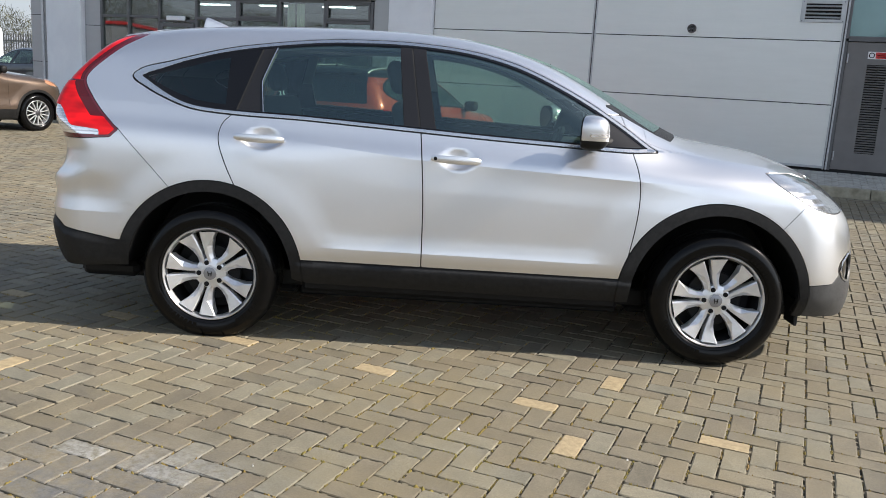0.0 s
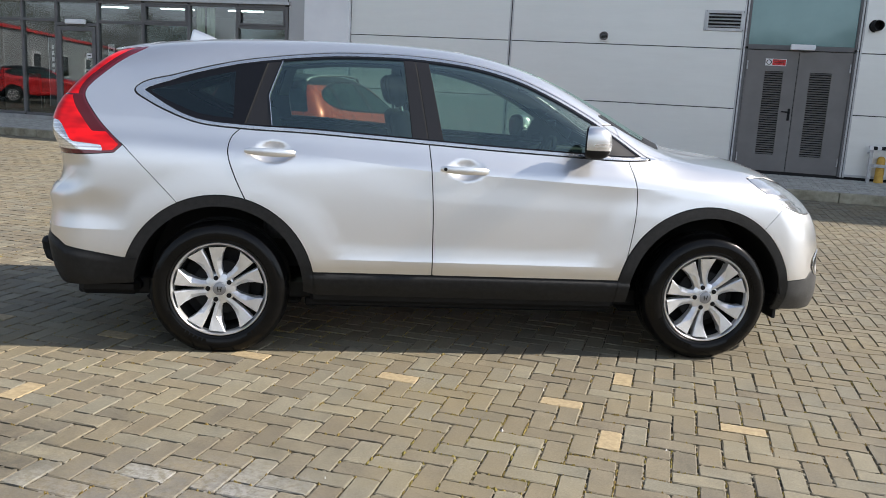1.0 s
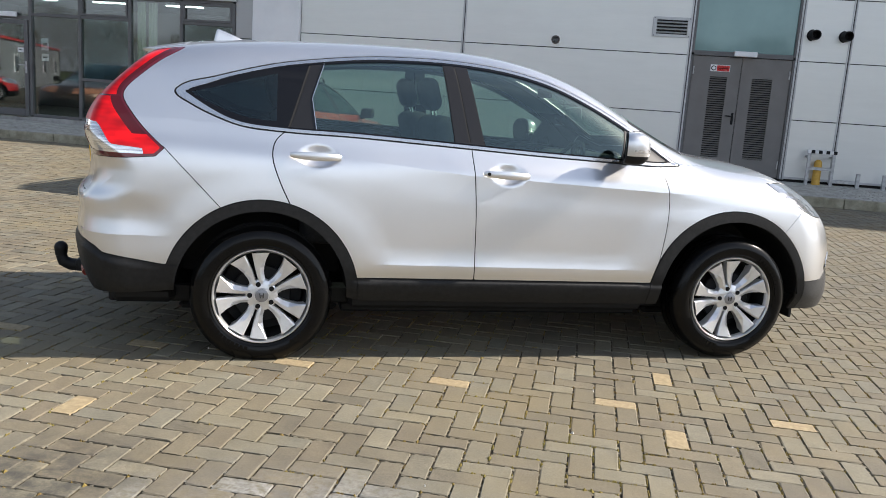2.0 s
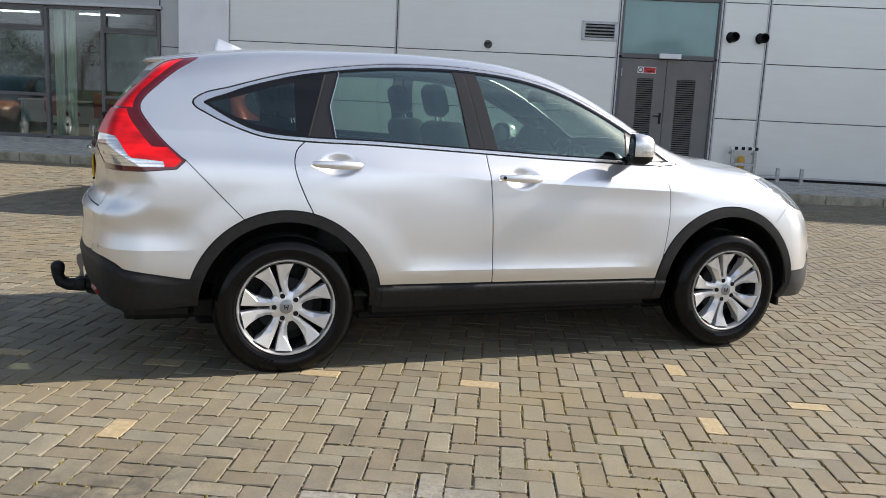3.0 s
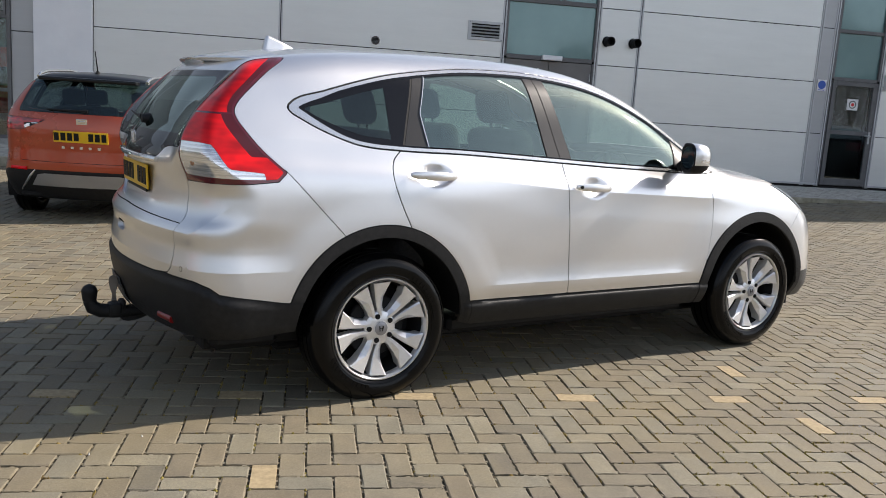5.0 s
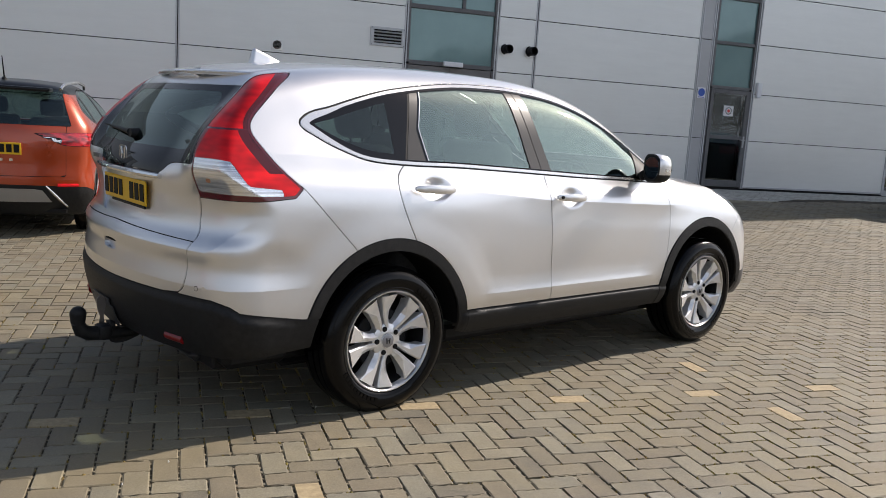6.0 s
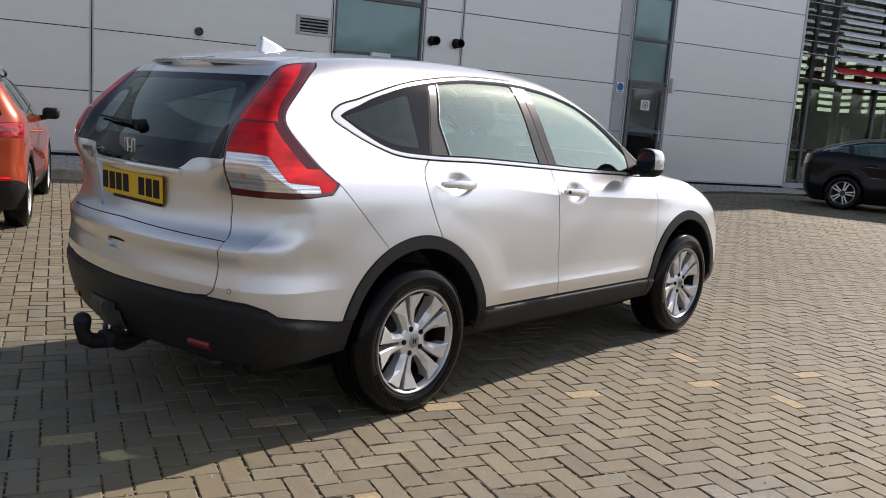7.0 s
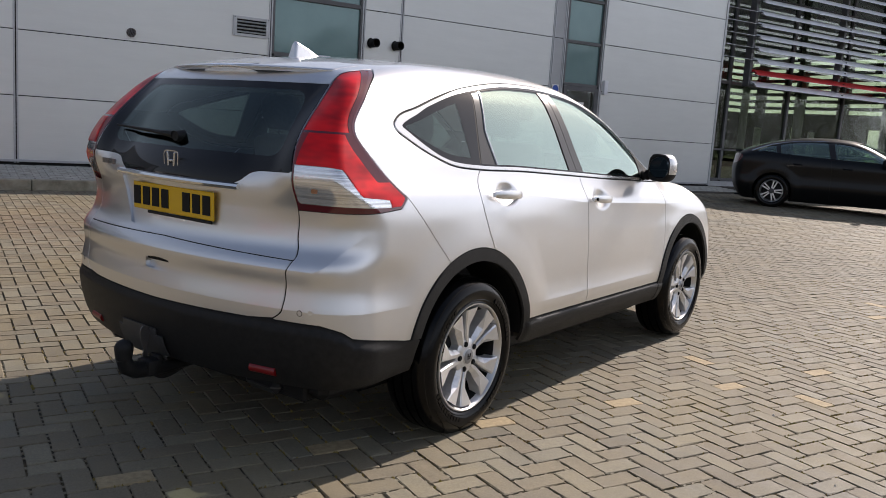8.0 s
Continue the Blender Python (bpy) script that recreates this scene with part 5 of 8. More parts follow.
CRV_LAMP = loop([(-0.335, 1.60, 1), (-0.398, 1.527), (-0.50, 1.458), (-0.585, 1.385), (-0.656, 1.312), (-0.668, 1.268), (-0.630, 1.204), (-0.564, 1.125), (-0.470, 1.040, 1), (-0.510, 1.000, 1), (-0.70, 0.985), (-1.3, 0.975, 1), (-1.3, 1.60, 1)])
CRV_FRONT_DOOR = loop([(2.12, 1.074), (2.145, 0.990), (2.162, 0.878), (2.154, 0.722), (2.118, 0.507), (2.10, 0.434, 1), (1.083, 0.434, 1), (1.081, 0.569), (1.075, 0.781), (1.059, 0.988), (1.045, 1.113, 1), (1.045, 1.25, 1), (2.08, 1.25, 1)])
CRV_REAR_DOOR = loop([(1.045, 1.25, 1), (1.045, 1.113, 1), (1.059, 0.988), (1.075, 0.781), (1.081, 0.569), (1.083, 0.434, 1), (0.40, 0.434, 1), (0.20, 0.65), (0.126, 0.795), (0.069, 0.915), (0.035, 1.022), (0.046, 1.098), (0.095, 1.150, 1), (0.14, 1.25, 1)])
CRV_HEADLAMP = loop([(2.812, 1.006, 1), (2.861, 0.957), (2.984, 0.880), (3.10, 0.832), (3.24, 0.815), (3.50, 0.83, 1), (3.50, 1.0, 1), (3.12, 0.972), (2.98, 1.000)])


def line(zs, xs):
    return lambda z: np.interp(z, zs, xs)


crv_lamp_in = line([0.95, 1.13, 1.21, 1.28, 1.365, 1.454, 1.495, 1.52, 1.54, 1.6], [0.634, 0.628, 0.608, 0.595, 0.580, 0.558, 0.550, 0.566, 0.585, 0.62])
crv_gate_low = line([0.0, 0.5, 0.60, 0.640], [0.567, 0.573, 0.583, 0.615])
crv_gate_edge = line([0.55, 0.60, 0.66, 0.76, 0.815, 0.88, 0.98, 1.13], [0.600, 0.632, 0.640, 0.640, 0.655, 0.634, 0.634, 0.628])
crv_glass_low = line([0.0, 0.34, 0.38, 0.42, 0.46, 0.7], [1.045, 1.053, 1.072, 1.104, 1.113, 1.122])
crv_black_rear = line([-1.2, -0.92, -0.838, -0.784, -0.75, -0.48, -0.2], [0.570, 0.578, 0.576, 0.555, 0.530, 0.486, 0.47])


def tyre(parent, x, y, turn, out, radius=TREAD, width=0.225, rim_r=0.240, words=True):
    """A wheel with its tyre: rim, spokes and nuts. out: -1 faces the car's right."""
    hub = new("wheel")
    hub.parent = parent
    hub.matrix_basis = pose(x, y, HUB * radius / TREAD, 90 if out < 0 else -90, 0, 0) if not turn else pose(x, y, HUB * radius / TREAD) @ pose(0, 0, 0, 0, 0, turn) @ pose(0, 0, 0, 90 if out < 0 else -90)
    w = width / 2
    bm = bmesh.new()
    lathe(bm, [(rim_r - 0.004, -w + 0.02), (rim_r, -w + 0.012), (rim_r + 0.05, -w), (radius - 0.045, -w + 0.003), (radius - 0.012, -w + 0.016), (radius - 0.002, -w + 0.035), (radius, -0.055), (radius - 0.007, -0.054), (radius - 0.007, -0.046), (radius, -0.045),
               (radius, -0.006), (radius - 0.007, -0.005), (radius - 0.007, 0.005), (radius, 0.006), (radius, 0.045), (radius - 0.007, 0.046), (radius - 0.007, 0.054), (radius, 0.055), (radius - 0.002, w - 0.035), (radius - 0.010, w - 0.022), (radius - 0.020, w - 0.010), (radius - 0.023, w - 0.010), (radius - 0.034, w - 0.001), (radius - 0.048, w + 0.005), (radius - 0.062, w + 0.007),
               (rim_r + 0.030, w + 0.004), (rim_r + 0.020, w - 0.001), (rim_r + 0.017, w + 0.001), (rim_r + 0.008, w - 0.003), (rim_r + 0.004, w - 0.010), (rim_r - 0.004, w - 0.012)], 64)
    t = part("tyre", bm, M["rubber"], hub, "black rubber tyre with raised sidewall marks", smooth=True)
    if words:
        bm = bmesh.new()
        box(bm, (radius - 0.086, -0.0085, w - 0.002), (radius - 0.066, 0.0085, w + 0.0085))
        me = bpy.data.meshes.new("sidewall_mark")
        bm.to_mesh(me)
        bm.free()
        me.materials.append(M["rubber"])
        for start, count in ((0.15, 11), (2.2, 7), (3.6, 11), (5.3, 7)):
            for k in range(count):
                mark = new("sidewall_mark", me)
                mark.parent = hub
                mark.matrix_basis = Matrix.Rotation(start + k * 0.085, 4, "Z")
    return hub


def crv_wheel(parent, x, y, turn, out):
    hub = tyre(parent, x, y, turn, out, words=out < 0)
    w = 0.1125
    bm = bmesh.new()
    lathe(bm, [(0.244, w - 0.010), (0.241, w - 0.003), (0.236, w - 0.003), (0.229, w - 0.012), (0.222, w - 0.034)], 64)
    part("rim", bm, M["alloy"], hub, smooth=True)
    bm = bmesh.new()
    lathe(bm, [(0.222, w - 0.034), (0.214, w - 0.06), (0.210, -w + 0.02)], 48)
    part("barrel", bm, M["black"], hub, "dark inner rim", smooth=True)
    bm = bmesh.new()
    lathe(bm, [(0.001, 0.035), (0.14, 0.035), (0.145, 0.03), (0.145, 0.018)], 40)
    part("brake_disc", bm, M["black"], hub, smooth=True)
    bm = bmesh.new()
    lathe(bm, [(0.001, -0.02), (0.2, -0.02)], 32)
    part("wheel_back", bm, M["black"], hub)
    # five pairs of twisted blades, parted by a narrow slot at each nut and a wide window between the pairs
    bm = bmesh.new()
    for k in range(5):
        for s in (-1, 1):
            turn_ = Matrix.Rotation(2 * math.pi * k / 5 + math.pi / 5, 4, "Z")

            def off_axis(along, half, axis):
                """A point half off a line from the hub at the angle axis."""
                return (along * math.cos(axis) + half * math.sin(axis), s * (along * math.sin(axis) - half * math.cos(axis)))
            low = [off_axis(u, -v, 0.0) for u, v in ((0.055, 0.0075), (0.10, 0.0065), (0.15, 0.0095), (0.185, 0.013), (0.222, 0.017))]
            high = [off_axis(u, v, math.pi / 5) for u, v in ((0.070, 0.003), (0.102, 0.024), (0.140, 0.036), (0.180, 0.042), (0.222, 0.038))]
            prof = [w - 0.028, w - 0.024, w - 0.019, w - 0.014, w - 0.008]
            # towards the hub the window side of each blade falls away in a broad facet
            drop, share = (0.012, 0.017, 0.018, 0.004, 0.002), (0.50, 0.52, 0.50, 0.10, 0.08)
            top_l = [bm.verts.new(turn_ @ Vector((*q, h - 0.005))) for q, h in zip(low, prof)]
            lip_l = [bm.verts.new(turn_ @ Vector((l[0] * 0.90 + q[0] * 0.10, l[1] * 0.90 + q[1] * 0.10, h))) for l, q, h in zip(low, high, prof)]
            mid = [bm.verts.new(turn_ @ Vector((l[0] * m_ + q[0] * (1 - m_), l[1] * m_ + q[1] * (1 - m_), h + 0.001))) for l, q, h, m_ in zip(low, high, prof, share)]
            top_h = [bm.verts.new(turn_ @ Vector((*q, h - d_))) for q, h, d_ in zip(high, prof, drop)]
            bot_l = [bm.verts.new(turn_ @ Vector((*q, h - 0.050))) for q, h in zip(low, prof)]
            bot_h = [bm.verts.new(turn_ @ Vector((*q, h - 0.062))) for q, h in zip(high, prof)]
            for i in range(4):
                for p, q in ((top_l, lip_l), (lip_l, mid), (mid, top_h), (top_h, bot_h), (bot_h, bot_l), (bot_l, top_l)):
                    bm.faces.new((p[i], p[i + 1], q[i + 1], q[i]))
    blades = part("spokes", bm, M["alloy_face"], hub, "bright machined alloy spokes")
    bm = bmesh.new()
    lathe(bm, [(0.001, w - 0.020), (0.034, w - 0.021), (0.037, w - 0.026), (0.070, w - 0.030), (0.079, w - 0.036), (0.081, w - 0.05), (0.078, w - 0.08)], 40)
    part("hub", bm, M["alloy_face"], hub, smooth=True)
    bm = bmesh.new()
    lathe(bm, [(0.001, w - 0.0185), (0.030, w - 0.0188), (0.033, w - 0.021)], 28)
    cap = part("centre_cap", bm, M["cap"], hub, "grey centre cap with plain dark bars", smooth=True)
    bm = bmesh.new()
    for m in (pose(-0.008, 0, 0, 0, 0, 6), pose(0.008, 0, 0, 0, 0, -6)):
        box(bm, (-0.002, -0.013, w - 0.019), (0.002, 0.013, w - 0.0165), 0, m)
    box(bm, (-0.007, -0.002, w - 0.019), (0.007, 0.002, w - 0.0165))
    part("badge", bm, M["black"], hub)
    for k in range(5):
        a = 2 * math.pi * k / 5 + math.pi / 5
        bm = bmesh.new()
        p = (0.0585 * math.cos(a), 0.0585 * math.sin(a))
        rod(bm, (*p, w - 0.05), (*p, w - 0.024), 0.0125, sides=12)
        rod(bm, (*p, w - 0.028), (*p, w - 0.020), 0.0085, sides=6)
        part("wheel_nut", bm, M["black"], hub)
    return hub


def silver_car():
    car = thing("family_car", pose(-3.107, 4.249, 0, 0, 0, 22.7), "silver metallic family car with black wheel-arch trim on block paving", "car")
    body = shell(crv, (-1.12, -1.0, 0.16), (3.66, 1.0, 1.74), 0.0145)
    body = creased(body, crv, lambda p: p[:, 2] - crv_crease(p[:, 0]), lambda p: np.minimum(np.minimum(p[:, 0] - 0.37, 2.72 - p[:, 0]), np.abs(p[:, 1]) - 0.6))
    body = creased(body, crv, lambda p: p[:, 2] - 0.506, lambda p: np.minimum(np.minimum(p[:, 0] - 0.50, 2.20 - p[:, 0]), np.abs(p[:, 1]) - 0.6))
    body = creased(body, crv, lambda p: p[:, 2] - crv_shelf(p[:, 0]), lambda p: np.minimum(-0.66 - p[:, 0], np.minimum(p[:, 2] - 0.74, 0.93 - p[:, 2])))
    body = creased(body, crv, lambda p: p[:, 2] - 0.622, lambda p: np.minimum(-0.46 - p[:, 0], np.minimum(p[:, 2] - 0.58, 0.66 - p[:, 2])))
    lines, skin = [], []
    for cx, cz, r in ((0.0, HUB, 0.422), (2.588, HUB + 0.016, 0.438)):
        _, body = cut(body, np.maximum(np.hypot(body[0][:, 0] - cx, body[0][:, 2] - cz) - r, 0.42 - np.abs(body[0][:, 1])))
    _, body = cut(body, body[0][:, 2] - np.interp(body[0][:, 0], [-0.95, -0.55, -0.35, 0.3, 0.5, 2.1, 2.4, 2.8, 3.0, 3.5], [0.315, 0.345, 0.36, 0.36, 0.312, 0.312, 0.33, 0.30, 0.285, 0.27]))

    def take(name, f, mat, parent=car, gap=0.0030, fold=0.014, label="", keep=True, shift=0.0):
        nonlocal body
        got, body, ln = carve(body, f, gap)
        lines.append(ln)
        if keep:
            skin.append(got)
        return panel(name, push(got, shift) if shift else got, mat, parent, label, fold)

    # tail lamps
    for s in (-1, 1):
        def lamp(p, s=s):
            return np.maximum(np.maximum(inside(CRV_LAMP, p[:, 0], p[:, 2]), crv_lamp_in(p[:, 2]) - s * p[:, 1]), 0.3 - s * p[:, 1])
        got, body, ln = carve(body, lamp, 0.002)
        lines.append(ln)
        skin.append(got)
        lamp_ob = new("tail_lamp")
        lamp_ob.parent = car
        tagged(lamp_ob, "tall red tail lamp with a clear reversing lens")
        g0 = got[0]
        edge = np.maximum(np.maximum(inside(CRV_LAMP, g0[:, 0], g0[:, 2]) + 0.012, crv_lamp_in(g0[:, 2]) + 0.008 - s * g0[:, 1]), 1.008 - g0[:, 2])
        inner, border = cut(got, edge)
        top = np.interp(inner[0][:, 0], [-0.82, -0.775, -0.745, -0.715, -0.56], [1.150, 1.143, 1.094, 1.048, 1.034])
        clear, red = cut(inner, np.maximum(inner[0][:, 2] - top, inner[0][:, 0] + 0.565))
        dark, red = cut(red, np.maximum(-0.058 - inside(CRV_LAMP, red[0][:, 0], red[0][:, 2]), np.maximum(1.098 - red[0][:, 2], red[0][:, 2] - 1.270)))
        seam, red = score(red, lambda p: p[:, 2] - 1.270, 0.0045)
        low_red, high_red = cut(red, red[0][:, 2] - 1.270)
        inner_red, low_red = cut(low_red, np.maximum(np.abs(low_red[0][:, 1]) - 0.640, 1.13 - low_red[0][:, 2]))
        outer_red, high_red = cut(high_red, -0.030 - inside(CRV_LAMP, high_red[0][:, 0], high_red[0][:, 2]))
        panel("inner_lens", inner_red, M["lens_mid"], lamp_ob, "dark red inner lens")
        panel("side_lens", push(outer_red, -0.001), M["lens_deep"], lamp_ob, "deep red side lens")
        spot, clear = cut(clear, (np.hypot((np.abs(clear[0][:, 1]) - 0.712) / 0.020, (clear[0][:, 2] - 1.058) / 0.009) - 1) * 0.015)
        panel("lens_seam", push(seam, -0.001), M["lens_dark"], lamp_ob, "dark red lens seam")
        panel("indicator_bulb", push(spot, -0.003), M["lens_amber"], lamp_ob, "amber indicator bulb")
        panel("border", border, M["lens_dark"], lamp_ob, "dark red lens border", 0.02)
        panel("lens", push(low_red, 0.002), M["lens_red"], lamp_ob, "bright red lens", 0.01)
        panel("lens", push(high_red, -0.002), M["lens_red"], lamp_ob, "bright red lens", 0.01)
        panel("side_lens", push(dark, -0.001), M["lens_deep"], lamp_ob, "deep red side lens")
        panel("clear_lens", push(clear, -0.002), M["lens_clear"], lamp_ob, "clear ribbed reversing lens", 0.01)

    # rear screen
    def screen(p):
        y = np.abs(p[:, 1])
        f = np.maximum(crv_glass_low(y) - p[:, 2], p[:, 2] - 1.453)
        return np.maximum(np.maximum(f, y - crv_lamp_in(p[:, 2]) + 0.004), p[:, 0] + 0.35)
    gate = new("tailgate")
    gate.parent = car
    tagged(gate, "silver tailgate with a black glass upper half")
    got, body, ln = carve(body, screen, 0.002)
    lines.append(ln)
    y, z = np.abs(got[0][:, 1]), got[0][:, 2]
    pane, frit = cut(got, smax(smax(1.168 - z, z - 1.425, 0.05), y - crv_lamp_in(z) + 0.075, 0.08))
    skin.append(frit)
    panel("window_surround", frit, M["gloss_black"], gate, "gloss black window surround", 0.008)
    panel("rear_window", push(pane, -0.001), M["glass_dark"], gate, "tinted rear window")

    def gate_panel(p):
        y = np.abs(p[:, 1])
        f = np.maximum(crv_gate_low(y) - p[:, 2], p[:, 2] - 1.2)
        return np.maximum(np.maximum(f, y - crv_gate_edge(p[:, 2])), p[:, 0] + 0.5)
    got, body, ln = carve(body, gate_panel, 0.0034)
    lines.append(ln)
    crease, got = score(got, lambda p: p[:, 2] - 0.817 + 0.022 * np.abs(p[:, 1]), 0.0026)
    lines.append(crease)
    skin.append(got)
    hole = loop([(-0.285, 0.862), (-0.255, 0.836), (0.255, 0.836), (0.285, 0.862), (0.372, 1.020), (0.376, 1.0485, 1), (-0.376, 1.0485, 1), (-0.372, 1.020)])
    sunk, got = cut(got, inside(hole, got[0][:, 1], got[0][:, 2]))
    grip = loop([(-0.078, 0.700), (-0.064, 0.681), (0.064, 0.681), (0.080, 0.704), (0.070, 0.725), (-0.070, 0.725)])
    grip_in, got = cut(got, inside(grip, got[0][:, 1], got[0][:, 2]))
    panel("gate_skin", got, M["silver"], gate, fold=0.024)
    panel("plate_recess", push(sunk, -0.011), M["silver"], gate, "sunk silver plate panel")
    panel("handle_recess", push(grip_in, -0.022), M["silver"], gate, "sunk handle cup")

    # black lower bumper, arches and sills
    take("rear_bumper", lambda p: np.maximum(np.maximum(p[:, 2] - crv_black_rear(p[:, 0]), p[:, 0] + 0.17), 0 * p[:, 0] - 1), M["trim_black"], label="textured black lower rear bumper", shift=0.003)
    for cx, cz, r in ((0.0, HUB, 0.478), (2.580, HUB + 0.016, 0.496)):
        for s in (-1, 1):
            take("arch_trim", lambda p: np.maximum(np.hypot(p[:, 0] - cx, p[:, 2] - cz) - r, 0.5 - s * p[:, 1]), M["trim_black"], label="black plastic wheel-arch trim", shift=0.006)
    for s in (-1, 1):
        take("sill_trim", lambda p: np.maximum(np.maximum(np.maximum(p[:, 2] - 0.432, 0.2 - p[:, 0]), p[:, 0] - 2.4), 0.3 - s * p[:, 1]), M["trim_black"], label="black plastic sill trim", shift=0.004)
    def on_front(y, z):
        xs = np.linspace(3.7, 2.7, 500)
        v = crv(np.stack([xs, np.full(500, y), np.full(500, z)], 1))
        return float(xs[np.argmax(v < 0)])
    for s in (-1, 1):
        take("fog_pocket", lambda p: np.maximum((np.hypot((p[:, 2] - 0.535) / 0.080, (s * p[:, 1] - 0.70) / 0.105) - 1) * 0.08, 3.1 - p[:, 0]), M["gloss_black"], label="black fog-lamp pocket", shift=-0.012)
        bm = bmesh.new()
        pipe(bm, [(on_front(yy, zz) + 0.002, s * yy, zz) for yy, zz in ((0.66, 0.600), (0.72, 0.605), (0.775, 0.575), (0.795, 0.53), (0.775, 0.485), (0.72, 0.465))], 0.006, 8)
        part("fog_trim", bm, M["satin_chrome"], car, "chrome fog-lamp trim", smooth=True)
    take("front_bumper", lambda p: np.maximum(p[:, 2] - np.interp(p[:, 0], [3.0, 3.2, 3.27, 3.4], [0.452, 0.462, 0.535, 0.60]), 2.7 - p[:, 0]), M["trim_grey"], label="dark grey lower front bumper", shift=0.003)

    # side windows
    for s in (-1, 1):
        outer = side_of(CRV_DLO, s)
        glazing = lambda p: outer(p) - 0.004 - 0.008 * bump((p[:, 0] + 0.42) / 0.5)
        got, body, ln = carve(body, glazing, 0.0045)
        lines.append(ln)
        width = lambda p: 0.017 + 0.018 * bump((p[:, 0] + 0.42) / 0.25)
        inner, trim_ = cut(got, glazing(got[0]) + width(got[0]))
        panel("window_trim", push(trim_, 0.002), M["satin_chrome"], car, "satin silver window trim", 0.012)
        skin.append(trim_)
        inner, seal = cut(inner, glazing(inner[0]) + width(inner[0]) + 0.009)
        panel("window_seal", push(seal, -0.001), M["gloss_black"], car, "black rubber window seal", 0.008)
        skin.append(seal)

        def slice_(piece, zs, xs, gap):
            f = lambda p: p[:, 0] - np.interp(p[:, 2], zs, xs)
            return carve(piece, f, gap)
        quarter, rest, ln = slice_(inner, [1.147, 1.498], [0.105, 0.217], 0.006)
        lines.append(ln)
        pillar_c, rest, ln = slice_(rest, [1.155, 1.318, 1.488], [0.246, 0.223, 0.281], 0.0017)
        # satin chrome here stands in for light caught on the rubber channel edge
        panel("window_divider", push(ln, 0.001), M["satin_chrome"], car, "bright strip for the lit channel edge beside the pillar", 0.006)
        skin.append(ln)
        rear, rest, ln = slice_(rest, [1.13, 1.527], [0.959, 0.910], 0.0015)
        lines.append(ln)
        pillar_b, rest, ln = slice_(rest, [1.107, 1.552], [1.045, 0.967], 0.004)
        lines.append(ln)
        pillar_d, rest, ln = slice_(rest, [1.117, 1.515], [1.121, 1.042], 0.0015)
        lines.append(ln)
        front, sail, ln = slice_(rest, [1.081, 1.271], [1.885, 1.945], 0.002)
        lines.append(ln)
        for nm, piece, lab in (("pillar_trim", pillar_c, "satin black pillar trim"), ("pillar_trim", pillar_b, "satin black pillar trim"), ("pillar_trim", pillar_d, "satin black pillar trim"), ("mirror_sail", sail, "black mirror corner trim")):
            panel(nm, push(piece, -0.004), M["pillar"], car, lab, 0.01)
            skin.append(piece)
        q_f = lambda p: np.maximum(glazing(p) + 0.048, p[:, 0] - 0.05)
        clear_q, frit_q = cut(quarter, q_f(quarter[0]))
        panel("quarter_surround", push(frit_q, -0.004), M["gloss_black"], car, "black quarter-window border", 0.008)
        panel("quarter_window", push(clear_q, -0.005), M["glass_dark"], car, "tinted rear quarter window")
        panel("door_window", push(rear, -0.008), M["glass"], car, "lightly tinted rear door window")
        panel("door_window", push(front, -0.008), M["glass"], car, "lightly tinted front door window")

    # doors, front lamps, bonnet and windscreen
    doors = {}
    for s in (-1, 1):
        doors["front", s] = take("front_door", side_of(CRV_FRONT_DOOR, s), M["silver"], label="silver front door")
        doors["rear", s] = take("rear_door", side_of(CRV_REAR_DOOR, s), M["silver"], label="silver rear door")
        take("headlamp", side_of(CRV_HEADLAMP, s, 0.38), M["lens_head"], label="clear headlamp")
        take("bumper_cover", lambda p: np.maximum(np.maximum(p[:, 0] + 0.468 - 0.965 * (1.040 - p[:, 2]), p[:, 2] - 1.05), 0.1 - s * p[:, 1]), M["silver"], label="silver rear bumper cover")
        take("front_cover", lambda p: np.maximum(np.maximum(2.86 + (p[:, 2] - 0.70) * 0.9 - p[:, 0], p[:, 2] - 0.93), -s * p[:, 1]), M["silver"], label="silver front bumper cover")
    take("windscreen", lambda p: np.maximum(np.maximum(np.abs(p[:, 1]) - np.interp(p[:, 2], [1.1, 1.25, 1.4, 1.54, 1.62], [0.62, 0.53, 0.47, 0.41, 0.37]), p[:, 0] - 2.40 + 0.20 * (p[:, 1] / 0.7) ** 2), np.maximum(p[:, 2] - 1.600, 1.1 - p[:, 0])), M["glass"], keep=False, fold=0, label="windscreen")
    take("scuttle", lambda p: np.maximum(np.abs(p[:, 1]) - 0.60, np.maximum(p[:, 0] - 2.475 + 0.17 * (p[:, 1] / 0.7) ** 2, np.maximum(2.0 - p[:, 0], p[:, 2] - 1.30))), M["trim_black"], label="black windscreen scuttle")
    take("bonnet", lambda p: np.maximum(np.abs(p[:, 1]) - np.interp(p[:, 0], [2.3, 2.6, 2.8, 3.0, 3.4], [0.725, 0.705, 0.70, 0.715, 0.70]), np.maximum(2.2 - p[:, 0], 0.86 - p[:, 2])), M["silver"], gap=0.0014, label="silver bonnet")

    def lip(p):
        x, y, z = p[:, 0], np.abs(p[:, 1]), p[:, 2]
        f = z - crv_top(x) + 0.045 * (y / 0.6) ** 2.2 * step((x + 1.2) / 0.6) - 0.003
        f = smax(f, (-0.668 + 0.165 * (y / 0.6) ** 2.6 + 1.3 * np.maximum(1.512 - z, 0) - x) * 0.65, 0.016)
        f = smax(f, 1.472 - 0.16 * (x + 0.6) - 0.020 * step((y - 0.36) / 0.18) - z, 0.012)
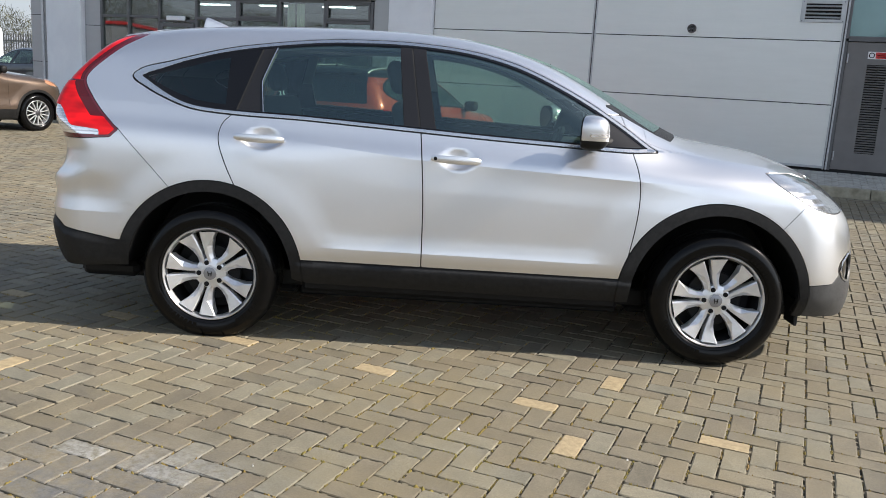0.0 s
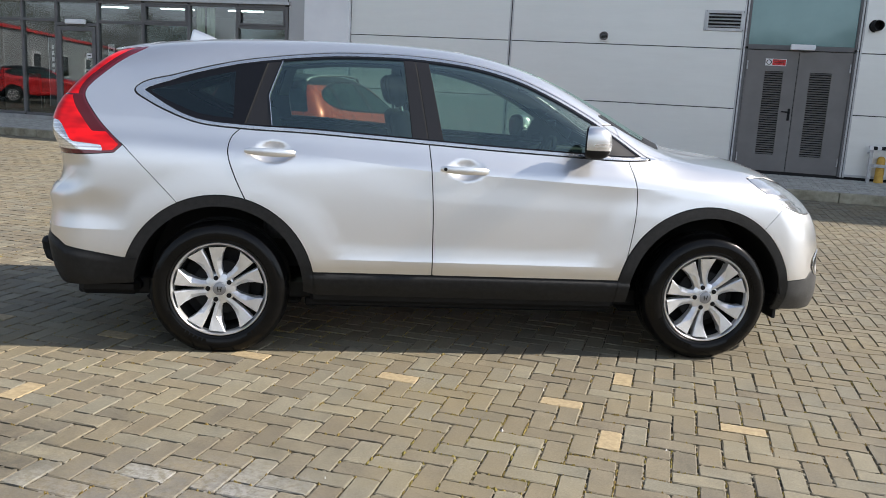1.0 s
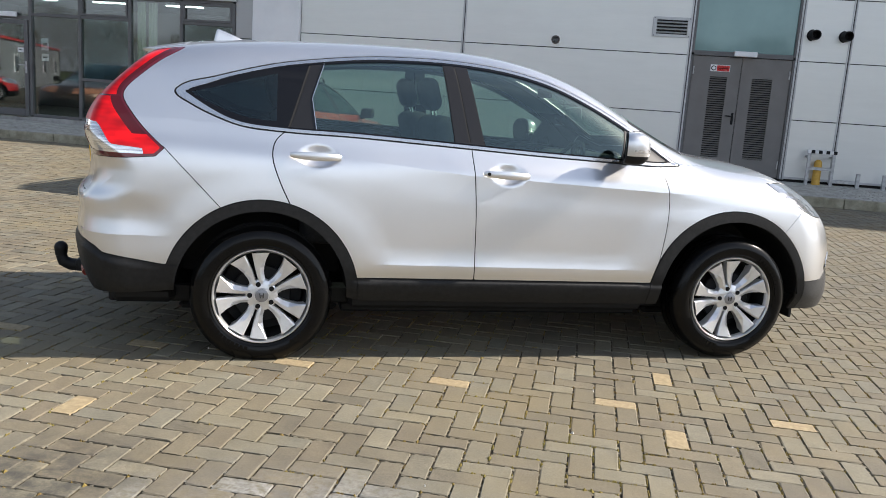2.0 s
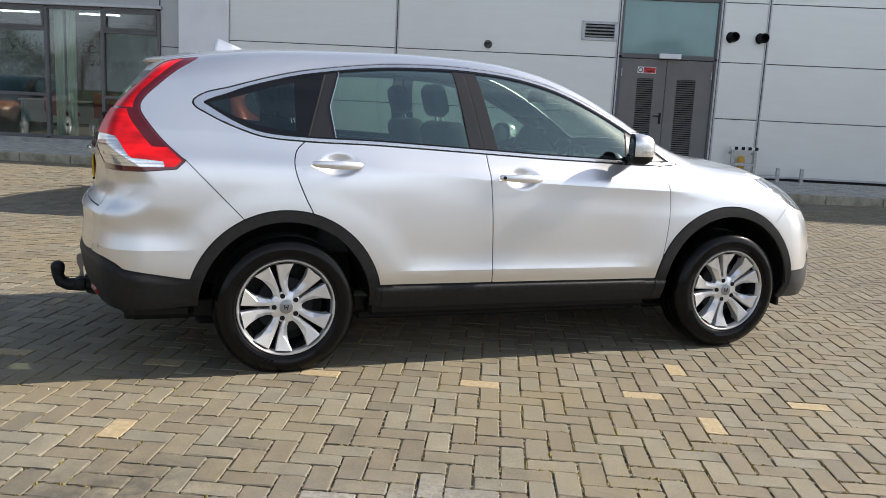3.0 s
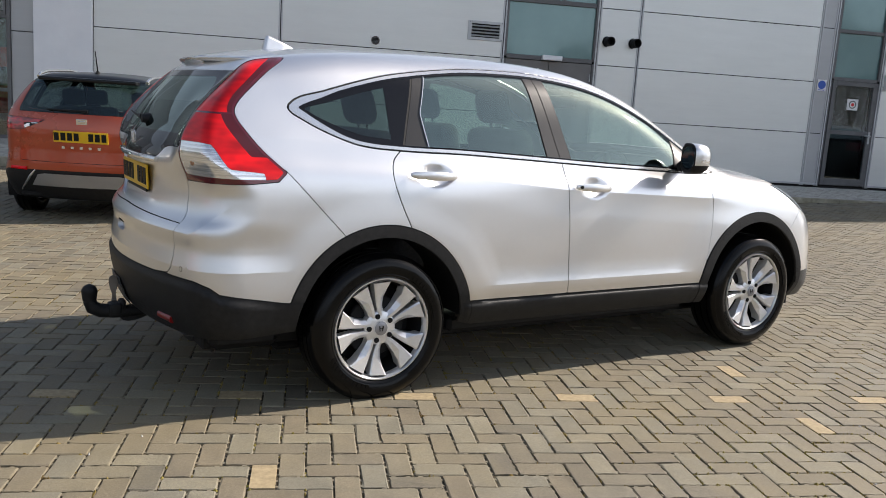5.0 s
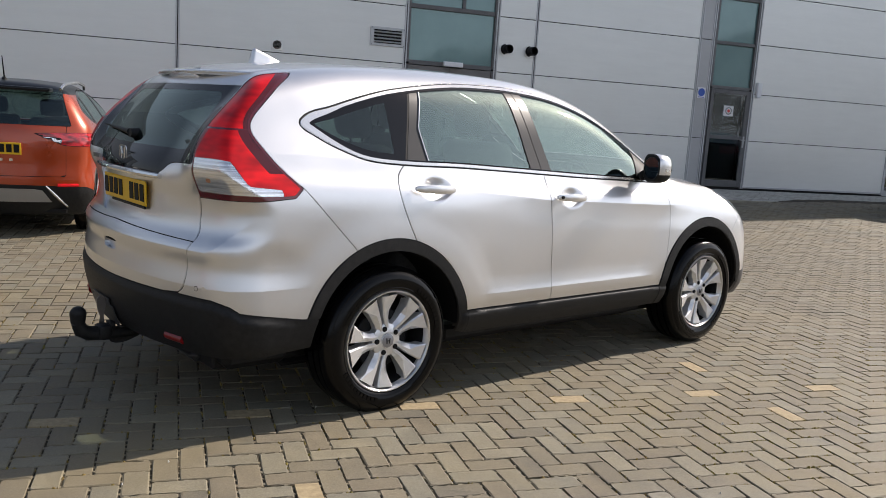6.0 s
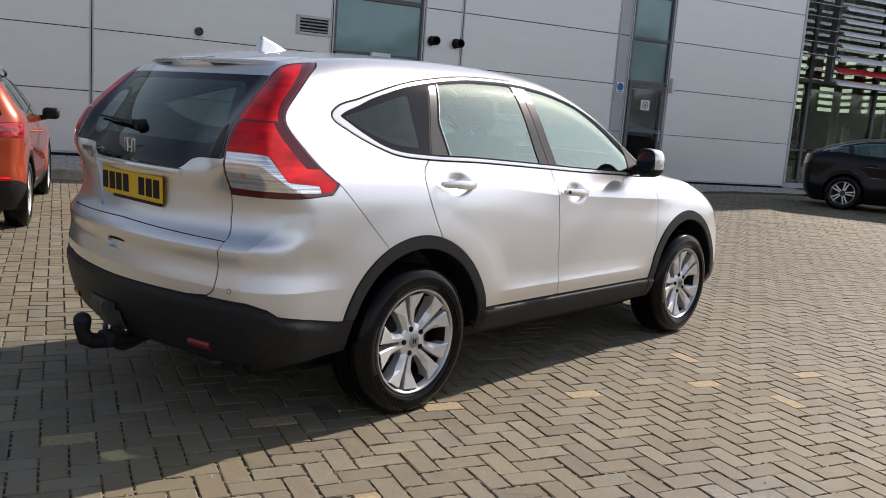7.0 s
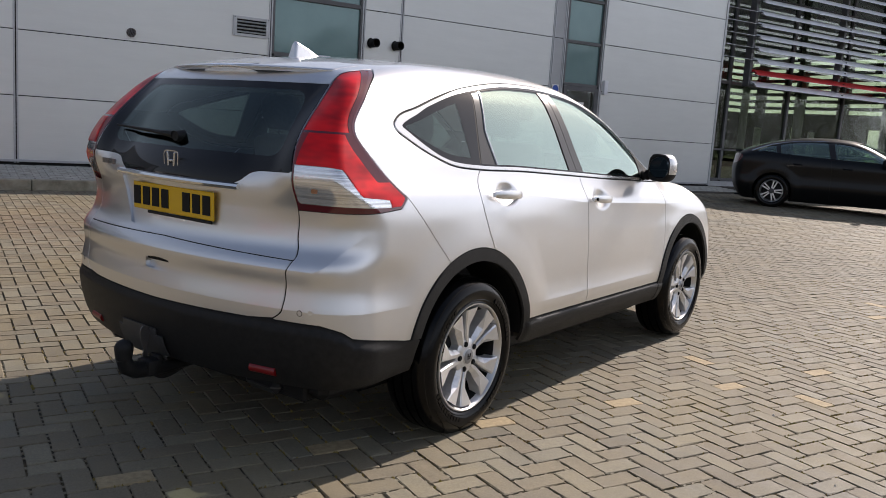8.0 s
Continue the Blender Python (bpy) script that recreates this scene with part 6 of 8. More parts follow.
        f = smax(f, y - np.minimum(crv_lamp_in(z), 0.520) + 0.006, 0.02)
        return np.maximum(f, x + 0.40)
    spoiler = shell(lip, (-0.76, -0.66, 1.40), (-0.37, 0.66, 1.62), 0.009)
    stop, spoiler = cut(spoiler, np.maximum((np.hypot(spoiler[0][:, 1] / 0.17, (spoiler[0][:, 0] + 0.630) / 0.032) - 1) * 0.03, 1.478 - spoiler[0][:, 2]))
    below, spoiler = cut(spoiler, spoiler[0][:, 2] - crv_top(spoiler[0][:, 0]) + 0.045 * (np.abs(spoiler[0][:, 1]) / 0.6) ** 2.2 * step((spoiler[0][:, 0] + 1.2) / 0.6) + 0.019)
    sp = panel("roof_spoiler", spoiler, M["silver"], car, "silver roof spoiler")
    panel("spoiler_underside", below, M["gloss_black"], sp, "black underside of the spoiler")
    panel("brake_light", push(stop, 0.002), M["lens_clear"], sp, "clear high brake light", 0.004)
    skin.append(body)
    panel("body_side", body, M["silver"], car, "silver wings, pillars and rear quarters", 0.014)
    panel("shut_line", push(joined([l for l in lines if len(l[1])]), -0.005), M["gap"], car, "dark gap between the panels")
    inner = push(joined(skin), -0.030)
    upper, lower = cut(inner, 1.30 - inner[0][:, 2])
    panel("headlining", upper, M["lining"], car, "pale grey roof lining")
    panel("cabin_lining", lower, M["black"], car, "dark cabin lining")

    # wheel housings, floor and shade blocks under it
    for cx, cz, r in ((0.0, HUB, 0.424), (2.588, HUB + 0.016, 0.440)):
        for s in (-1, 1):
            bm = bmesh.new()
            n = 28
            ring = [[], []]
            for i in range(n + 1):
                a = math.radians(4 + 172 * i / n)
                for j, y in enumerate((0.885, 0.44)):
                    ring[j].append(bm.verts.new((cx + r * math.cos(a), s * y, cz + r * math.sin(a))))
            for i in range(n):
                bm.faces.new((ring[0][i], ring[0][i + 1], ring[1][i + 1], ring[1][i]))
            bm.faces.new(ring[1])
            part("wheel_housing", bm, M["black"], car, "black wheel housing", smooth=True)
    boxes("floor_pan", M["black"], car, ((-0.76, -0.64, 0.235), (3.15, 0.64, 0.33)), bevel=0.01)
    # four black blocks added below the floor to deepen the shade under the car
    boxes("sill_shade_block", M["black"], car, ((0.45, -0.75, 0.235), (2.13, 0.75, 0.318)), bevel=0.02)
    boxes("mid_shade_block", M["black"], car, ((0.42, -0.62, 0.185), (2.15, 0.62, 0.234)), bevel=0.01)
    boxes("rear_shade_block", M["black"], car, ((-0.42, -0.62, 0.19), (0.40, 0.62, 0.234)), bevel=0.02)
    boxes("front_shade_block", M["black"], car, ((2.20, -0.62, 0.19), (2.98, 0.62, 0.234)), bevel=0.02)
    boxes("rear_valance", M["black"], car, ((-0.74, -0.72, 0.245), (-0.43, 0.72, 0.335)), bevel=0.03)
    boxes("front_valance", M["black"], car, ((3.04, -0.70, 0.29), (3.20, 0.70, 0.32)), bevel=0.01)
    boxes("mud_flap", M["trim_black"], car, ((3.04, -0.815, 0.225), (3.06, -0.68, 0.36)), bevel=0.004)
    for s in (-1, 1):
        boxes("arch_liner", M["black"], car, ((3.045, min(s * 0.80, s * 0.60), 0.285), (3.10, max(s * 0.80, s * 0.60), 0.47)), bevel=0.01)
    for s in (-1, 1):
        crv_wheel(car, 0.0, s * 0.785, 0, s).location.z = 0.330
        crv_wheel(car, AXLE - 0.015, s * 0.785, -1, s).location.z = 0.348

    # door handles
    for (kind, cx, cz) in (("rear", 0.235, 1.041), ("front", 1.222, 0.992)):
        for s in (-1, 1):
            y0 = float(crv_plan(cx) - 0.052)
            bm = bmesh.new()
            n = 14
            rings = []
            for i in range(n + 1):
                u = i / n
                mid_y = y0 + 0.002 + 0.029 * math.sin(math.pi * min(1, 0.04 + u * 1.0)) ** 0.55
                tall = 0.0115 + 0.0085 * math.sin(math.pi * (0.10 + 0.80 * u))
                if i in (0, n):
                    tall *= 0.65
                deep = 0.0075
                # a flat-faced bar: rounded box section, its face leaning a little upwards
                section = [(0.55, -1.0), (1.0, -0.62), (0.86, 0.55), (0.30, 1.0), (-0.55, 1.0), (-1.0, 0.6), (-1.0, -0.6), (-0.55, -1.0)]
                rings.append([bm.verts.new((cx - 0.118 + 0.250 * u, s * (mid_y + deep * a), cz - 0.006 * u + tall * b)) for a, b in section])
            for r0, r1 in zip(rings, rings[1:]):
                for k in range(8):
                    bm.faces.new((r0[k], r0[(k + 1) % 8], r1[(k + 1) % 8], r1[k]))
            bm.faces.new(rings[0])
            bm.faces.new(rings[-1])
            bmesh.ops.recalc_face_normals(bm, faces=bm.faces)
            part("door_handle", bm, M["silver"], doors[kind, s], "silver pull handle", smooth=True)
            if kind == "front" and s < 0:
                bm = bmesh.new()
                rod(bm, (cx - 0.095, -y0 - 0.020, cz), (cx - 0.095, -y0 - 0.032, cz), 0.009, sides=14)
                part("lock", bm, M["black"], doors[kind, s], "key lock")

    # mirrors
    for s in (-1, 1):
        mir = new("door_mirror")
        mir.parent = car
        tagged(mir, "silver and black door mirror with a side repeater")
        def back(p, s=s):
            return 1.842 - 0.42 * (s * p[:, 1] - 0.93)

        def form(p, s=s):
            q = (p - np.array([1.882, s * 0.930, 1.165])) / np.array([0.084, 0.086, 0.085])
            e = (np.abs(q[:, 0]) ** 2.4 + np.abs(q[:, 1]) ** 3.2 + np.abs(q[:, 2]) ** 3.0) ** 0.36 - 1
            return np.maximum(e * 0.08, 0.91 * (back(p) - p[:, 0]))
        house = shell(form, (1.77, s * 0.945 - 0.15, 1.05), (2.01, s * 0.945 + 0.15, 1.28), 0.012)
        face, house = cut(house, house[0][:, 0] - back(house[0]) - 0.004)
        edge_, house = cut(house, house[0][:, 0] - back(house[0]) - 0.012)
        low, top = cut(house, house[0][:, 2] - 1.130)
        band, top = cut(top, np.maximum(np.abs(top[0][:, 2] - 1.156 - 0.02 * (top[0][:, 0] - 1.9)) - 0.009, 1.86 - top[0][:, 0]))
        panel("housing", top, M["silver"], mir, fold=0.006)
        panel("housing_base", low, M["black"], mir, "black mirror base", 0.006)
        panel("side_repeater", push(band, 0.002), M["lens_clear"], mir, "clear side repeater", 0.004)
        panel("rim", edge_, M["black"], mir, "black mirror rim")
        glass_, face = cut(face, (np.hypot((np.abs(face[0][:, 1]) - 0.930) / 0.076, (face[0][:, 2] - 1.166) / 0.064) - 1) * 0.06)
        panel("rim", face, M["black"], mir, "black mirror rim")
        panel("mirror_glass", push(glass_, -0.002), M["mirror"], mir, "mirror glass")
        bm = bmesh.new()
        pipe(bm, [(1.905, s * 0.84, 1.115), (1.95, s * 0.79, 1.108), (2.01, s * 0.74, 1.11)], [0.032, 0.028, 0.035], 12)
        part("arm", bm, M["black"], mir, smooth=True)

    # rear details: plate, chrome strip, badge, handle recess, wiper, fin, reflectors, tow bar
    def on_rear(y, z):
        xs = np.linspace(-1.2, -0.3, 400)
        v = crv(np.stack([xs, np.full(400, y), np.full(400, z)], 1))
        return float(xs[np.argmax(v < 0)])
    tilt = math.degrees(math.atan2(on_rear(0, 1.01) - on_rear(0, 0.90), 0.11))
    at = lambda y, z, d=0.0: pose(on_rear(y, z) - d, y, z, 0, 0, 0) @ pose(0, 0, 0, 0, tilt, 0)
    plate = new("number_plate")
    plate.parent = car
    plate.matrix_basis = at(0, 0.955, -0.007)
    tagged(plate, "yellow number plate with plain dark bars")
    bm = bmesh.new()
    box(bm, (-0.004, -0.26, -0.056), (0.004, 0.26, 0.056), 0.003)
    ob = part("backing", bm, M["plate"], plate)
    for k in range(8):
        if k != 4:
            y = 0.222 - k * 0.0625 + (0.008 if k < 4 else -0.004)
            boxes("bar", M["black"], plate, ((-0.0065, y - 0.023, -0.036), (-0.0030, y + 0.023, 0.040)))
    bm = bmesh.new()
    box(bm, (-0.007, -0.25, -0.068), (0.002, 0.16, -0.056), 0.002)
    part("holder", bm, M["trim_black"], plate)
    bm = bmesh.new()
    pipe(bm, [(on_rear(y, 1.046) - 0.010, y, 1.046) for y in np.linspace(-0.385, 0.385, 15)], 0.0125, 8)
    part("chrome_strip", bm, M["chrome"], gate, "chrome strip over the plate", smooth=True)
    bm = bmesh.new()
    m = at(0.0, 1.115, 0.008)
    n = 40
    ring = [[], []]
    for i in range(n):
        a = 2 * math.pi * i / n
        ca, sa = math.cos(a), math.sin(a)
        u = np.sign(ca) * abs(ca) ** 0.5 * (0.046 + 0.006 * sa)
        v = np.sign(sa) * abs(sa) ** 0.5 * 0.041
        ring[0].append(bm.verts.new(m @ Vector((0, u, v))))
        ring[1].append(bm.verts.new(m @ Vector((0, u * 0.90, v * 0.89))))
    for i in range(n):
        bm.faces.new((ring[0][i], ring[0][(i + 1) % n], ring[1][(i + 1) % n], ring[1][i]))
    for sgn in (-1, 1):
        box(bm, (-0.005, sgn * 0.019 - 0.0048, -0.036), (0.004, sgn * 0.019 + 0.0048, 0.036), 0.002, m @ pose(0, 0, 0, -sgn * 6))
    box(bm, (-0.005, -0.018, -0.005), (0.004, 0.018, 0.004), 0.002, m)
    bmesh.ops.solidify(bm, geom=bm.faces, thickness=0.003)
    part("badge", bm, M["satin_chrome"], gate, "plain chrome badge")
    bm = bmesh.new()
    for k, wdt in enumerate((0.024, 0.024, 0.010, 0.026)):
        m2 = at(0.545 - k * 0.028, 1.075, 0.004)
        box(bm, (-0.003, -wdt / 2, -0.011), (0.003, wdt / 2, 0.011), 0.001, m2)
    part("model_mark", bm, M["nut"], gate, "plain chrome marks")
    bm = bmesh.new()
    m = at(0.0, 0.721, -0.008)
    box(bm, (-0.006, -0.068, -0.004), (0.020, 0.068, 0.004), 0.002, m)
    part("gate_handle", bm, M["black"], gate, "black handle pad")
    bm = bmesh.new()
    pts = [(on_rear(y, 1.215 + 0.012 * (y / 0.5)) - 0.022, y + 0.06, 1.215 + 0.020 * (y / 0.5)) for y in np.linspace(0.0, 0.46, 9)]
    pipe(bm, pts, [0.017, 0.012, 0.009, 0.008, 0.007, 0.007, 0.006, 0.005, 0.004], 8)
    rod(bm, (on_rear(0.04, 1.21) + 0.01, 0.04, 1.21), (on_rear(0.04, 1.21) - 0.03, 0.04, 1.21), 0.026, 0.020, 16)
    part("rear_wiper", bm, M["trim_black"], gate, "black rear wiper", smooth=True)

    def fin(p):
        q = p - np.array([-0.235, 0.0, 1.585])
        h = 0.076 * np.clip((0.145 - q[:, 0]) / 0.19, 0, 1) ** 0.85
        wide = 0.027 * (1 - 0.60 * np.clip(q[:, 2] / 0.09, 0, 1)) * np.clip((0.155 - q[:, 0]) / 0.12, 0.05, 1) ** 0.6
        return smax(smax(np.abs(q[:, 1]) - wide, q[:, 2] - h, 0.020), np.maximum(-0.062 + 0.22 * q[:, 2] - q[:, 0], -0.01 - q[:, 2]), 0.016)
    panel("aerial_fin", shell(fin, (-0.33, -0.05, 1.56), (-0.06, 0.05, 1.72), 0.005), M["silver"], car, "silver shark-fin aerial")
    for s in (-1, 1):
        bm = bmesh.new()
        pts = [(on_rear(s * y, 0.385) + 0.006, s * y, 0.378 - 0.02 * (y - 0.43)) for y in np.linspace(0.49, 0.60, 7)]
        pipe(bm, pts, 0.019, 10)
        part("reflector", bm, M["lens_mid"], car, "red rear reflector", smooth=True)
        # round parking sensor in the bumper cover
        q = np.array([[-0.870, s * 0.705, 0.616]])
        for _ in range(4):
            g = gradient(crv, q)
            q = q - (crv(q) / (g * g).sum(1))[:, None] * g
        n = Vector(g[0] / np.linalg.norm(g[0]))
        face = Matrix.Translation(Vector(q[0])) @ n.to_track_quat("Z", "Y").to_matrix().to_4x4()
        bm = bmesh.new()
        lathe(bm, [(0.001, 0.0012), (0.0085, 0.0010), (0.0090, -0.004)], 16, face)
        sensor = part("parking_sensor", bm, M["silver"], car, "small round silver parking sensor", smooth=True)
        bm = bmesh.new()
        lathe(bm, [(0.0090, 0.0004), (0.0112, 0.0004), (0.0116, -0.003)], 16, face)
        part("sensor_ring", bm, M["gap"], sensor, "dark gap round the sensor", smooth=True)
    bm = bmesh.new()
    xs_ = on_rear(-0.745, 0.622)
    rod(bm, (xs_ + 0.012, -0.737, 0.622), (xs_ - 0.0015, -0.7455, 0.622), 0.009, sides=16)
    part("parking_sensor", bm, M["silver"], car, "round parking sensor")
    bm = bmesh.new()
    pipe(bm, [(-0.78, 0, 0.275), (-0.92, 0, 0.268), (-1.00, 0, 0.275), (-1.07, 0, 0.282), (-1.105, 0, 0.30), (-1.118, 0, 0.335), (-1.118, 0, 0.36)], [0.024, 0.026, 0.034, 0.034, 0.034, 0.030, 0.026], 14)
    box(bm, (-1.035, -0.045, 0.250), (-0.975, 0.045, 0.318), 0.014, None, 2)
    box(bm, (-0.985, -0.028, 0.262), (-0.955, 0.034, 0.332), 0.010, None, 2)
    tow = part("tow_bar", bm, M["trim_black"], car, "black swan-neck tow bar", smooth=True)
    bm = bmesh.new()
    rod(bm, (-1.118, 0, 0.335), (-1.118, 0, 0.372), 0.031, 0.036, 18)
    bmesh.ops.create_uvsphere(bm, u_segments=18, v_segments=10, radius=0.037, matrix=Matrix.Translation((-1.118, 0, 0.378)))
    part("ball_cover", bm, M["trim_black"], tow, "black tow-ball cover", smooth=True)
    bm = bmesh.new()
    prism(bm, loop([(-1.012, 0.31), (-0.992, 0.31), (-0.993, 0.36), (-0.984, 0.40), (-0.990, 0.436), (-1.008, 0.446), (-1.024, 0.432), (-1.022, 0.39), (-1.010, 0.35)], 4), 0.030, 0.036)
    part("socket_plate", bm, M["nut"], tow, "dull steel socket plate")
    bm = bmesh.new()
    prism(bm, loop([(-0.985, 0.295, 1), (-0.80, 0.320, 1), (-0.80, 0.275), (-0.86, 0.240), (-0.93, 0.222), (-0.978, 0.238)], 5), -0.008, 0.008)
    part("flange", bm, M["trim_black"], tow, "black curved steel flange")
    # rounded grey insert low in the bumper where the tow bar comes out
    bm = bmesh.new()
    us, vs = np.linspace(-0.05, 0.27, 9), np.linspace(0.30, 0.44, 6)
    grid_ = [[bm.verts.new((on_rear(u, v) - 0.006 - 0.006 * (1 - ((v - 0.37) / 0.08) ** 2), u, v)) for v in vs] for u in us]
    for i in range(len(us) - 1):
        for j in range(len(vs) - 1):
            if (i, j) not in ((0, 0), (0, 4), (7, 0), (7, 4)):
                bm.faces.new((grid_[i][j], grid_[i + 1][j], grid_[i + 1][j + 1], grid_[i][j + 1]))
    bmesh.ops.delete(bm, geom=[v for v in bm.verts if not v.link_faces], context="VERTS")
    bmesh.ops.solidify(bm, geom=bm.faces, thickness=0.006)
    part("bumper_insert", bm, M["trim_grey"], car, "dark grey removable bumper insert", smooth=True)
    boxes("exhaust_box", M["alloy_dark"], car, ((-0.80, -0.52, 0.235), (-0.62, -0.32, 0.30)), bevel=0.03, label="dull metal exhaust box")

    # cabin
    def seat(x, y, w, back, bench=False):
        st = new("seat")
        st.parent = car
        tagged(st, "dark grey cloth seat with head restraint")
        bm = bmesh.new()
        box(bm, (x - 0.26, y - w / 2, 0.55), (x + 0.26, y + w / 2, 0.78), 0.06, None, 3)
        part("cushion", bm, M["cloth"], st, smooth=True)
        bm = bmesh.new()
        m = pose(x - 0.22, y, 0.72, 0, -16, 0)
        box(bm, (-0.07, -w / 2, 0.0), (0.07, w / 2, back), 0.055, m, 3)
        part("backrest", bm, M["cloth"], st, smooth=True)
        for k in ((-0.42, 0.42) if bench else (0,)):
            bm = bmesh.new()
            box(bm, (-0.05, k - 0.13, back + 0.03), (0.045, k + 0.13, back + 0.215), 0.05, m, 3)
            h = part("head_restraint", bm, M["cloth"], st, smooth=True)
            bm = bmesh.new()
            for q in (-0.05, 0.05):
                rod(bm, m @ Vector((0, k + q, back - 0.03)), m @ Vector((0, k + q, back + 0.06)), 0.007, sides=8)
            part("post", bm, M["chrome"], st)
    seat(1.30, -0.37, 0.50, 0.56)
    seat(1.30, 0.37, 0.50, 0.56)
    seat(0.45, 0.0, 1.30, 0.52, True)
    bm = bmesh.new()
    box(bm, (1.85, -0.70, 0.70), (2.35, 0.70, 1.06), 0.10, None, 3)
    box(bm, (1.80, -0.56, 0.98), (2.00, -0.20, 1.10), 0.04, None, 2)
    part("dashboard", bm, M["cloth"], car, "dark grey dashboard", smooth=True)
    m = pose(1.72, -0.37, 0.99, 0, -62, 0)
    bm = bmesh.new()
    ringpts = [m @ Vector((0.185 * math.cos(2 * math.pi * k / 32), 0.185 * math.sin(2 * math.pi * k / 32), 0)) for k in range(33)]
    pipe(bm, ringpts, 0.015, 8)
    for a in (0.2, 2.9, 4.71):
        pipe(bm, [m @ Vector((0, 0, -0.02)), m @ Vector((0.18 * math.cos(a), 0.18 * math.sin(a), 0))], 0.018, 6)
    bmesh.ops.create_uvsphere(bm, u_segments=12, v_segments=8, radius=0.06, matrix=m)
    part("steering_wheel", bm, M["black"], car, "black steering wheel", smooth=True)
    bm = bmesh.new()
    box(bm, (1.68, -0.11, 1.40), (1.71, 0.11, 1.47), 0.012, None, 2)
    rod(bm, (1.70, 0, 1.45), (1.76, 0, 1.50), 0.012, sides=8)
    part("rear_view_mirror", bm, M["black"], car, "black rear-view mirror")
    boxes("parcel_shelf", M["black"], car, ((-0.70, -0.60, 1.00), (0.15, 0.60, 1.02)), bevel=0.004)
    return car


silver_car()


# ---- the other cars, each a form of its own ----
def car_form(d):
    top, rear, nose, plan, belt = (spline(*d[k]) for k in ("top", "rear", "nose", "plan", "belt"))
    section = spline([0.15, 0.30, 0.45, 0.55, 0.70, 0.85, 0.95, 1.05], [-0.12, -0.05, -0.010, -0.018, -0.020, -0.012, -0.030, -0.075])
    edge = section(0.98)
    lean = d.get("lean", 0.48)

    def f(p):
        x, y, z = p[:, 0], np.abs(p[:, 1]), p[:, 2]
        b = belt(x)
        zz = z - (b - 0.98) * step((z - 0.6) / 0.4)
        low = plan(x) + section(np.minimum(zz, 1.05))
        high = plan(x) + edge - lean * np.maximum(z - b, 0) - 0.25 * np.maximum(z - b, 0) ** 2
        side = np.where(z > b, high, low)
        for cx in (0.0, d["base"]):
            side = side + 0.018 * bump((np.hypot(x - cx, z - d["hub"]) - d["arch"]) / 0.15) * step((1.0 - z) / 0.3)
        fr = (rear(z) + d.get("bow", 0.14) * (y / 0.75) ** 2.2 - x) * (1 - 0.25 * step((z - 0.95) / 0.3))
        ff = x - nose(z) + 0.34 * (y / 0.8) ** 2.3
        ft = z - top(x + 0.12 * (y / 0.7) ** 2 * bump((x - d["screen"]) / 0.8)) + 0.045 * (y / 0.6) ** 2.2
        g = smax(y - side, ft, 0.12)
        g = smax(smax(g, fr, 0.10), ff, 0.13)
        return smax(g, d["sill"] - z, 0.03)
    return f


def five_spoke(parent, x, y, out, d, turn=0):
    """A plain road wheel with split spokes."""
    hub = tyre(parent, x, y, turn, out, d["tyre"], 0.21, d["tyre"] * 0.66, False)
    hub.location.z = d["tyre"] - 0.012
    r, w = d["tyre"] * 0.66, 0.105
    bm = bmesh.new()
    lathe(bm, [(r + 0.004, w - 0.010), (r - 0.004, w - 0.004), (r - 0.016, w - 0.02), (r - 0.024, w - 0.09), (r - 0.026, -w + 0.02)], 40)
    part("rim", bm, M["alloy"], hub, smooth=True)
    bm = bmesh.new()
    lathe(bm, [(0.001, 0.01), (r - 0.03, 0.01)], 28)
    part("wheel_back", bm, M["black"], hub)
    bm = bmesh.new()
    n, bar = d.get("spokes", 5), d.get("bar", 0.013)
    for k in range(n):
        for s in (-1, 1):
            m = Matrix.Rotation(2 * math.pi * k / n, 4, "Z") @ pose(0, 0, 0, 0, 0, s * d.get("split", 9))
            box(bm, (0.03, -bar + s * 0.006, w - 0.045), (r - 0.010, bar + s * 0.006, w - 0.014), 0.003, m)
    part("spokes", bm, M["alloy_face"], hub, "bright alloy spokes")
    bm = bmesh.new()
    lathe(bm, [(0.001, w - 0.008), (0.04, w - 0.010), (0.06, w - 0.018), (0.06, w - 0.05)], 24)
    part("hub", bm, M["alloy_dark"], hub, smooth=True)


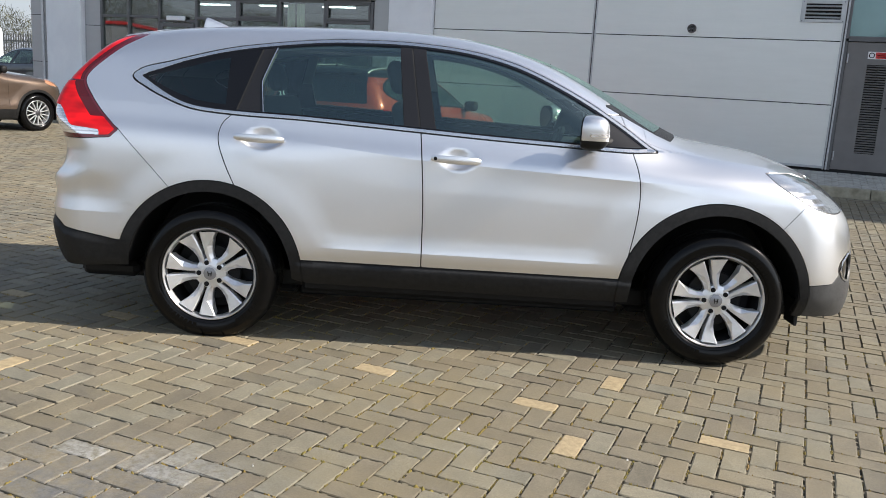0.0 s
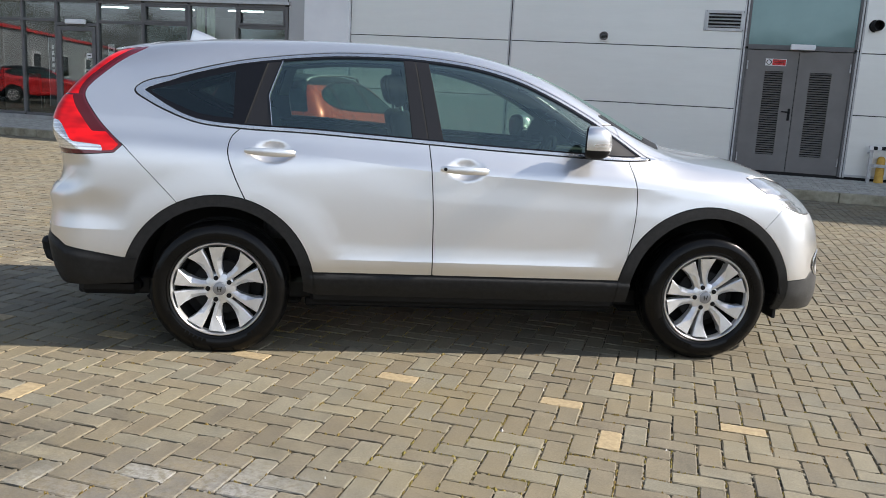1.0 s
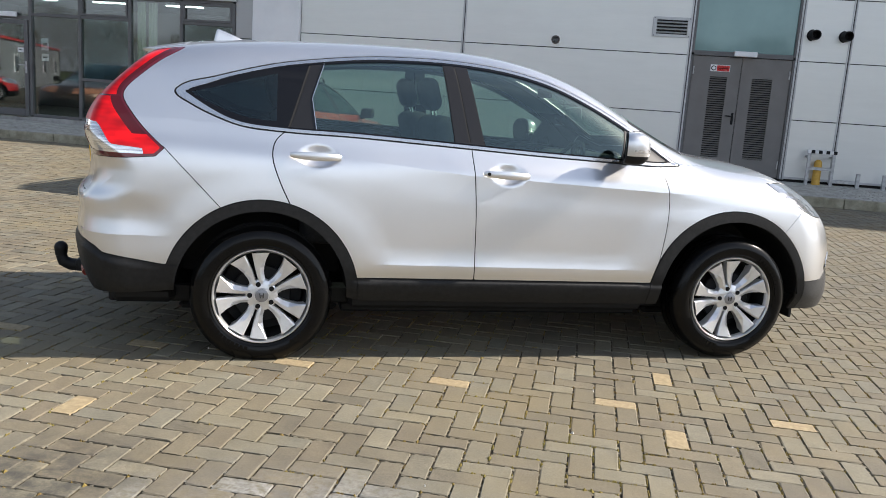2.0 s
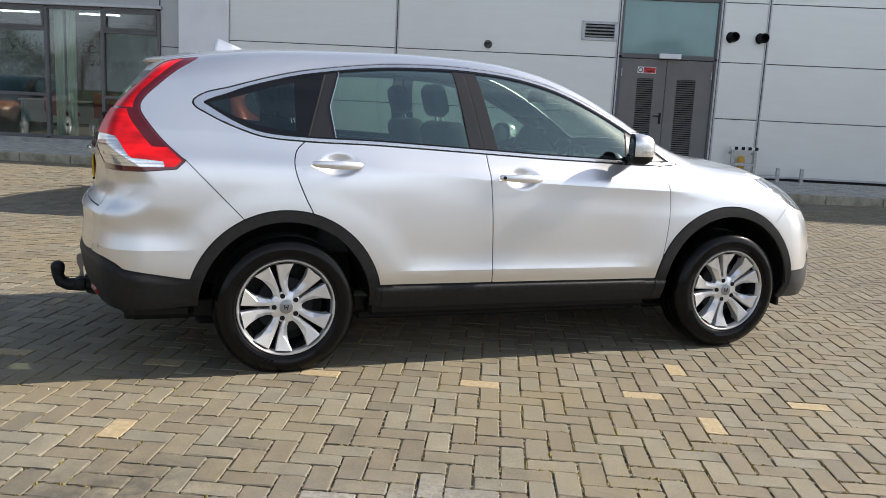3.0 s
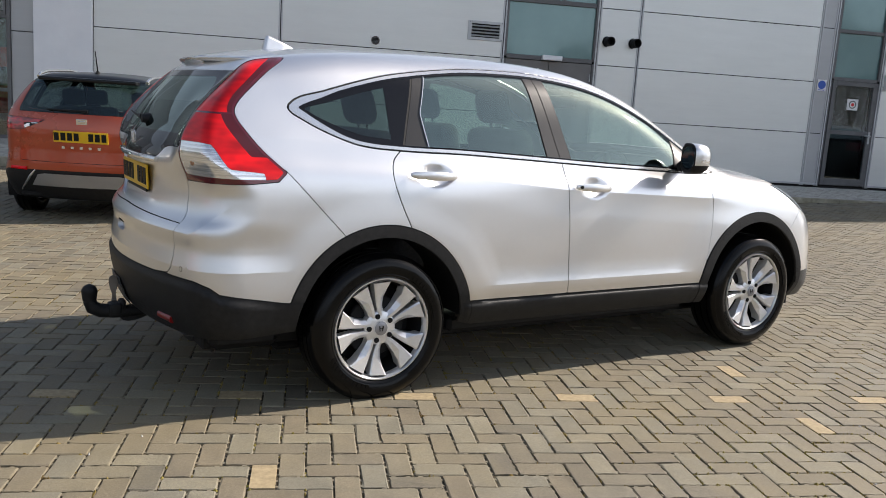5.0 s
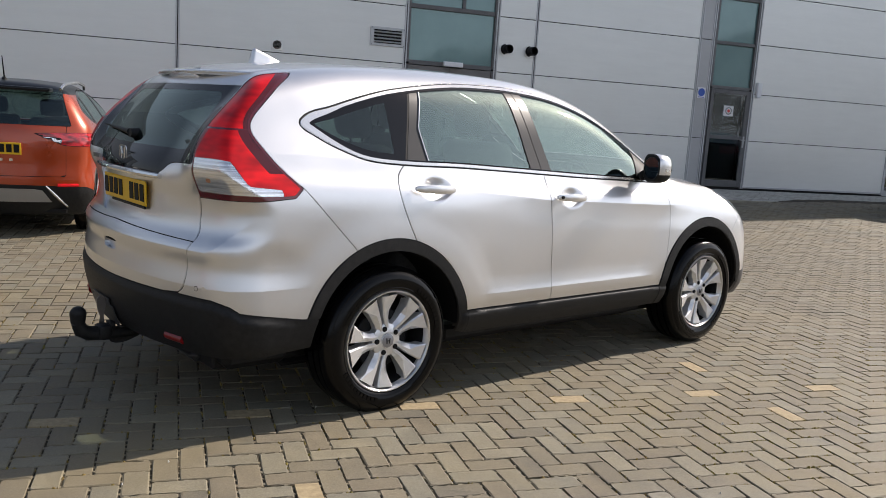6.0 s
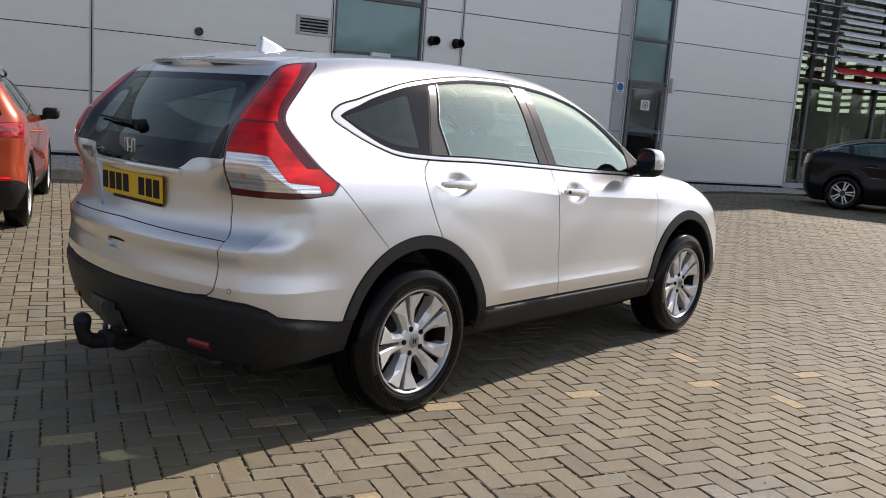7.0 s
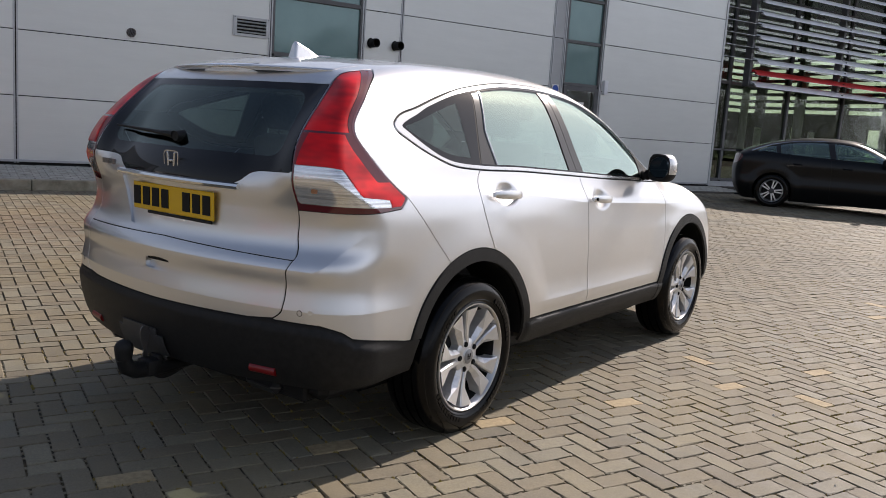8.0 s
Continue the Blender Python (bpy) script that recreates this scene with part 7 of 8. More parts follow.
def parked_car(name, label, m, paint, d):
    car = thing(name, m, label, "car")
    form = car_form(d)
    x0, x1 = min(d["rear"][1]) - 0.1, max(d["nose"][1]) + 0.1
    body = shell(form, (x0, -1.0, d["sill"] - 0.05), (x1, 1.0, max(d["top"][1]) + 0.1), d.get("fine", 0.036))
    skin, lines = [], []
    for cx in (0.0, d["base"]):
        _, body = cut(body, np.maximum(np.hypot(body[0][:, 0] - cx, body[0][:, 2] - d["hub"]) - d["arch"] + 0.045, 0.42 - np.abs(body[0][:, 1])))

    def take(nm, f, mat, lab="", keep=True, gap=0.0025, shift=0.0):
        nonlocal body
        got, body, ln = carve(body, f, gap)
        lines.append(ln)
        if keep:
            skin.append(got)
        return panel(nm, push(got, shift) if shift else got, mat, car, lab, 0.012 if keep else 0)
    for s in (-1, 1):
        for cx in (0.0, d["base"]):
            take("arch_trim", lambda p: np.maximum(np.hypot(p[:, 0] - cx, p[:, 2] - d["hub"]) - d["arch"], 0.5 - s * p[:, 1]), d["trim"], shift=0.004)
    take("lower_trim", lambda p: p[:, 2] - np.interp(p[:, 0], *d["low"]), d["trim"], "dark lower bumper and sill trim", shift=0.003)
    poly = loop(d["dlo"])
    for s in (-1, 1):
        g = side_of(poly, s)
        got, body, ln = carve(body, g, 0.003)
        lines.append(ln)
        glass, edge = cut(got, g(got[0]) + 0.02)
        panel("window_trim", edge, d.get("edge", M["gloss_black"]), car, fold=0.01)
        skin.append(edge)
        for x_at, wide in d["pillars"]:
            g0, glass = cut(glass, glass[0][:, 0] - (x_at - wide) + 0.25 * (glass[0][:, 2] - 1.2))
            panel("side_window", push(g0, -0.006), d.get("glass", M["glass_dark"]), car, "tinted side window")
            p0, glass = cut(glass, glass[0][:, 0] - (x_at + wide) + 0.25 * (glass[0][:, 2] - 1.2))
            panel("pillar_trim", push(p0, -0.003), M["pillar"], car)
            skin.append(p0)
        panel("side_window", push(glass, -0.006), d.get("glass", M["glass_dark"]), car, "tinted side window")
        for a in d.get("lamps", ()):
            q = loop(a["outline"])
            take(a["name"], lambda p: np.maximum(np.maximum(inside(q, s * p[:, 1], p[:, 2]) if a["axis"] == "y" else inside(q, p[:, 0], p[:, 2]), 0.2 - s * p[:, 1]), (p[:, 0] - a["limit"]) if a["limit"] < 1 else (a["limit"] - p[:, 0])), M[a["mat"]], a["label"], shift=0.002)
        for xs_, zs_ in d["doors"]:
            ln, body = score(body, lambda p: p[:, 0] - np.interp(p[:, 2], zs_, xs_), 0.003, lambda p: np.maximum(0.4 - s * p[:, 1], p[:, 2] - d["belt"][1][0] - 0.1))
            lines.append(ln)
    rw = d["rear_window"]
    take("rear_window", lambda p: np.maximum(np.maximum(rw[0] - p[:, 2], p[:, 2] - rw[1]), np.maximum(np.abs(p[:, 1]) - rw[2] + 0.35 * (p[:, 2] - rw[0]), p[:, 0] - 0.3)), M["glass_dark"], "tinted rear window", keep=False)
    take("windscreen", lambda p: np.maximum(np.maximum(d["cowl"] + 0.02 - p[:, 2], p[:, 2] - max(d["top"][1]) + 0.06), np.maximum(np.abs(p[:, 1]) - 0.62 + 0.3 * (p[:, 2] - d["cowl"]), d["screen"] - 0.8 - p[:, 0])), M["glass"], "windscreen", keep=False)
    if "roof" in d:
        take("roof", lambda p: np.maximum(d["roof_z"] - p[:, 2], 0 * p[:, 0] - 1), M[d["roof"]], "black roof")
    gate_z = d.get("gate")
    if gate_z:
        take("tailgate", lambda p: np.maximum(np.maximum(gate_z[0] - p[:, 2], p[:, 2] - gate_z[1]), np.maximum(np.abs(p[:, 1]) - gate_z[2], p[:, 0] + 0.2)), paint, "painted tailgate")
    skin.append(body)
    panel("body", body, paint, car, fold=0.012)
    panel("shut_line", push(joined([l for l in lines if len(l[1])]), -0.006), M["gap"], car)
    panel("cabin_lining", push(joined(skin), -0.03), M["black"], car, "dark cabin lining")
    r = d["arch"] - 0.043
    for cx in (0.0, d["base"]):
        for s in (-1, 1):
            bm = bmesh.new()
            ring = [[], []]
            for i in range(19):
                a = math.radians(-20 + 220 * i / 18)
                for j, y in enumerate((0.84, 0.44)):
                    ring[j].append(bm.verts.new((cx + r * math.cos(a), s * y, d["hub"] + r * math.sin(a))))
            for i in range(18):
                bm.faces.new((ring[0][i], ring[0][i + 1], ring[1][i + 1], ring[1][i]))
            bm.faces.new(ring[1])
            part("wheel_housing", bm, M["black"], car)
            five_spoke(car, cx, s * (d["plan"][1][3] - 0.125), s, d)
    boxes("floor_pan", M["black"], car, ((x0 + 0.25, -0.62, d["sill"] + 0.03), (x1 - 0.3, 0.62, d["sill"] + 0.06)))
    for sx in d["seats"]:
        for y in (-0.36, 0.36):
            bm = bmesh.new()
            mm = pose(sx, y, 0.55, 0, -15)
            box(bm, (-0.06, -0.23, 0.0), (0.06, 0.23, 0.58), 0.05, mm, 2)
            box(bm, (-0.045, -0.12, 0.60), (0.045, 0.12, 0.78), 0.045, mm, 2)
            part("seat_back", bm, M["cloth"], car, smooth=True)
    for s in (-1, 1):
        mx, mz = d["mirror"]
        bm = bmesh.new()
        yy = s * (d["plan"][1][3] + 0.06)
        box(bm, (mx - 0.06, min(yy - 0.09, yy + 0.09), mz - 0.06), (mx + 0.07, max(yy - 0.09, yy + 0.09), mz + 0.07), 0.045, None, 3)
        pipe(bm, [(mx + 0.02, s * (abs(yy) - 0.05), mz - 0.04), (mx + 0.04, s * (abs(yy) - 0.16), mz - 0.06)], 0.03, 8)
        part("door_mirror", bm, M["black"], car, "black door mirror", smooth=True)
    for hx, hz in d["handles"]:
        for s in (-1, 1):
            bm = bmesh.new()
            yy = d["plan"][1][3] - 0.012
            pipe(bm, [(hx - 0.09, s * (yy - 0.02), hz), (hx - 0.06, s * (yy + 0.016), hz), (hx + 0.06, s * (yy + 0.016), hz), (hx + 0.09, s * (yy - 0.02), hz)], 0.013, 8)
            part("door_handle", bm, paint, car, smooth=True)

    def on_rear(y, z):
        xs = np.linspace(x0, 0.0, 300)
        v = form(np.stack([xs, np.full(300, y), np.full(300, z)], 1))
        return float(xs[np.argmax(v < 0)])
    return car, on_rear


def plate_bars(car, x, z, lean=-8, mat="plate"):
    pl = new("number_plate")
    pl.parent = car
    pl.matrix_basis = pose(x, 0, z, 0, lean, 0)
    tagged(pl, "yellow number plate with plain dark bars")
    boxes("backing", M[mat], pl, ((-0.004, -0.26, -0.056), (0.004, 0.26, 0.056)), bevel=0.003)
    for k in range(8):
        if k != 4:
            y = 0.222 - k * 0.0625 + (0.008 if k < 4 else -0.004)
            boxes("bar", M["black"], pl, ((-0.0065, y - 0.023, -0.036), (-0.0030, y + 0.023, 0.040)))


ARONA = dict(base=2.566, hub=0.315, tyre=0.325, arch=0.42, sill=0.20, screen=1.75, cowl=1.02, bow=0.20, trim=M["trim_black"], fine=0.034, spokes=5, split=10,
             top=([-0.8, -0.6, -0.3, 0.1, 0.6, 1.1, 1.4, 1.7, 2.0, 2.2, 2.5, 2.9, 3.2, 3.4], [1.365, 1.42, 1.462, 1.488, 1.497, 1.47, 1.40, 1.28, 1.13, 1.05, 1.01, 0.95, 0.87, 0.78]),
             rear=([0.2, 0.35, 0.5, 0.7, 0.85, 1.0, 1.1, 1.25, 1.4, 1.5], [-0.62, -0.71, -0.74, -0.73, -0.73, -0.71, -0.67, -0.58, -0.48, -0.42]),
             nose=([0.15, 0.3, 0.5, 0.7, 0.85, 1.0], [3.30, 3.38, 3.40, 3.37, 3.28, 3.05]),
             plan=([-0.8, -0.4, 0.2, 1.2, 2.2, 2.8, 3.4], [0.79, 0.835, 0.85, 0.855, 0.85, 0.835, 0.77]),
             belt=([-0.8, 0.4, 1.6, 2.4], [1.08, 1.045, 1.00, 0.98]),
             dlo=[(-0.28, 1.23), (0.0, 1.36), (0.5, 1.425), (1.0, 1.41), (1.35, 1.31), (1.80, 1.09, 1), (1.85, 1.02, 1), (0.9, 1.045), (0.1, 1.085), (-0.15, 1.13)],
             pillars=((0.12, 0.045), (0.93, 0.05)), low=([-0.8, -0.5, -0.3, 0.4, 2.2, 2.9, 3.4], [0.50, 0.48, 0.40, 0.36, 0.36, 0.42, 0.44]),
             lamps=(dict(name="reversing_lens", axis="y", outline=[(0.40, 0.960, 1), (0.585, 0.945, 1), (0.585, 0.886, 1), (0.51, 0.918, 1)], limit=-0.28, mat="lens_clear", label="pale reversing lens"),
                    dict(name="tail_lamp", axis="y", outline=[(0.35, 0.985, 1), (0.52, 0.915), (0.62, 0.878), (1.0, 0.875, 1), (1.0, 1.005, 1), (0.66, 1.000)], limit=-0.28, mat="lens_tail", label="dark red tail lamp"),
                    dict(name="headlamp", axis="x", outline=[(2.75, 0.86), (2.95, 0.74), (3.4, 0.70, 1), (3.4, 0.86, 1), (3.0, 0.90)], limit=2.7, mat="lens_head", label="clear headlamp")),
             doors=(([0.10, 0.20, 0.28], [0.5, 0.8, 1.1]), ([0.98, 0.96, 0.92], [0.36, 0.8, 1.1]), ([2.02, 2.02, 1.98], [0.36, 0.7, 1.05])),
             rear_window=(1.06, 1.40, 0.66), roof="near_black", roof_z=1.365, gate=(0.58, 1.06, 0.62), lean=0.55, seats=(1.15, 0.35), mirror=(1.72, 1.05), handles=((0.42, 0.90), (1.25, 0.87)))
orange, orange_rear = parked_car("orange_car", "orange compact car with a black roof and silver roof rails", pose(-5.31, 9.10, float(road_z(9.0, -5)), 0, 0, 86.8), M["orange"], ARONA)
plate_bars(orange, orange_rear(0, 0.84) - 0.014, 0.835)
# silver skid plate with slanting ends, and a bright strip outside each end
bm = bmesh.new()
ys_ = np.linspace(-0.50, 0.50, 15)
low_, high_ = [], []
for y in ys_:
    top_z = 0.462 if abs(y) < 0.42 else 0.462 - (abs(y) - 0.42) * 1.55
    low_.append(bm.verts.new((orange_rear(y, 0.335) - 0.014, y, 0.335)))
    high_.append(bm.verts.new((orange_rear(y, top_z) - 0.014, y, max(top_z, 0.338))))
for k in range(14):
    bm.faces.new((low_[k], low_[k + 1], high_[k + 1], high_[k]))
bmesh.ops.solidify(bm, geom=bm.faces, thickness=0.012)
part("skid_plate", bm, M["silver_trim"], orange, "silver bumper skid plate")
for s in (-1, 1):
    bm = bmesh.new()
    pipe(bm, [(orange_rear(s * y, z) - 0.010, s * y, z) for y, z in ((0.455, 0.492), (0.50, 0.44), (0.56, 0.365), (0.625, 0.285))], [0.008, 0.014, 0.014, 0.010], 8)
    part("skid_strip", bm, M["satin_chrome"], orange, "bright slanting bumper strip", smooth=True)
bm = bmesh.new()
box(bm, (-0.006, -0.052, -0.03), (0.004, 0.052, 0.03), 0.003, pose(orange_rear(0, 0.985) - 0.004, 0, 0.985, 0, -10))
box(bm, (-0.012, -0.03, -0.012), (0.0, 0.03, 0.010), 0.002, pose(orange_rear(0, 0.985) - 0.004, 0, 0.985, 0, -10))
part("badge", bm, M["chrome"], orange, "plain chrome badge")
for k in range(5):
    boxes("letter_mark", M["chrome"], orange, ((orange_rear(0, 0.73) - 0.008, 0.17 - k * 0.085 - 0.014, 0.718), (orange_rear(0, 0.73) + 0.004, 0.17 - k * 0.085 + 0.014, 0.742)))
for s in (-1, 1):
    bm = bmesh.new()
    pipe(bm, [(-0.35, s * 0.53, 1.405), (-0.28, s * 0.535, 1.437), (-0.1, s * 0.54, 1.465), (0.6, s * 0.54, 1.497), (1.0, s * 0.53, 1.475), (1.08, s * 0.52, 1.435)], 0.016, 8)
    part("roof_rail", bm, M["satin_chrome"], orange, "silver roof rail", smooth=True)
    bm = bmesh.new()
    pipe(bm, [(orange_rear(s * y, 0.50) - 0.003, s * y, 0.50) for y in np.linspace(0.55, 0.72, 5)], 0.018, 6)
    part("reflector", bm, M["lens_red"], orange, "red rear reflector")
bm = bmesh.new()
box(bm, (-0.545, -0.47, 1.372), (-0.30, 0.47, 1.412), 0.016, None, 2)
part("roof_spoiler", bm, M["near_black"], orange, "black roof spoiler", smooth=True)
bm = bmesh.new()
rod(bm, (-0.20, 0, 1.455), (-0.20, 0, 1.495), 0.03, 0.015, 12)
pipe(bm, [(-0.20, 0, 1.49), (-0.28, 0, 1.69)], [0.008, 0.004], 8)
part("aerial", bm, M["black"], orange, "black rod aerial")
bm = bmesh.new()
pipe(bm, [(orange_rear(y, 1.10) - 0.016, y, 1.09) for y in np.linspace(-0.05, 0.36, 7)], [0.018, 0.012, 0.011, 0.01, 0.009, 0.008, 0.005], 8)
part("rear_wiper", bm, M["trim_black"], orange, "black rear wiper")

CIVIC = dict(base=2.697, hub=0.315, tyre=0.325, arch=0.405, sill=0.14, screen=1.95, cowl=0.95, trim=M["near_black"], fine=0.036, spokes=5, split=8, lean=0.52,
             top=([-0.9, -0.75, -0.5, -0.2, 0.2, 0.7, 1.1, 1.5, 1.9, 2.2, 2.5, 2.9, 3.2, 3.5], [1.00, 1.05, 1.145, 1.25, 1.34, 1.385, 1.385, 1.33, 1.185, 1.05, 0.96, 0.90, 0.83, 0.73]),
             rear=([0.17, 0.3, 0.45, 0.6, 0.75, 0.88, 0.97, 1.05, 1.2, 1.35], [-0.68, -0.77, -0.83, -0.85, -0.85, -0.83, -0.82, -0.80, -0.55, -0.2]),
             nose=([0.15, 0.3, 0.45, 0.6, 0.72, 0.85], [3.45, 3.55, 3.58, 3.54, 3.44, 3.2]),
             plan=([-0.9, -0.4, 0.2, 1.2, 2.3, 3.0, 3.6], [0.80, 0.875, 0.90, 0.90, 0.895, 0.875, 0.80]),
             belt=([-0.9, 0.2, 1.4, 2.4], [1.02, 0.985, 0.94, 0.91]),
             dlo=[(-0.36, 1.075), (-0.1, 1.195), (0.35, 1.285), (0.9, 1.313), (1.35, 1.28), (1.75, 1.15), (2.12, 0.985, 1), (2.10, 0.95, 1), (1.2, 0.975), (0.3, 1.01), (-0.15, 1.045)],
             pillars=((0.02, 0.04), (0.97, 0.05)), low=([-0.9, -0.6, -0.3, 0.4, 2.3, 3.0, 3.6], [0.33, 0.31, 0.25, 0.22, 0.22, 0.27, 0.29]), edge=M["near_black"], glass=M["glass"],
             lamps=(dict(name="tail_lamp", axis="x", outline=[(-0.95, 0.78, 1), (-0.70, 0.82), (-0.60, 0.94), (-0.66, 1.00, 1), (-0.95, 1.0, 1)], limit=-0.55, mat="lens_dark", label="dark tail lamp"),),
             doors=(([0.16, 0.22, 0.28], [0.5, 0.8, 1.05]), ([1.02, 1.01, 0.98], [0.28, 0.8, 1.05]), ([2.10, 2.10, 2.06], [0.28, 0.7, 1.0])),
             rear_window=(1.06, 1.32, 0.58), seats=(1.15, 0.35), mirror=(1.90, 0.99), handles=((0.42, 0.86), (1.28, 0.83)))
dark, dark_rear = parked_car("black_hatchback", "black hatchback parked beside the glazed showroom front", pose(9.75, 11.38, float(road_z(10.5, 9.8)), 0, 0, -57), M["near_black"], CIVIC)
for s in (-1, 1):
    bm = bmesh.new()
    heights = ((-0.44, 1.060), (-0.37, 1.090), (-0.26, 1.138), (-0.10, 1.200), (0.12, 1.253), (0.35, 1.293), (0.62, 1.312), (0.9, 1.320))
    reach = np.linspace(0.3, 1.0, 400)
    line = []
    for x, z in heights:
        f = car_form(CIVIC)(np.column_stack([np.full(400, x), reach, np.full(400, z)]))
        line.append((x, s * (reach[np.argmax(f > 0)] + 0.004), z))
    pipe(bm, line, [0.022, 0.026, 0.022, 0.017, 0.012, 0.009, 0.008, 0.007], 6)
    part("chrome_line", bm, M["satin_chrome"], dark, "chrome line over the side windows", smooth=True)
bm = bmesh.new()
box(bm, (-0.78, -0.55, 1.035), (-0.60, 0.55, 1.065), 0.012, None, 2)
part("tail_spoiler", bm, M["near_black"], dark, "small black tail spoiler")

ASX = dict(base=2.67, hub=0.33, tyre=0.345, arch=0.43, sill=0.21, screen=1.95, cowl=1.06, trim=M["trim_black"], fine=0.04, spokes=7, split=11, bar=0.0075,
           top=([-0.8, -0.5, 0.0, 0.6, 1.1, 1.5, 1.9, 2.2, 2.4, 2.7, 3.0, 3.3, 3.5], [1.45, 1.54, 1.60, 1.61, 1.58, 1.47, 1.28, 1.13, 1.08, 1.04, 1.00, 0.93, 0.83]),
           rear=([0.2, 0.4, 0.6, 0.8, 1.0, 1.2, 1.4, 1.6], [-0.66, -0.74, -0.76, -0.75, -0.74, -0.66, -0.52, -0.36]),
           nose=([0.15, 0.3, 0.5, 0.7, 0.85, 1.0], [3.36, 3.46, 3.50, 3.48, 3.42, 3.25]),
           plan=([-0.8, -0.4, 0.2, 1.2, 2.3, 2.9, 3.5], [0.83, 0.87, 0.885, 0.885, 0.885, 0.865, 0.80]),
           belt=([-0.8, 0.4, 1.6, 2.5], [1.11, 1.08, 1.04, 1.02]),
           dlo=[(-0.30, 1.28), (0.1, 1.47), (0.6, 1.53), (1.1, 1.50), (1.5, 1.37), (2.0, 1.12, 1), (2.02, 1.06, 1), (1.0, 1.085), (0.1, 1.12), (-0.2, 1.17)],
           pillars=((0.1, 0.04), (0.98, 0.05)), low=([-0.8, -0.4, 0.4, 2.3, 3.0, 3.5], [0.50, 0.46, 0.40, 0.40, 0.46, 0.66]),
           lamps=(dict(name="headlamp", axis="x", outline=[(2.86, 0.92), (3.0, 0.83), (3.5, 0.78, 1), (3.5, 0.90, 1), (3.1, 0.945)], limit=2.8, mat="lens_amber", label="headlamp with an amber side lens"),),
           doors=(([0.20, 0.30], [0.5, 1.1]), ([1.02, 0.97], [0.4, 1.1]), ([2.12, 2.10], [0.4, 1.05])),
           rear_window=(1.14, 1.50, 0.58), seats=(1.2, 0.4), mirror=(1.95, 1.10), handles=((0.42, 0.95), (1.28, 0.93)))
parked_car("brown_car", "bronze-brown crossover car with black lower trim", pose(-14.3, 8.75, float(road_z(11.0, -14)), 0, 0, 83), M["brown"], ASX)
DARK = dict(ASX, trim=M["near_black"], lamps=(dict(name="tail_lamp", axis="x", outline=[(-0.9, 0.85, 1), (-0.55, 0.90), (-0.50, 1.06), (-0.9, 1.08, 1)], limit=-0.4, mat="lens_red", label="red tail lamp"),))
parked_car("red_car", "bright red hatchback across the yard, mirrored in the windows", pose(-27.0, 2.0, 0.0, 0, 0, -41), M["red_paint"], dict(ARONA, fine=0.06, trim=M["near_black"]))
blue, _ = parked_car("dark_blue_car", "dark blue estate car with a pale roof rack", pose(-21.5, 19.2, 0.08, 0, 0, 176), M["dark_blue"], DARK)

copy_thing(blue, pose(-21.5, -17.5, 0.0, 0, 0, 75))

# ---- block paving: a right-angled herringbone, blocks of 200 x 100 mm ----
OX, OY, CELL = -1.094, 3.405, 0.1
BUFF = {(-8, 0), (0, 0), (8, 0), (-16, 0), (-24, 0), (-32, 0), (29, 9), (33, 19), (29, 27), (13, 31), (-46, 12), (-45, 37)}
BUFF_UP = {(3, -3), (3, 5), (-22, -8), (35, 13)}


def footprint(i, j):
    """The block that starts at cell (i, j): its corner, size along x and y, and whether it is a buff one."""
    k = (i - j) % 4
    if k == 0:
        return OX + CELL * i, OY + CELL * j, 0.2, 0.1, (i, j) in BUFF
    return OX + CELL * i, OY + CELL * (j - 1), 0.1, 0.2, (i, j) in BUFF_UP


def laid(x, y, w, h, rnd, low=-0.019, chamfer=0.0022):
    """Points of one block: its base, slightly inside its module, and its top."""
    g = 0.0034
    z = rnd[0] * 0.0016
    tx, ty = rnd[1] * 0.006, rnd[2] * 0.006
    out = []
    for inset, lift in ((g, low), (g + chamfer, 0.0)):
        for cx, cy in ((0, 0), (1, 0), (1, 1), (0, 1)):
            px = x + inset + cx * (w - 2 * inset)
            py = y + inset + cy * (h - 2 * inset)
            pz = lift + (0 if lift < 0 else z + tx * (px - x - w / 2) + ty * (py - y - h / 2))
            out.append((px, py, pz))
    return out


def worn(w, h, wear):
    """Rings of a worn block round the middle of its module: rounded corners and a ragged edge."""
    rings = []
    for inset, z in ((0.0030, -0.026), (0.0036, -0.0045), (0.0068, 0.0)):
        a, b = w / 2 - inset, h / 2 - inset
        r = 0.004 if z < 0 else 0.006
        u, v = wear.uniform(-0.6, 0.6), wear.uniform(-0.6, 0.6)
        side = [(-a + r, -b), (a * u, -b), (a - r, -b), (a, -b + r), (a, b * v), (a, b - r), (a - r, b), (a * v, b), (-a + r, b), (-a, b - r), (-a, b * u), (-a, -b + r)]
        t = 0.0 if z < -0.02 else (0.0016 if z < 0 else 0.0030)
        rings += [(px + wear.uniform(-t, t), py + wear.uniform(-t, t), z - (wear.uniform(0, 0.0024) if z == 0 else 0)) for px, py in side]
    return rings


WORN = [(r * 12 + q, r * 12 + (q + 1) % 12, r * 12 + 12 + (q + 1) % 12, r * 12 + 12 + q) for r in range(2) for q in range(12)] + [tuple(range(24, 36))]
wear = random.Random(5)
rng = np.random.default_rng(7)
FACES = [(4, 5, 6, 7), (0, 1, 5, 4), (1, 2, 6, 5), (2, 3, 7, 6), (3, 0, 4, 7)]
verts, buff_verts, near_verts = [], [], []
shared = {}


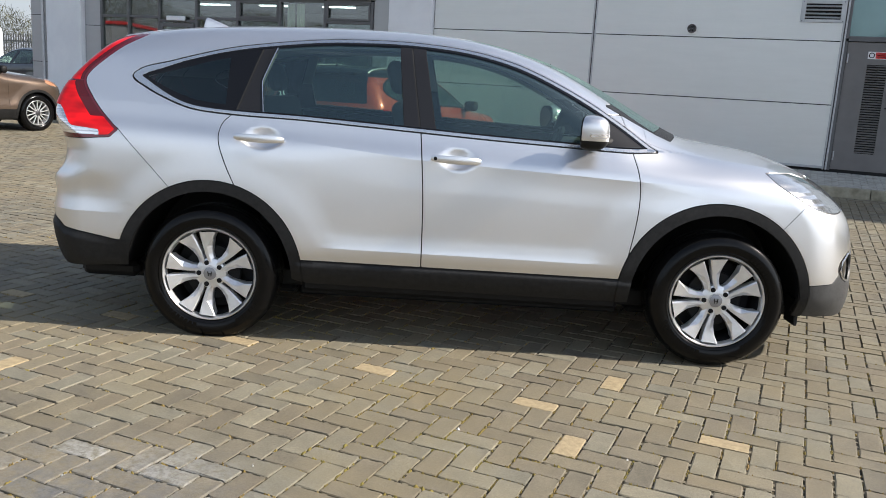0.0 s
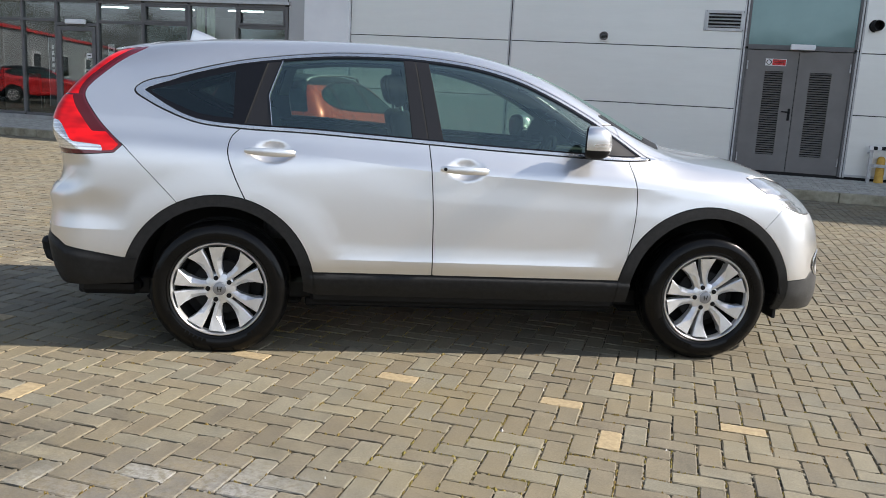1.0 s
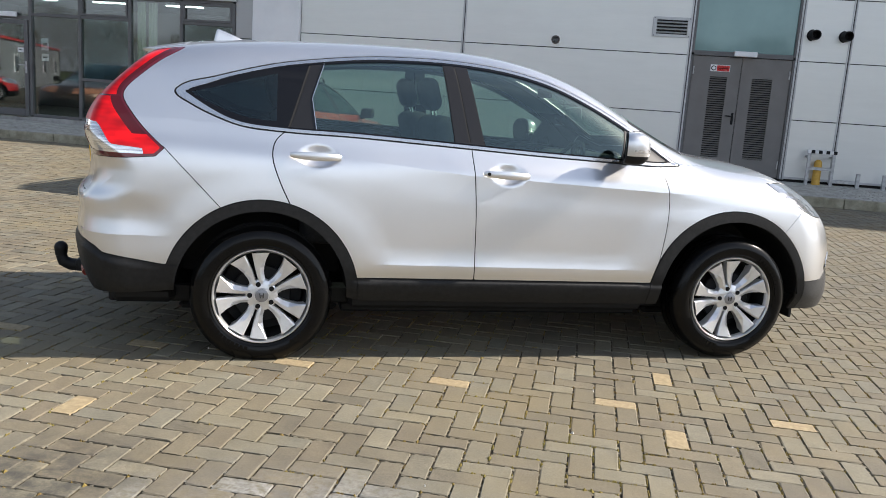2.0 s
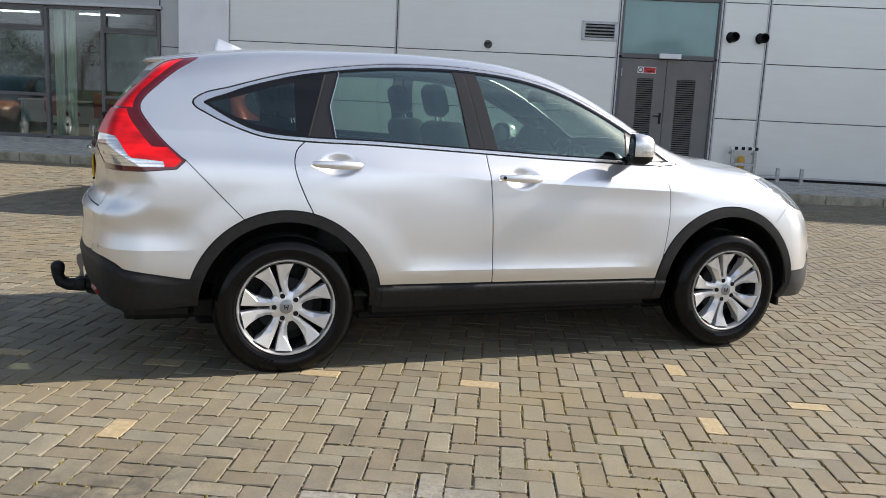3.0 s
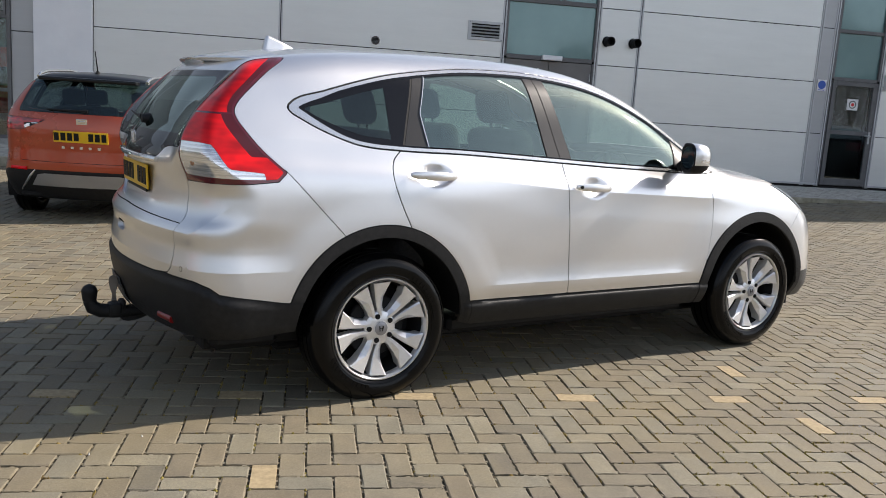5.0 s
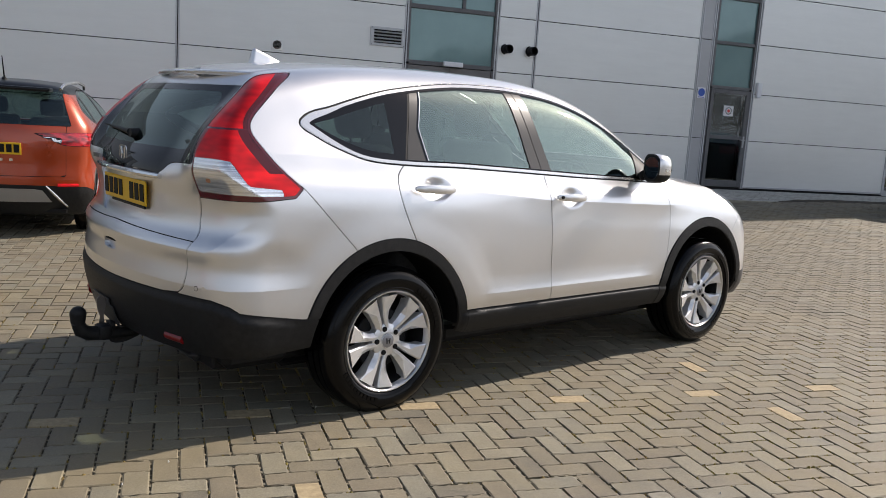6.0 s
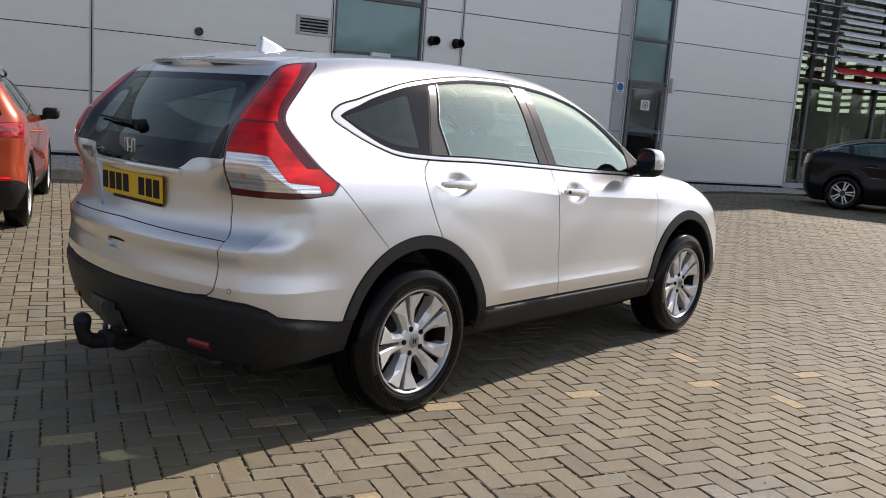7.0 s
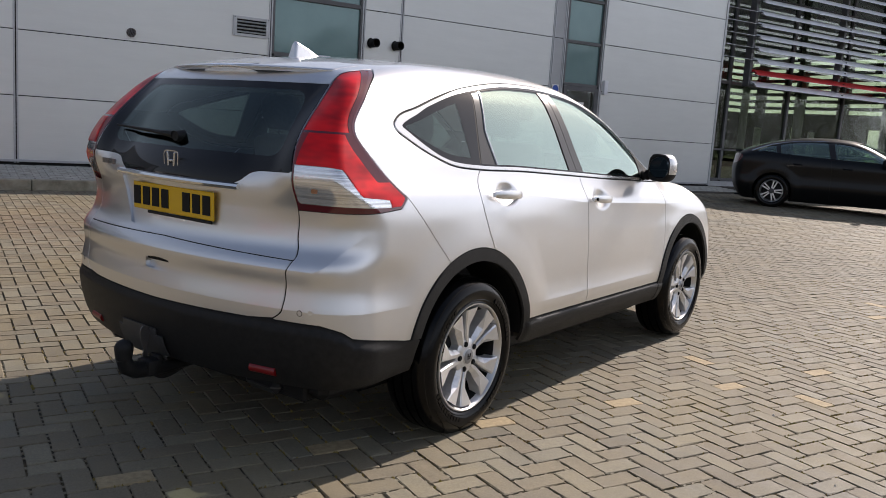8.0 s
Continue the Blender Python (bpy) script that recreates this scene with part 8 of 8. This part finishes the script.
def single(x, y, w, h, buff, rnd):
    """One block as an object of its own; alike blocks share their mesh."""
    key = (w > h, int(rnd[3] * 16))
    if key not in shared:
        me = bpy.data.meshes.new("block")
        me.from_pydata(worn(w, h, wear), [], WORN)
        me.update()
        shared[key] = (me, me.copy())
        me.materials.append(M["block"])
        shared[key][1].materials.append(M["yellow_block"])
    ob = new("paving_block", shared[key][1 if buff else 0])
    ob.parent = ground
    ob.matrix_basis = pose(x + w / 2 + rnd[1] * 0.0013, y + h / 2 + rnd[2] * 0.0013, float(road_z(y, x)) + rnd[0] * 0.0015, rnd[1] * 0.35, rnd[2] * 0.35, 0)


count = 0
nib_verts = []
for i in range(-165, 190):
    for j in range(-100, 101):
        k = (i - j) % 4
        if k not in (0, 2):
            continue
        x, y, w, h, buff = footprint(i, j)
        if y + h > KERB_Y - 0.002:
            continue
        if x < -17.0 or x > 17.5 or (y < -2.5 and abs(x + 2) > 9):
            continue
        rnd = (*rng.uniform(-1, 1, 3), rng.random())
        if -7.0 < x < 3.2 and 0.4 < y < 5.2:
            # spacer nibs bridge the joint beyond the block's two far sides
            for along, across, turned in ((w, h, False), (h, w, True)):
                for q in range(round(along / 0.05)):
                    a0 = 0.025 + 0.05 * q - 0.008 + wear.uniform(-0.004, 0.004)
                    a1, top = a0 + wear.uniform(0.011, 0.020), -wear.uniform(0.003, 0.008)
                    pts = [(a0, -0.005, top), (a1, -0.005, top), (a1, 0.005, top), (a0, 0.005, top), (a0, -0.005, -0.03), (a0, 0.005, -0.03), (a1, -0.005, -0.03), (a1, 0.005, -0.03)]
                    p = np.array([(x + w + v, y + u, z) if turned else (x + u, y + h + v, z) for u, v, z in pts])
                    p[:, 2] += road_z(p[:, 1], p[:, 0])
                    nib_verts.append(p)
        if count < 300 and -3.0 <= x < -0.55 and 1.30 <= y < 3.75:
            single(x, y, w, h, buff, rnd)
            count += 1
            continue
        if not buff and -7.0 < x < 3.2 and 0.4 < y < 5.2:
            p = np.array(worn(w, h, wear))
            p[:, 2] += rnd[0] * 0.0016 + rnd[1] * 0.006 * p[:, 0] + rnd[2] * 0.006 * p[:, 1]
            p += (x + w / 2 + rnd[1] * 0.0013, y + h / 2 + rnd[2] * 0.0013, 0)
            p[:, 2] += road_z(p[:, 1], p[:, 0])
            near_verts.append(p)
            continue
        p = np.array(laid(x, y, w, h, rnd))
        p[:, 2] += road_z(p[:, 1], p[:, 0])
        (buff_verts if buff else verts).append(p)
for name, vs, mat in (("block_paving", verts, M["blocks"]), ("buff_blocks", buff_verts, M["yellow_block"])):
    n = len(vs)
    me = bpy.data.meshes.new(name)
    base = (np.arange(n) * 8)[:, None, None]
    me.from_pydata(np.concatenate(vs).tolist(), [], (np.array(FACES)[None] + base).reshape(-1, 4).tolist())
    me.update()
    ob = place(new(name, me), mat, ground, "weathered grey-brown herringbone block paving" if n > 300 else "buff marker blocks", "stuff")

me = bpy.data.meshes.new("worn_paving")
me.from_pydata(np.concatenate(near_verts).tolist(), [], [tuple(36 * n + q for q in f) for n in range(len(near_verts)) for f in WORN])
me.update()
place(new("worn_paving", me), M["blocks"], ground, "worn grey-brown herringbone paving blocks", "stuff")

me = bpy.data.meshes.new("spacer_nibs")
NIB = np.array([(0, 1, 2, 3), (0, 3, 5, 4), (1, 6, 7, 2)])
me.from_pydata(np.concatenate(nib_verts).tolist(), [], (NIB[None] + (np.arange(len(nib_verts)) * 8)[:, None, None]).reshape(-1, 4).tolist())
me.update()
place(new("spacer_nibs", me), M["blocks"], ground, "small spacer nibs in the paving joints", "stuff")

# footway: rows of pale blocks rising gently to the wall
verts = []
for r in range(int((WALL_Y - KERB_Y - 0.13) / 0.1)):
    y = KERB_Y + 0.13 + r * 0.1
    for c in range(-85, 61):
        x = c * 0.2 + (r % 2) * 0.1
        rnd = (*rng.uniform(-1, 1, 3), 0)
        p = np.array(laid(x, y, 0.2, 0.1, rnd, -0.03, 0.005))
        p[:, 2] += footway_z(p[:, 1])
        verts.append(p)
me = bpy.data.meshes.new("footway_blocks")
me.from_pydata(np.concatenate(verts).tolist(), [], (np.array(FACES)[None] + (np.arange(len(verts)) * 8)[:, None, None]).reshape(-1, 4).tolist())
me.update()
place(new("footway_blocks", me), M["footway"], pavement, "pale grey footway blocks in rows", "stuff")

# moss and yellow weed tufts in the joints, and a little pale grit on the blocks
rng = np.random.default_rng(21)


def tufts(spots, size, tall):
    out = []
    for x, y in spots:
        k = size * rng.uniform(0.5, 1.3) * (1.7 if rng.random() < 0.2 else 1.0)
        a = rng.uniform(0, 6.28)
        z = float(road_z(y, x)) - 0.009
        ring = [(x + k * math.cos(a + q * 1.2566) * rng.uniform(0.6, 1.3), y + k * math.sin(a + q * 1.2566) * rng.uniform(0.6, 1.3), z) for q in range(5)]
        out += ring + [(x, y, z + tall * rng.uniform(0.6, 1.3))]
    return out


spots = []
while len(spots) < 21000:
    i, j = int(rng.integers(-70, 75)), int(rng.integers(-34, 24))
    if (i - j) % 4 not in (0, 2):
        continue
    x, y, w, h, buff = footprint(i, j)
    keep = 0.5 + 0.5 * math.sin(x * 1.7 + 0.6 * math.sin(y * 2.3)) * math.sin(y * 1.9 + 0.8 * math.sin(x * 1.1))
    if rng.random() > (keep ** 2 + 0.06) * (1.0 if x > -3.4 else 0.3):
        continue
    along = rng.random()
    n = int(rng.integers(1, 7))
    for q in range(n):
        u = min(1.0, along + q * rng.uniform(0.015, 0.06))
        spots.append((x + u * w, y + rng.uniform(-0.001, 0.001)) if rng.random() < 0.5 else (x + rng.uniform(-0.001, 0.001), y + u * h))
for name, pts, mat, lab in (("joint_moss", tufts(spots, 0.0072, 0.0120), M["moss"], "yellow-green moss and weeds in the paving joints"),
                            ("pale_grit", tufts([(float(a), float(b)) for a, b in zip(rng.uniform(-4, 2.5, 46), rng.uniform(0.8, 3.6, 46))], 0.006, 0.0145), M["grit"], "pale grit lying on the paving")):
    n = len(pts) // 6
    me = bpy.data.meshes.new(name)
    tri = np.array([(q, (q + 1) % 5, 5) for q in range(5)])
    me.from_pydata(pts, [], (tri[None] + (np.arange(n) * 6)[:, None, None]).reshape(-1, 3).tolist())
    me.update()
    place(new(name, me), mat, ground, lab, "stuff")
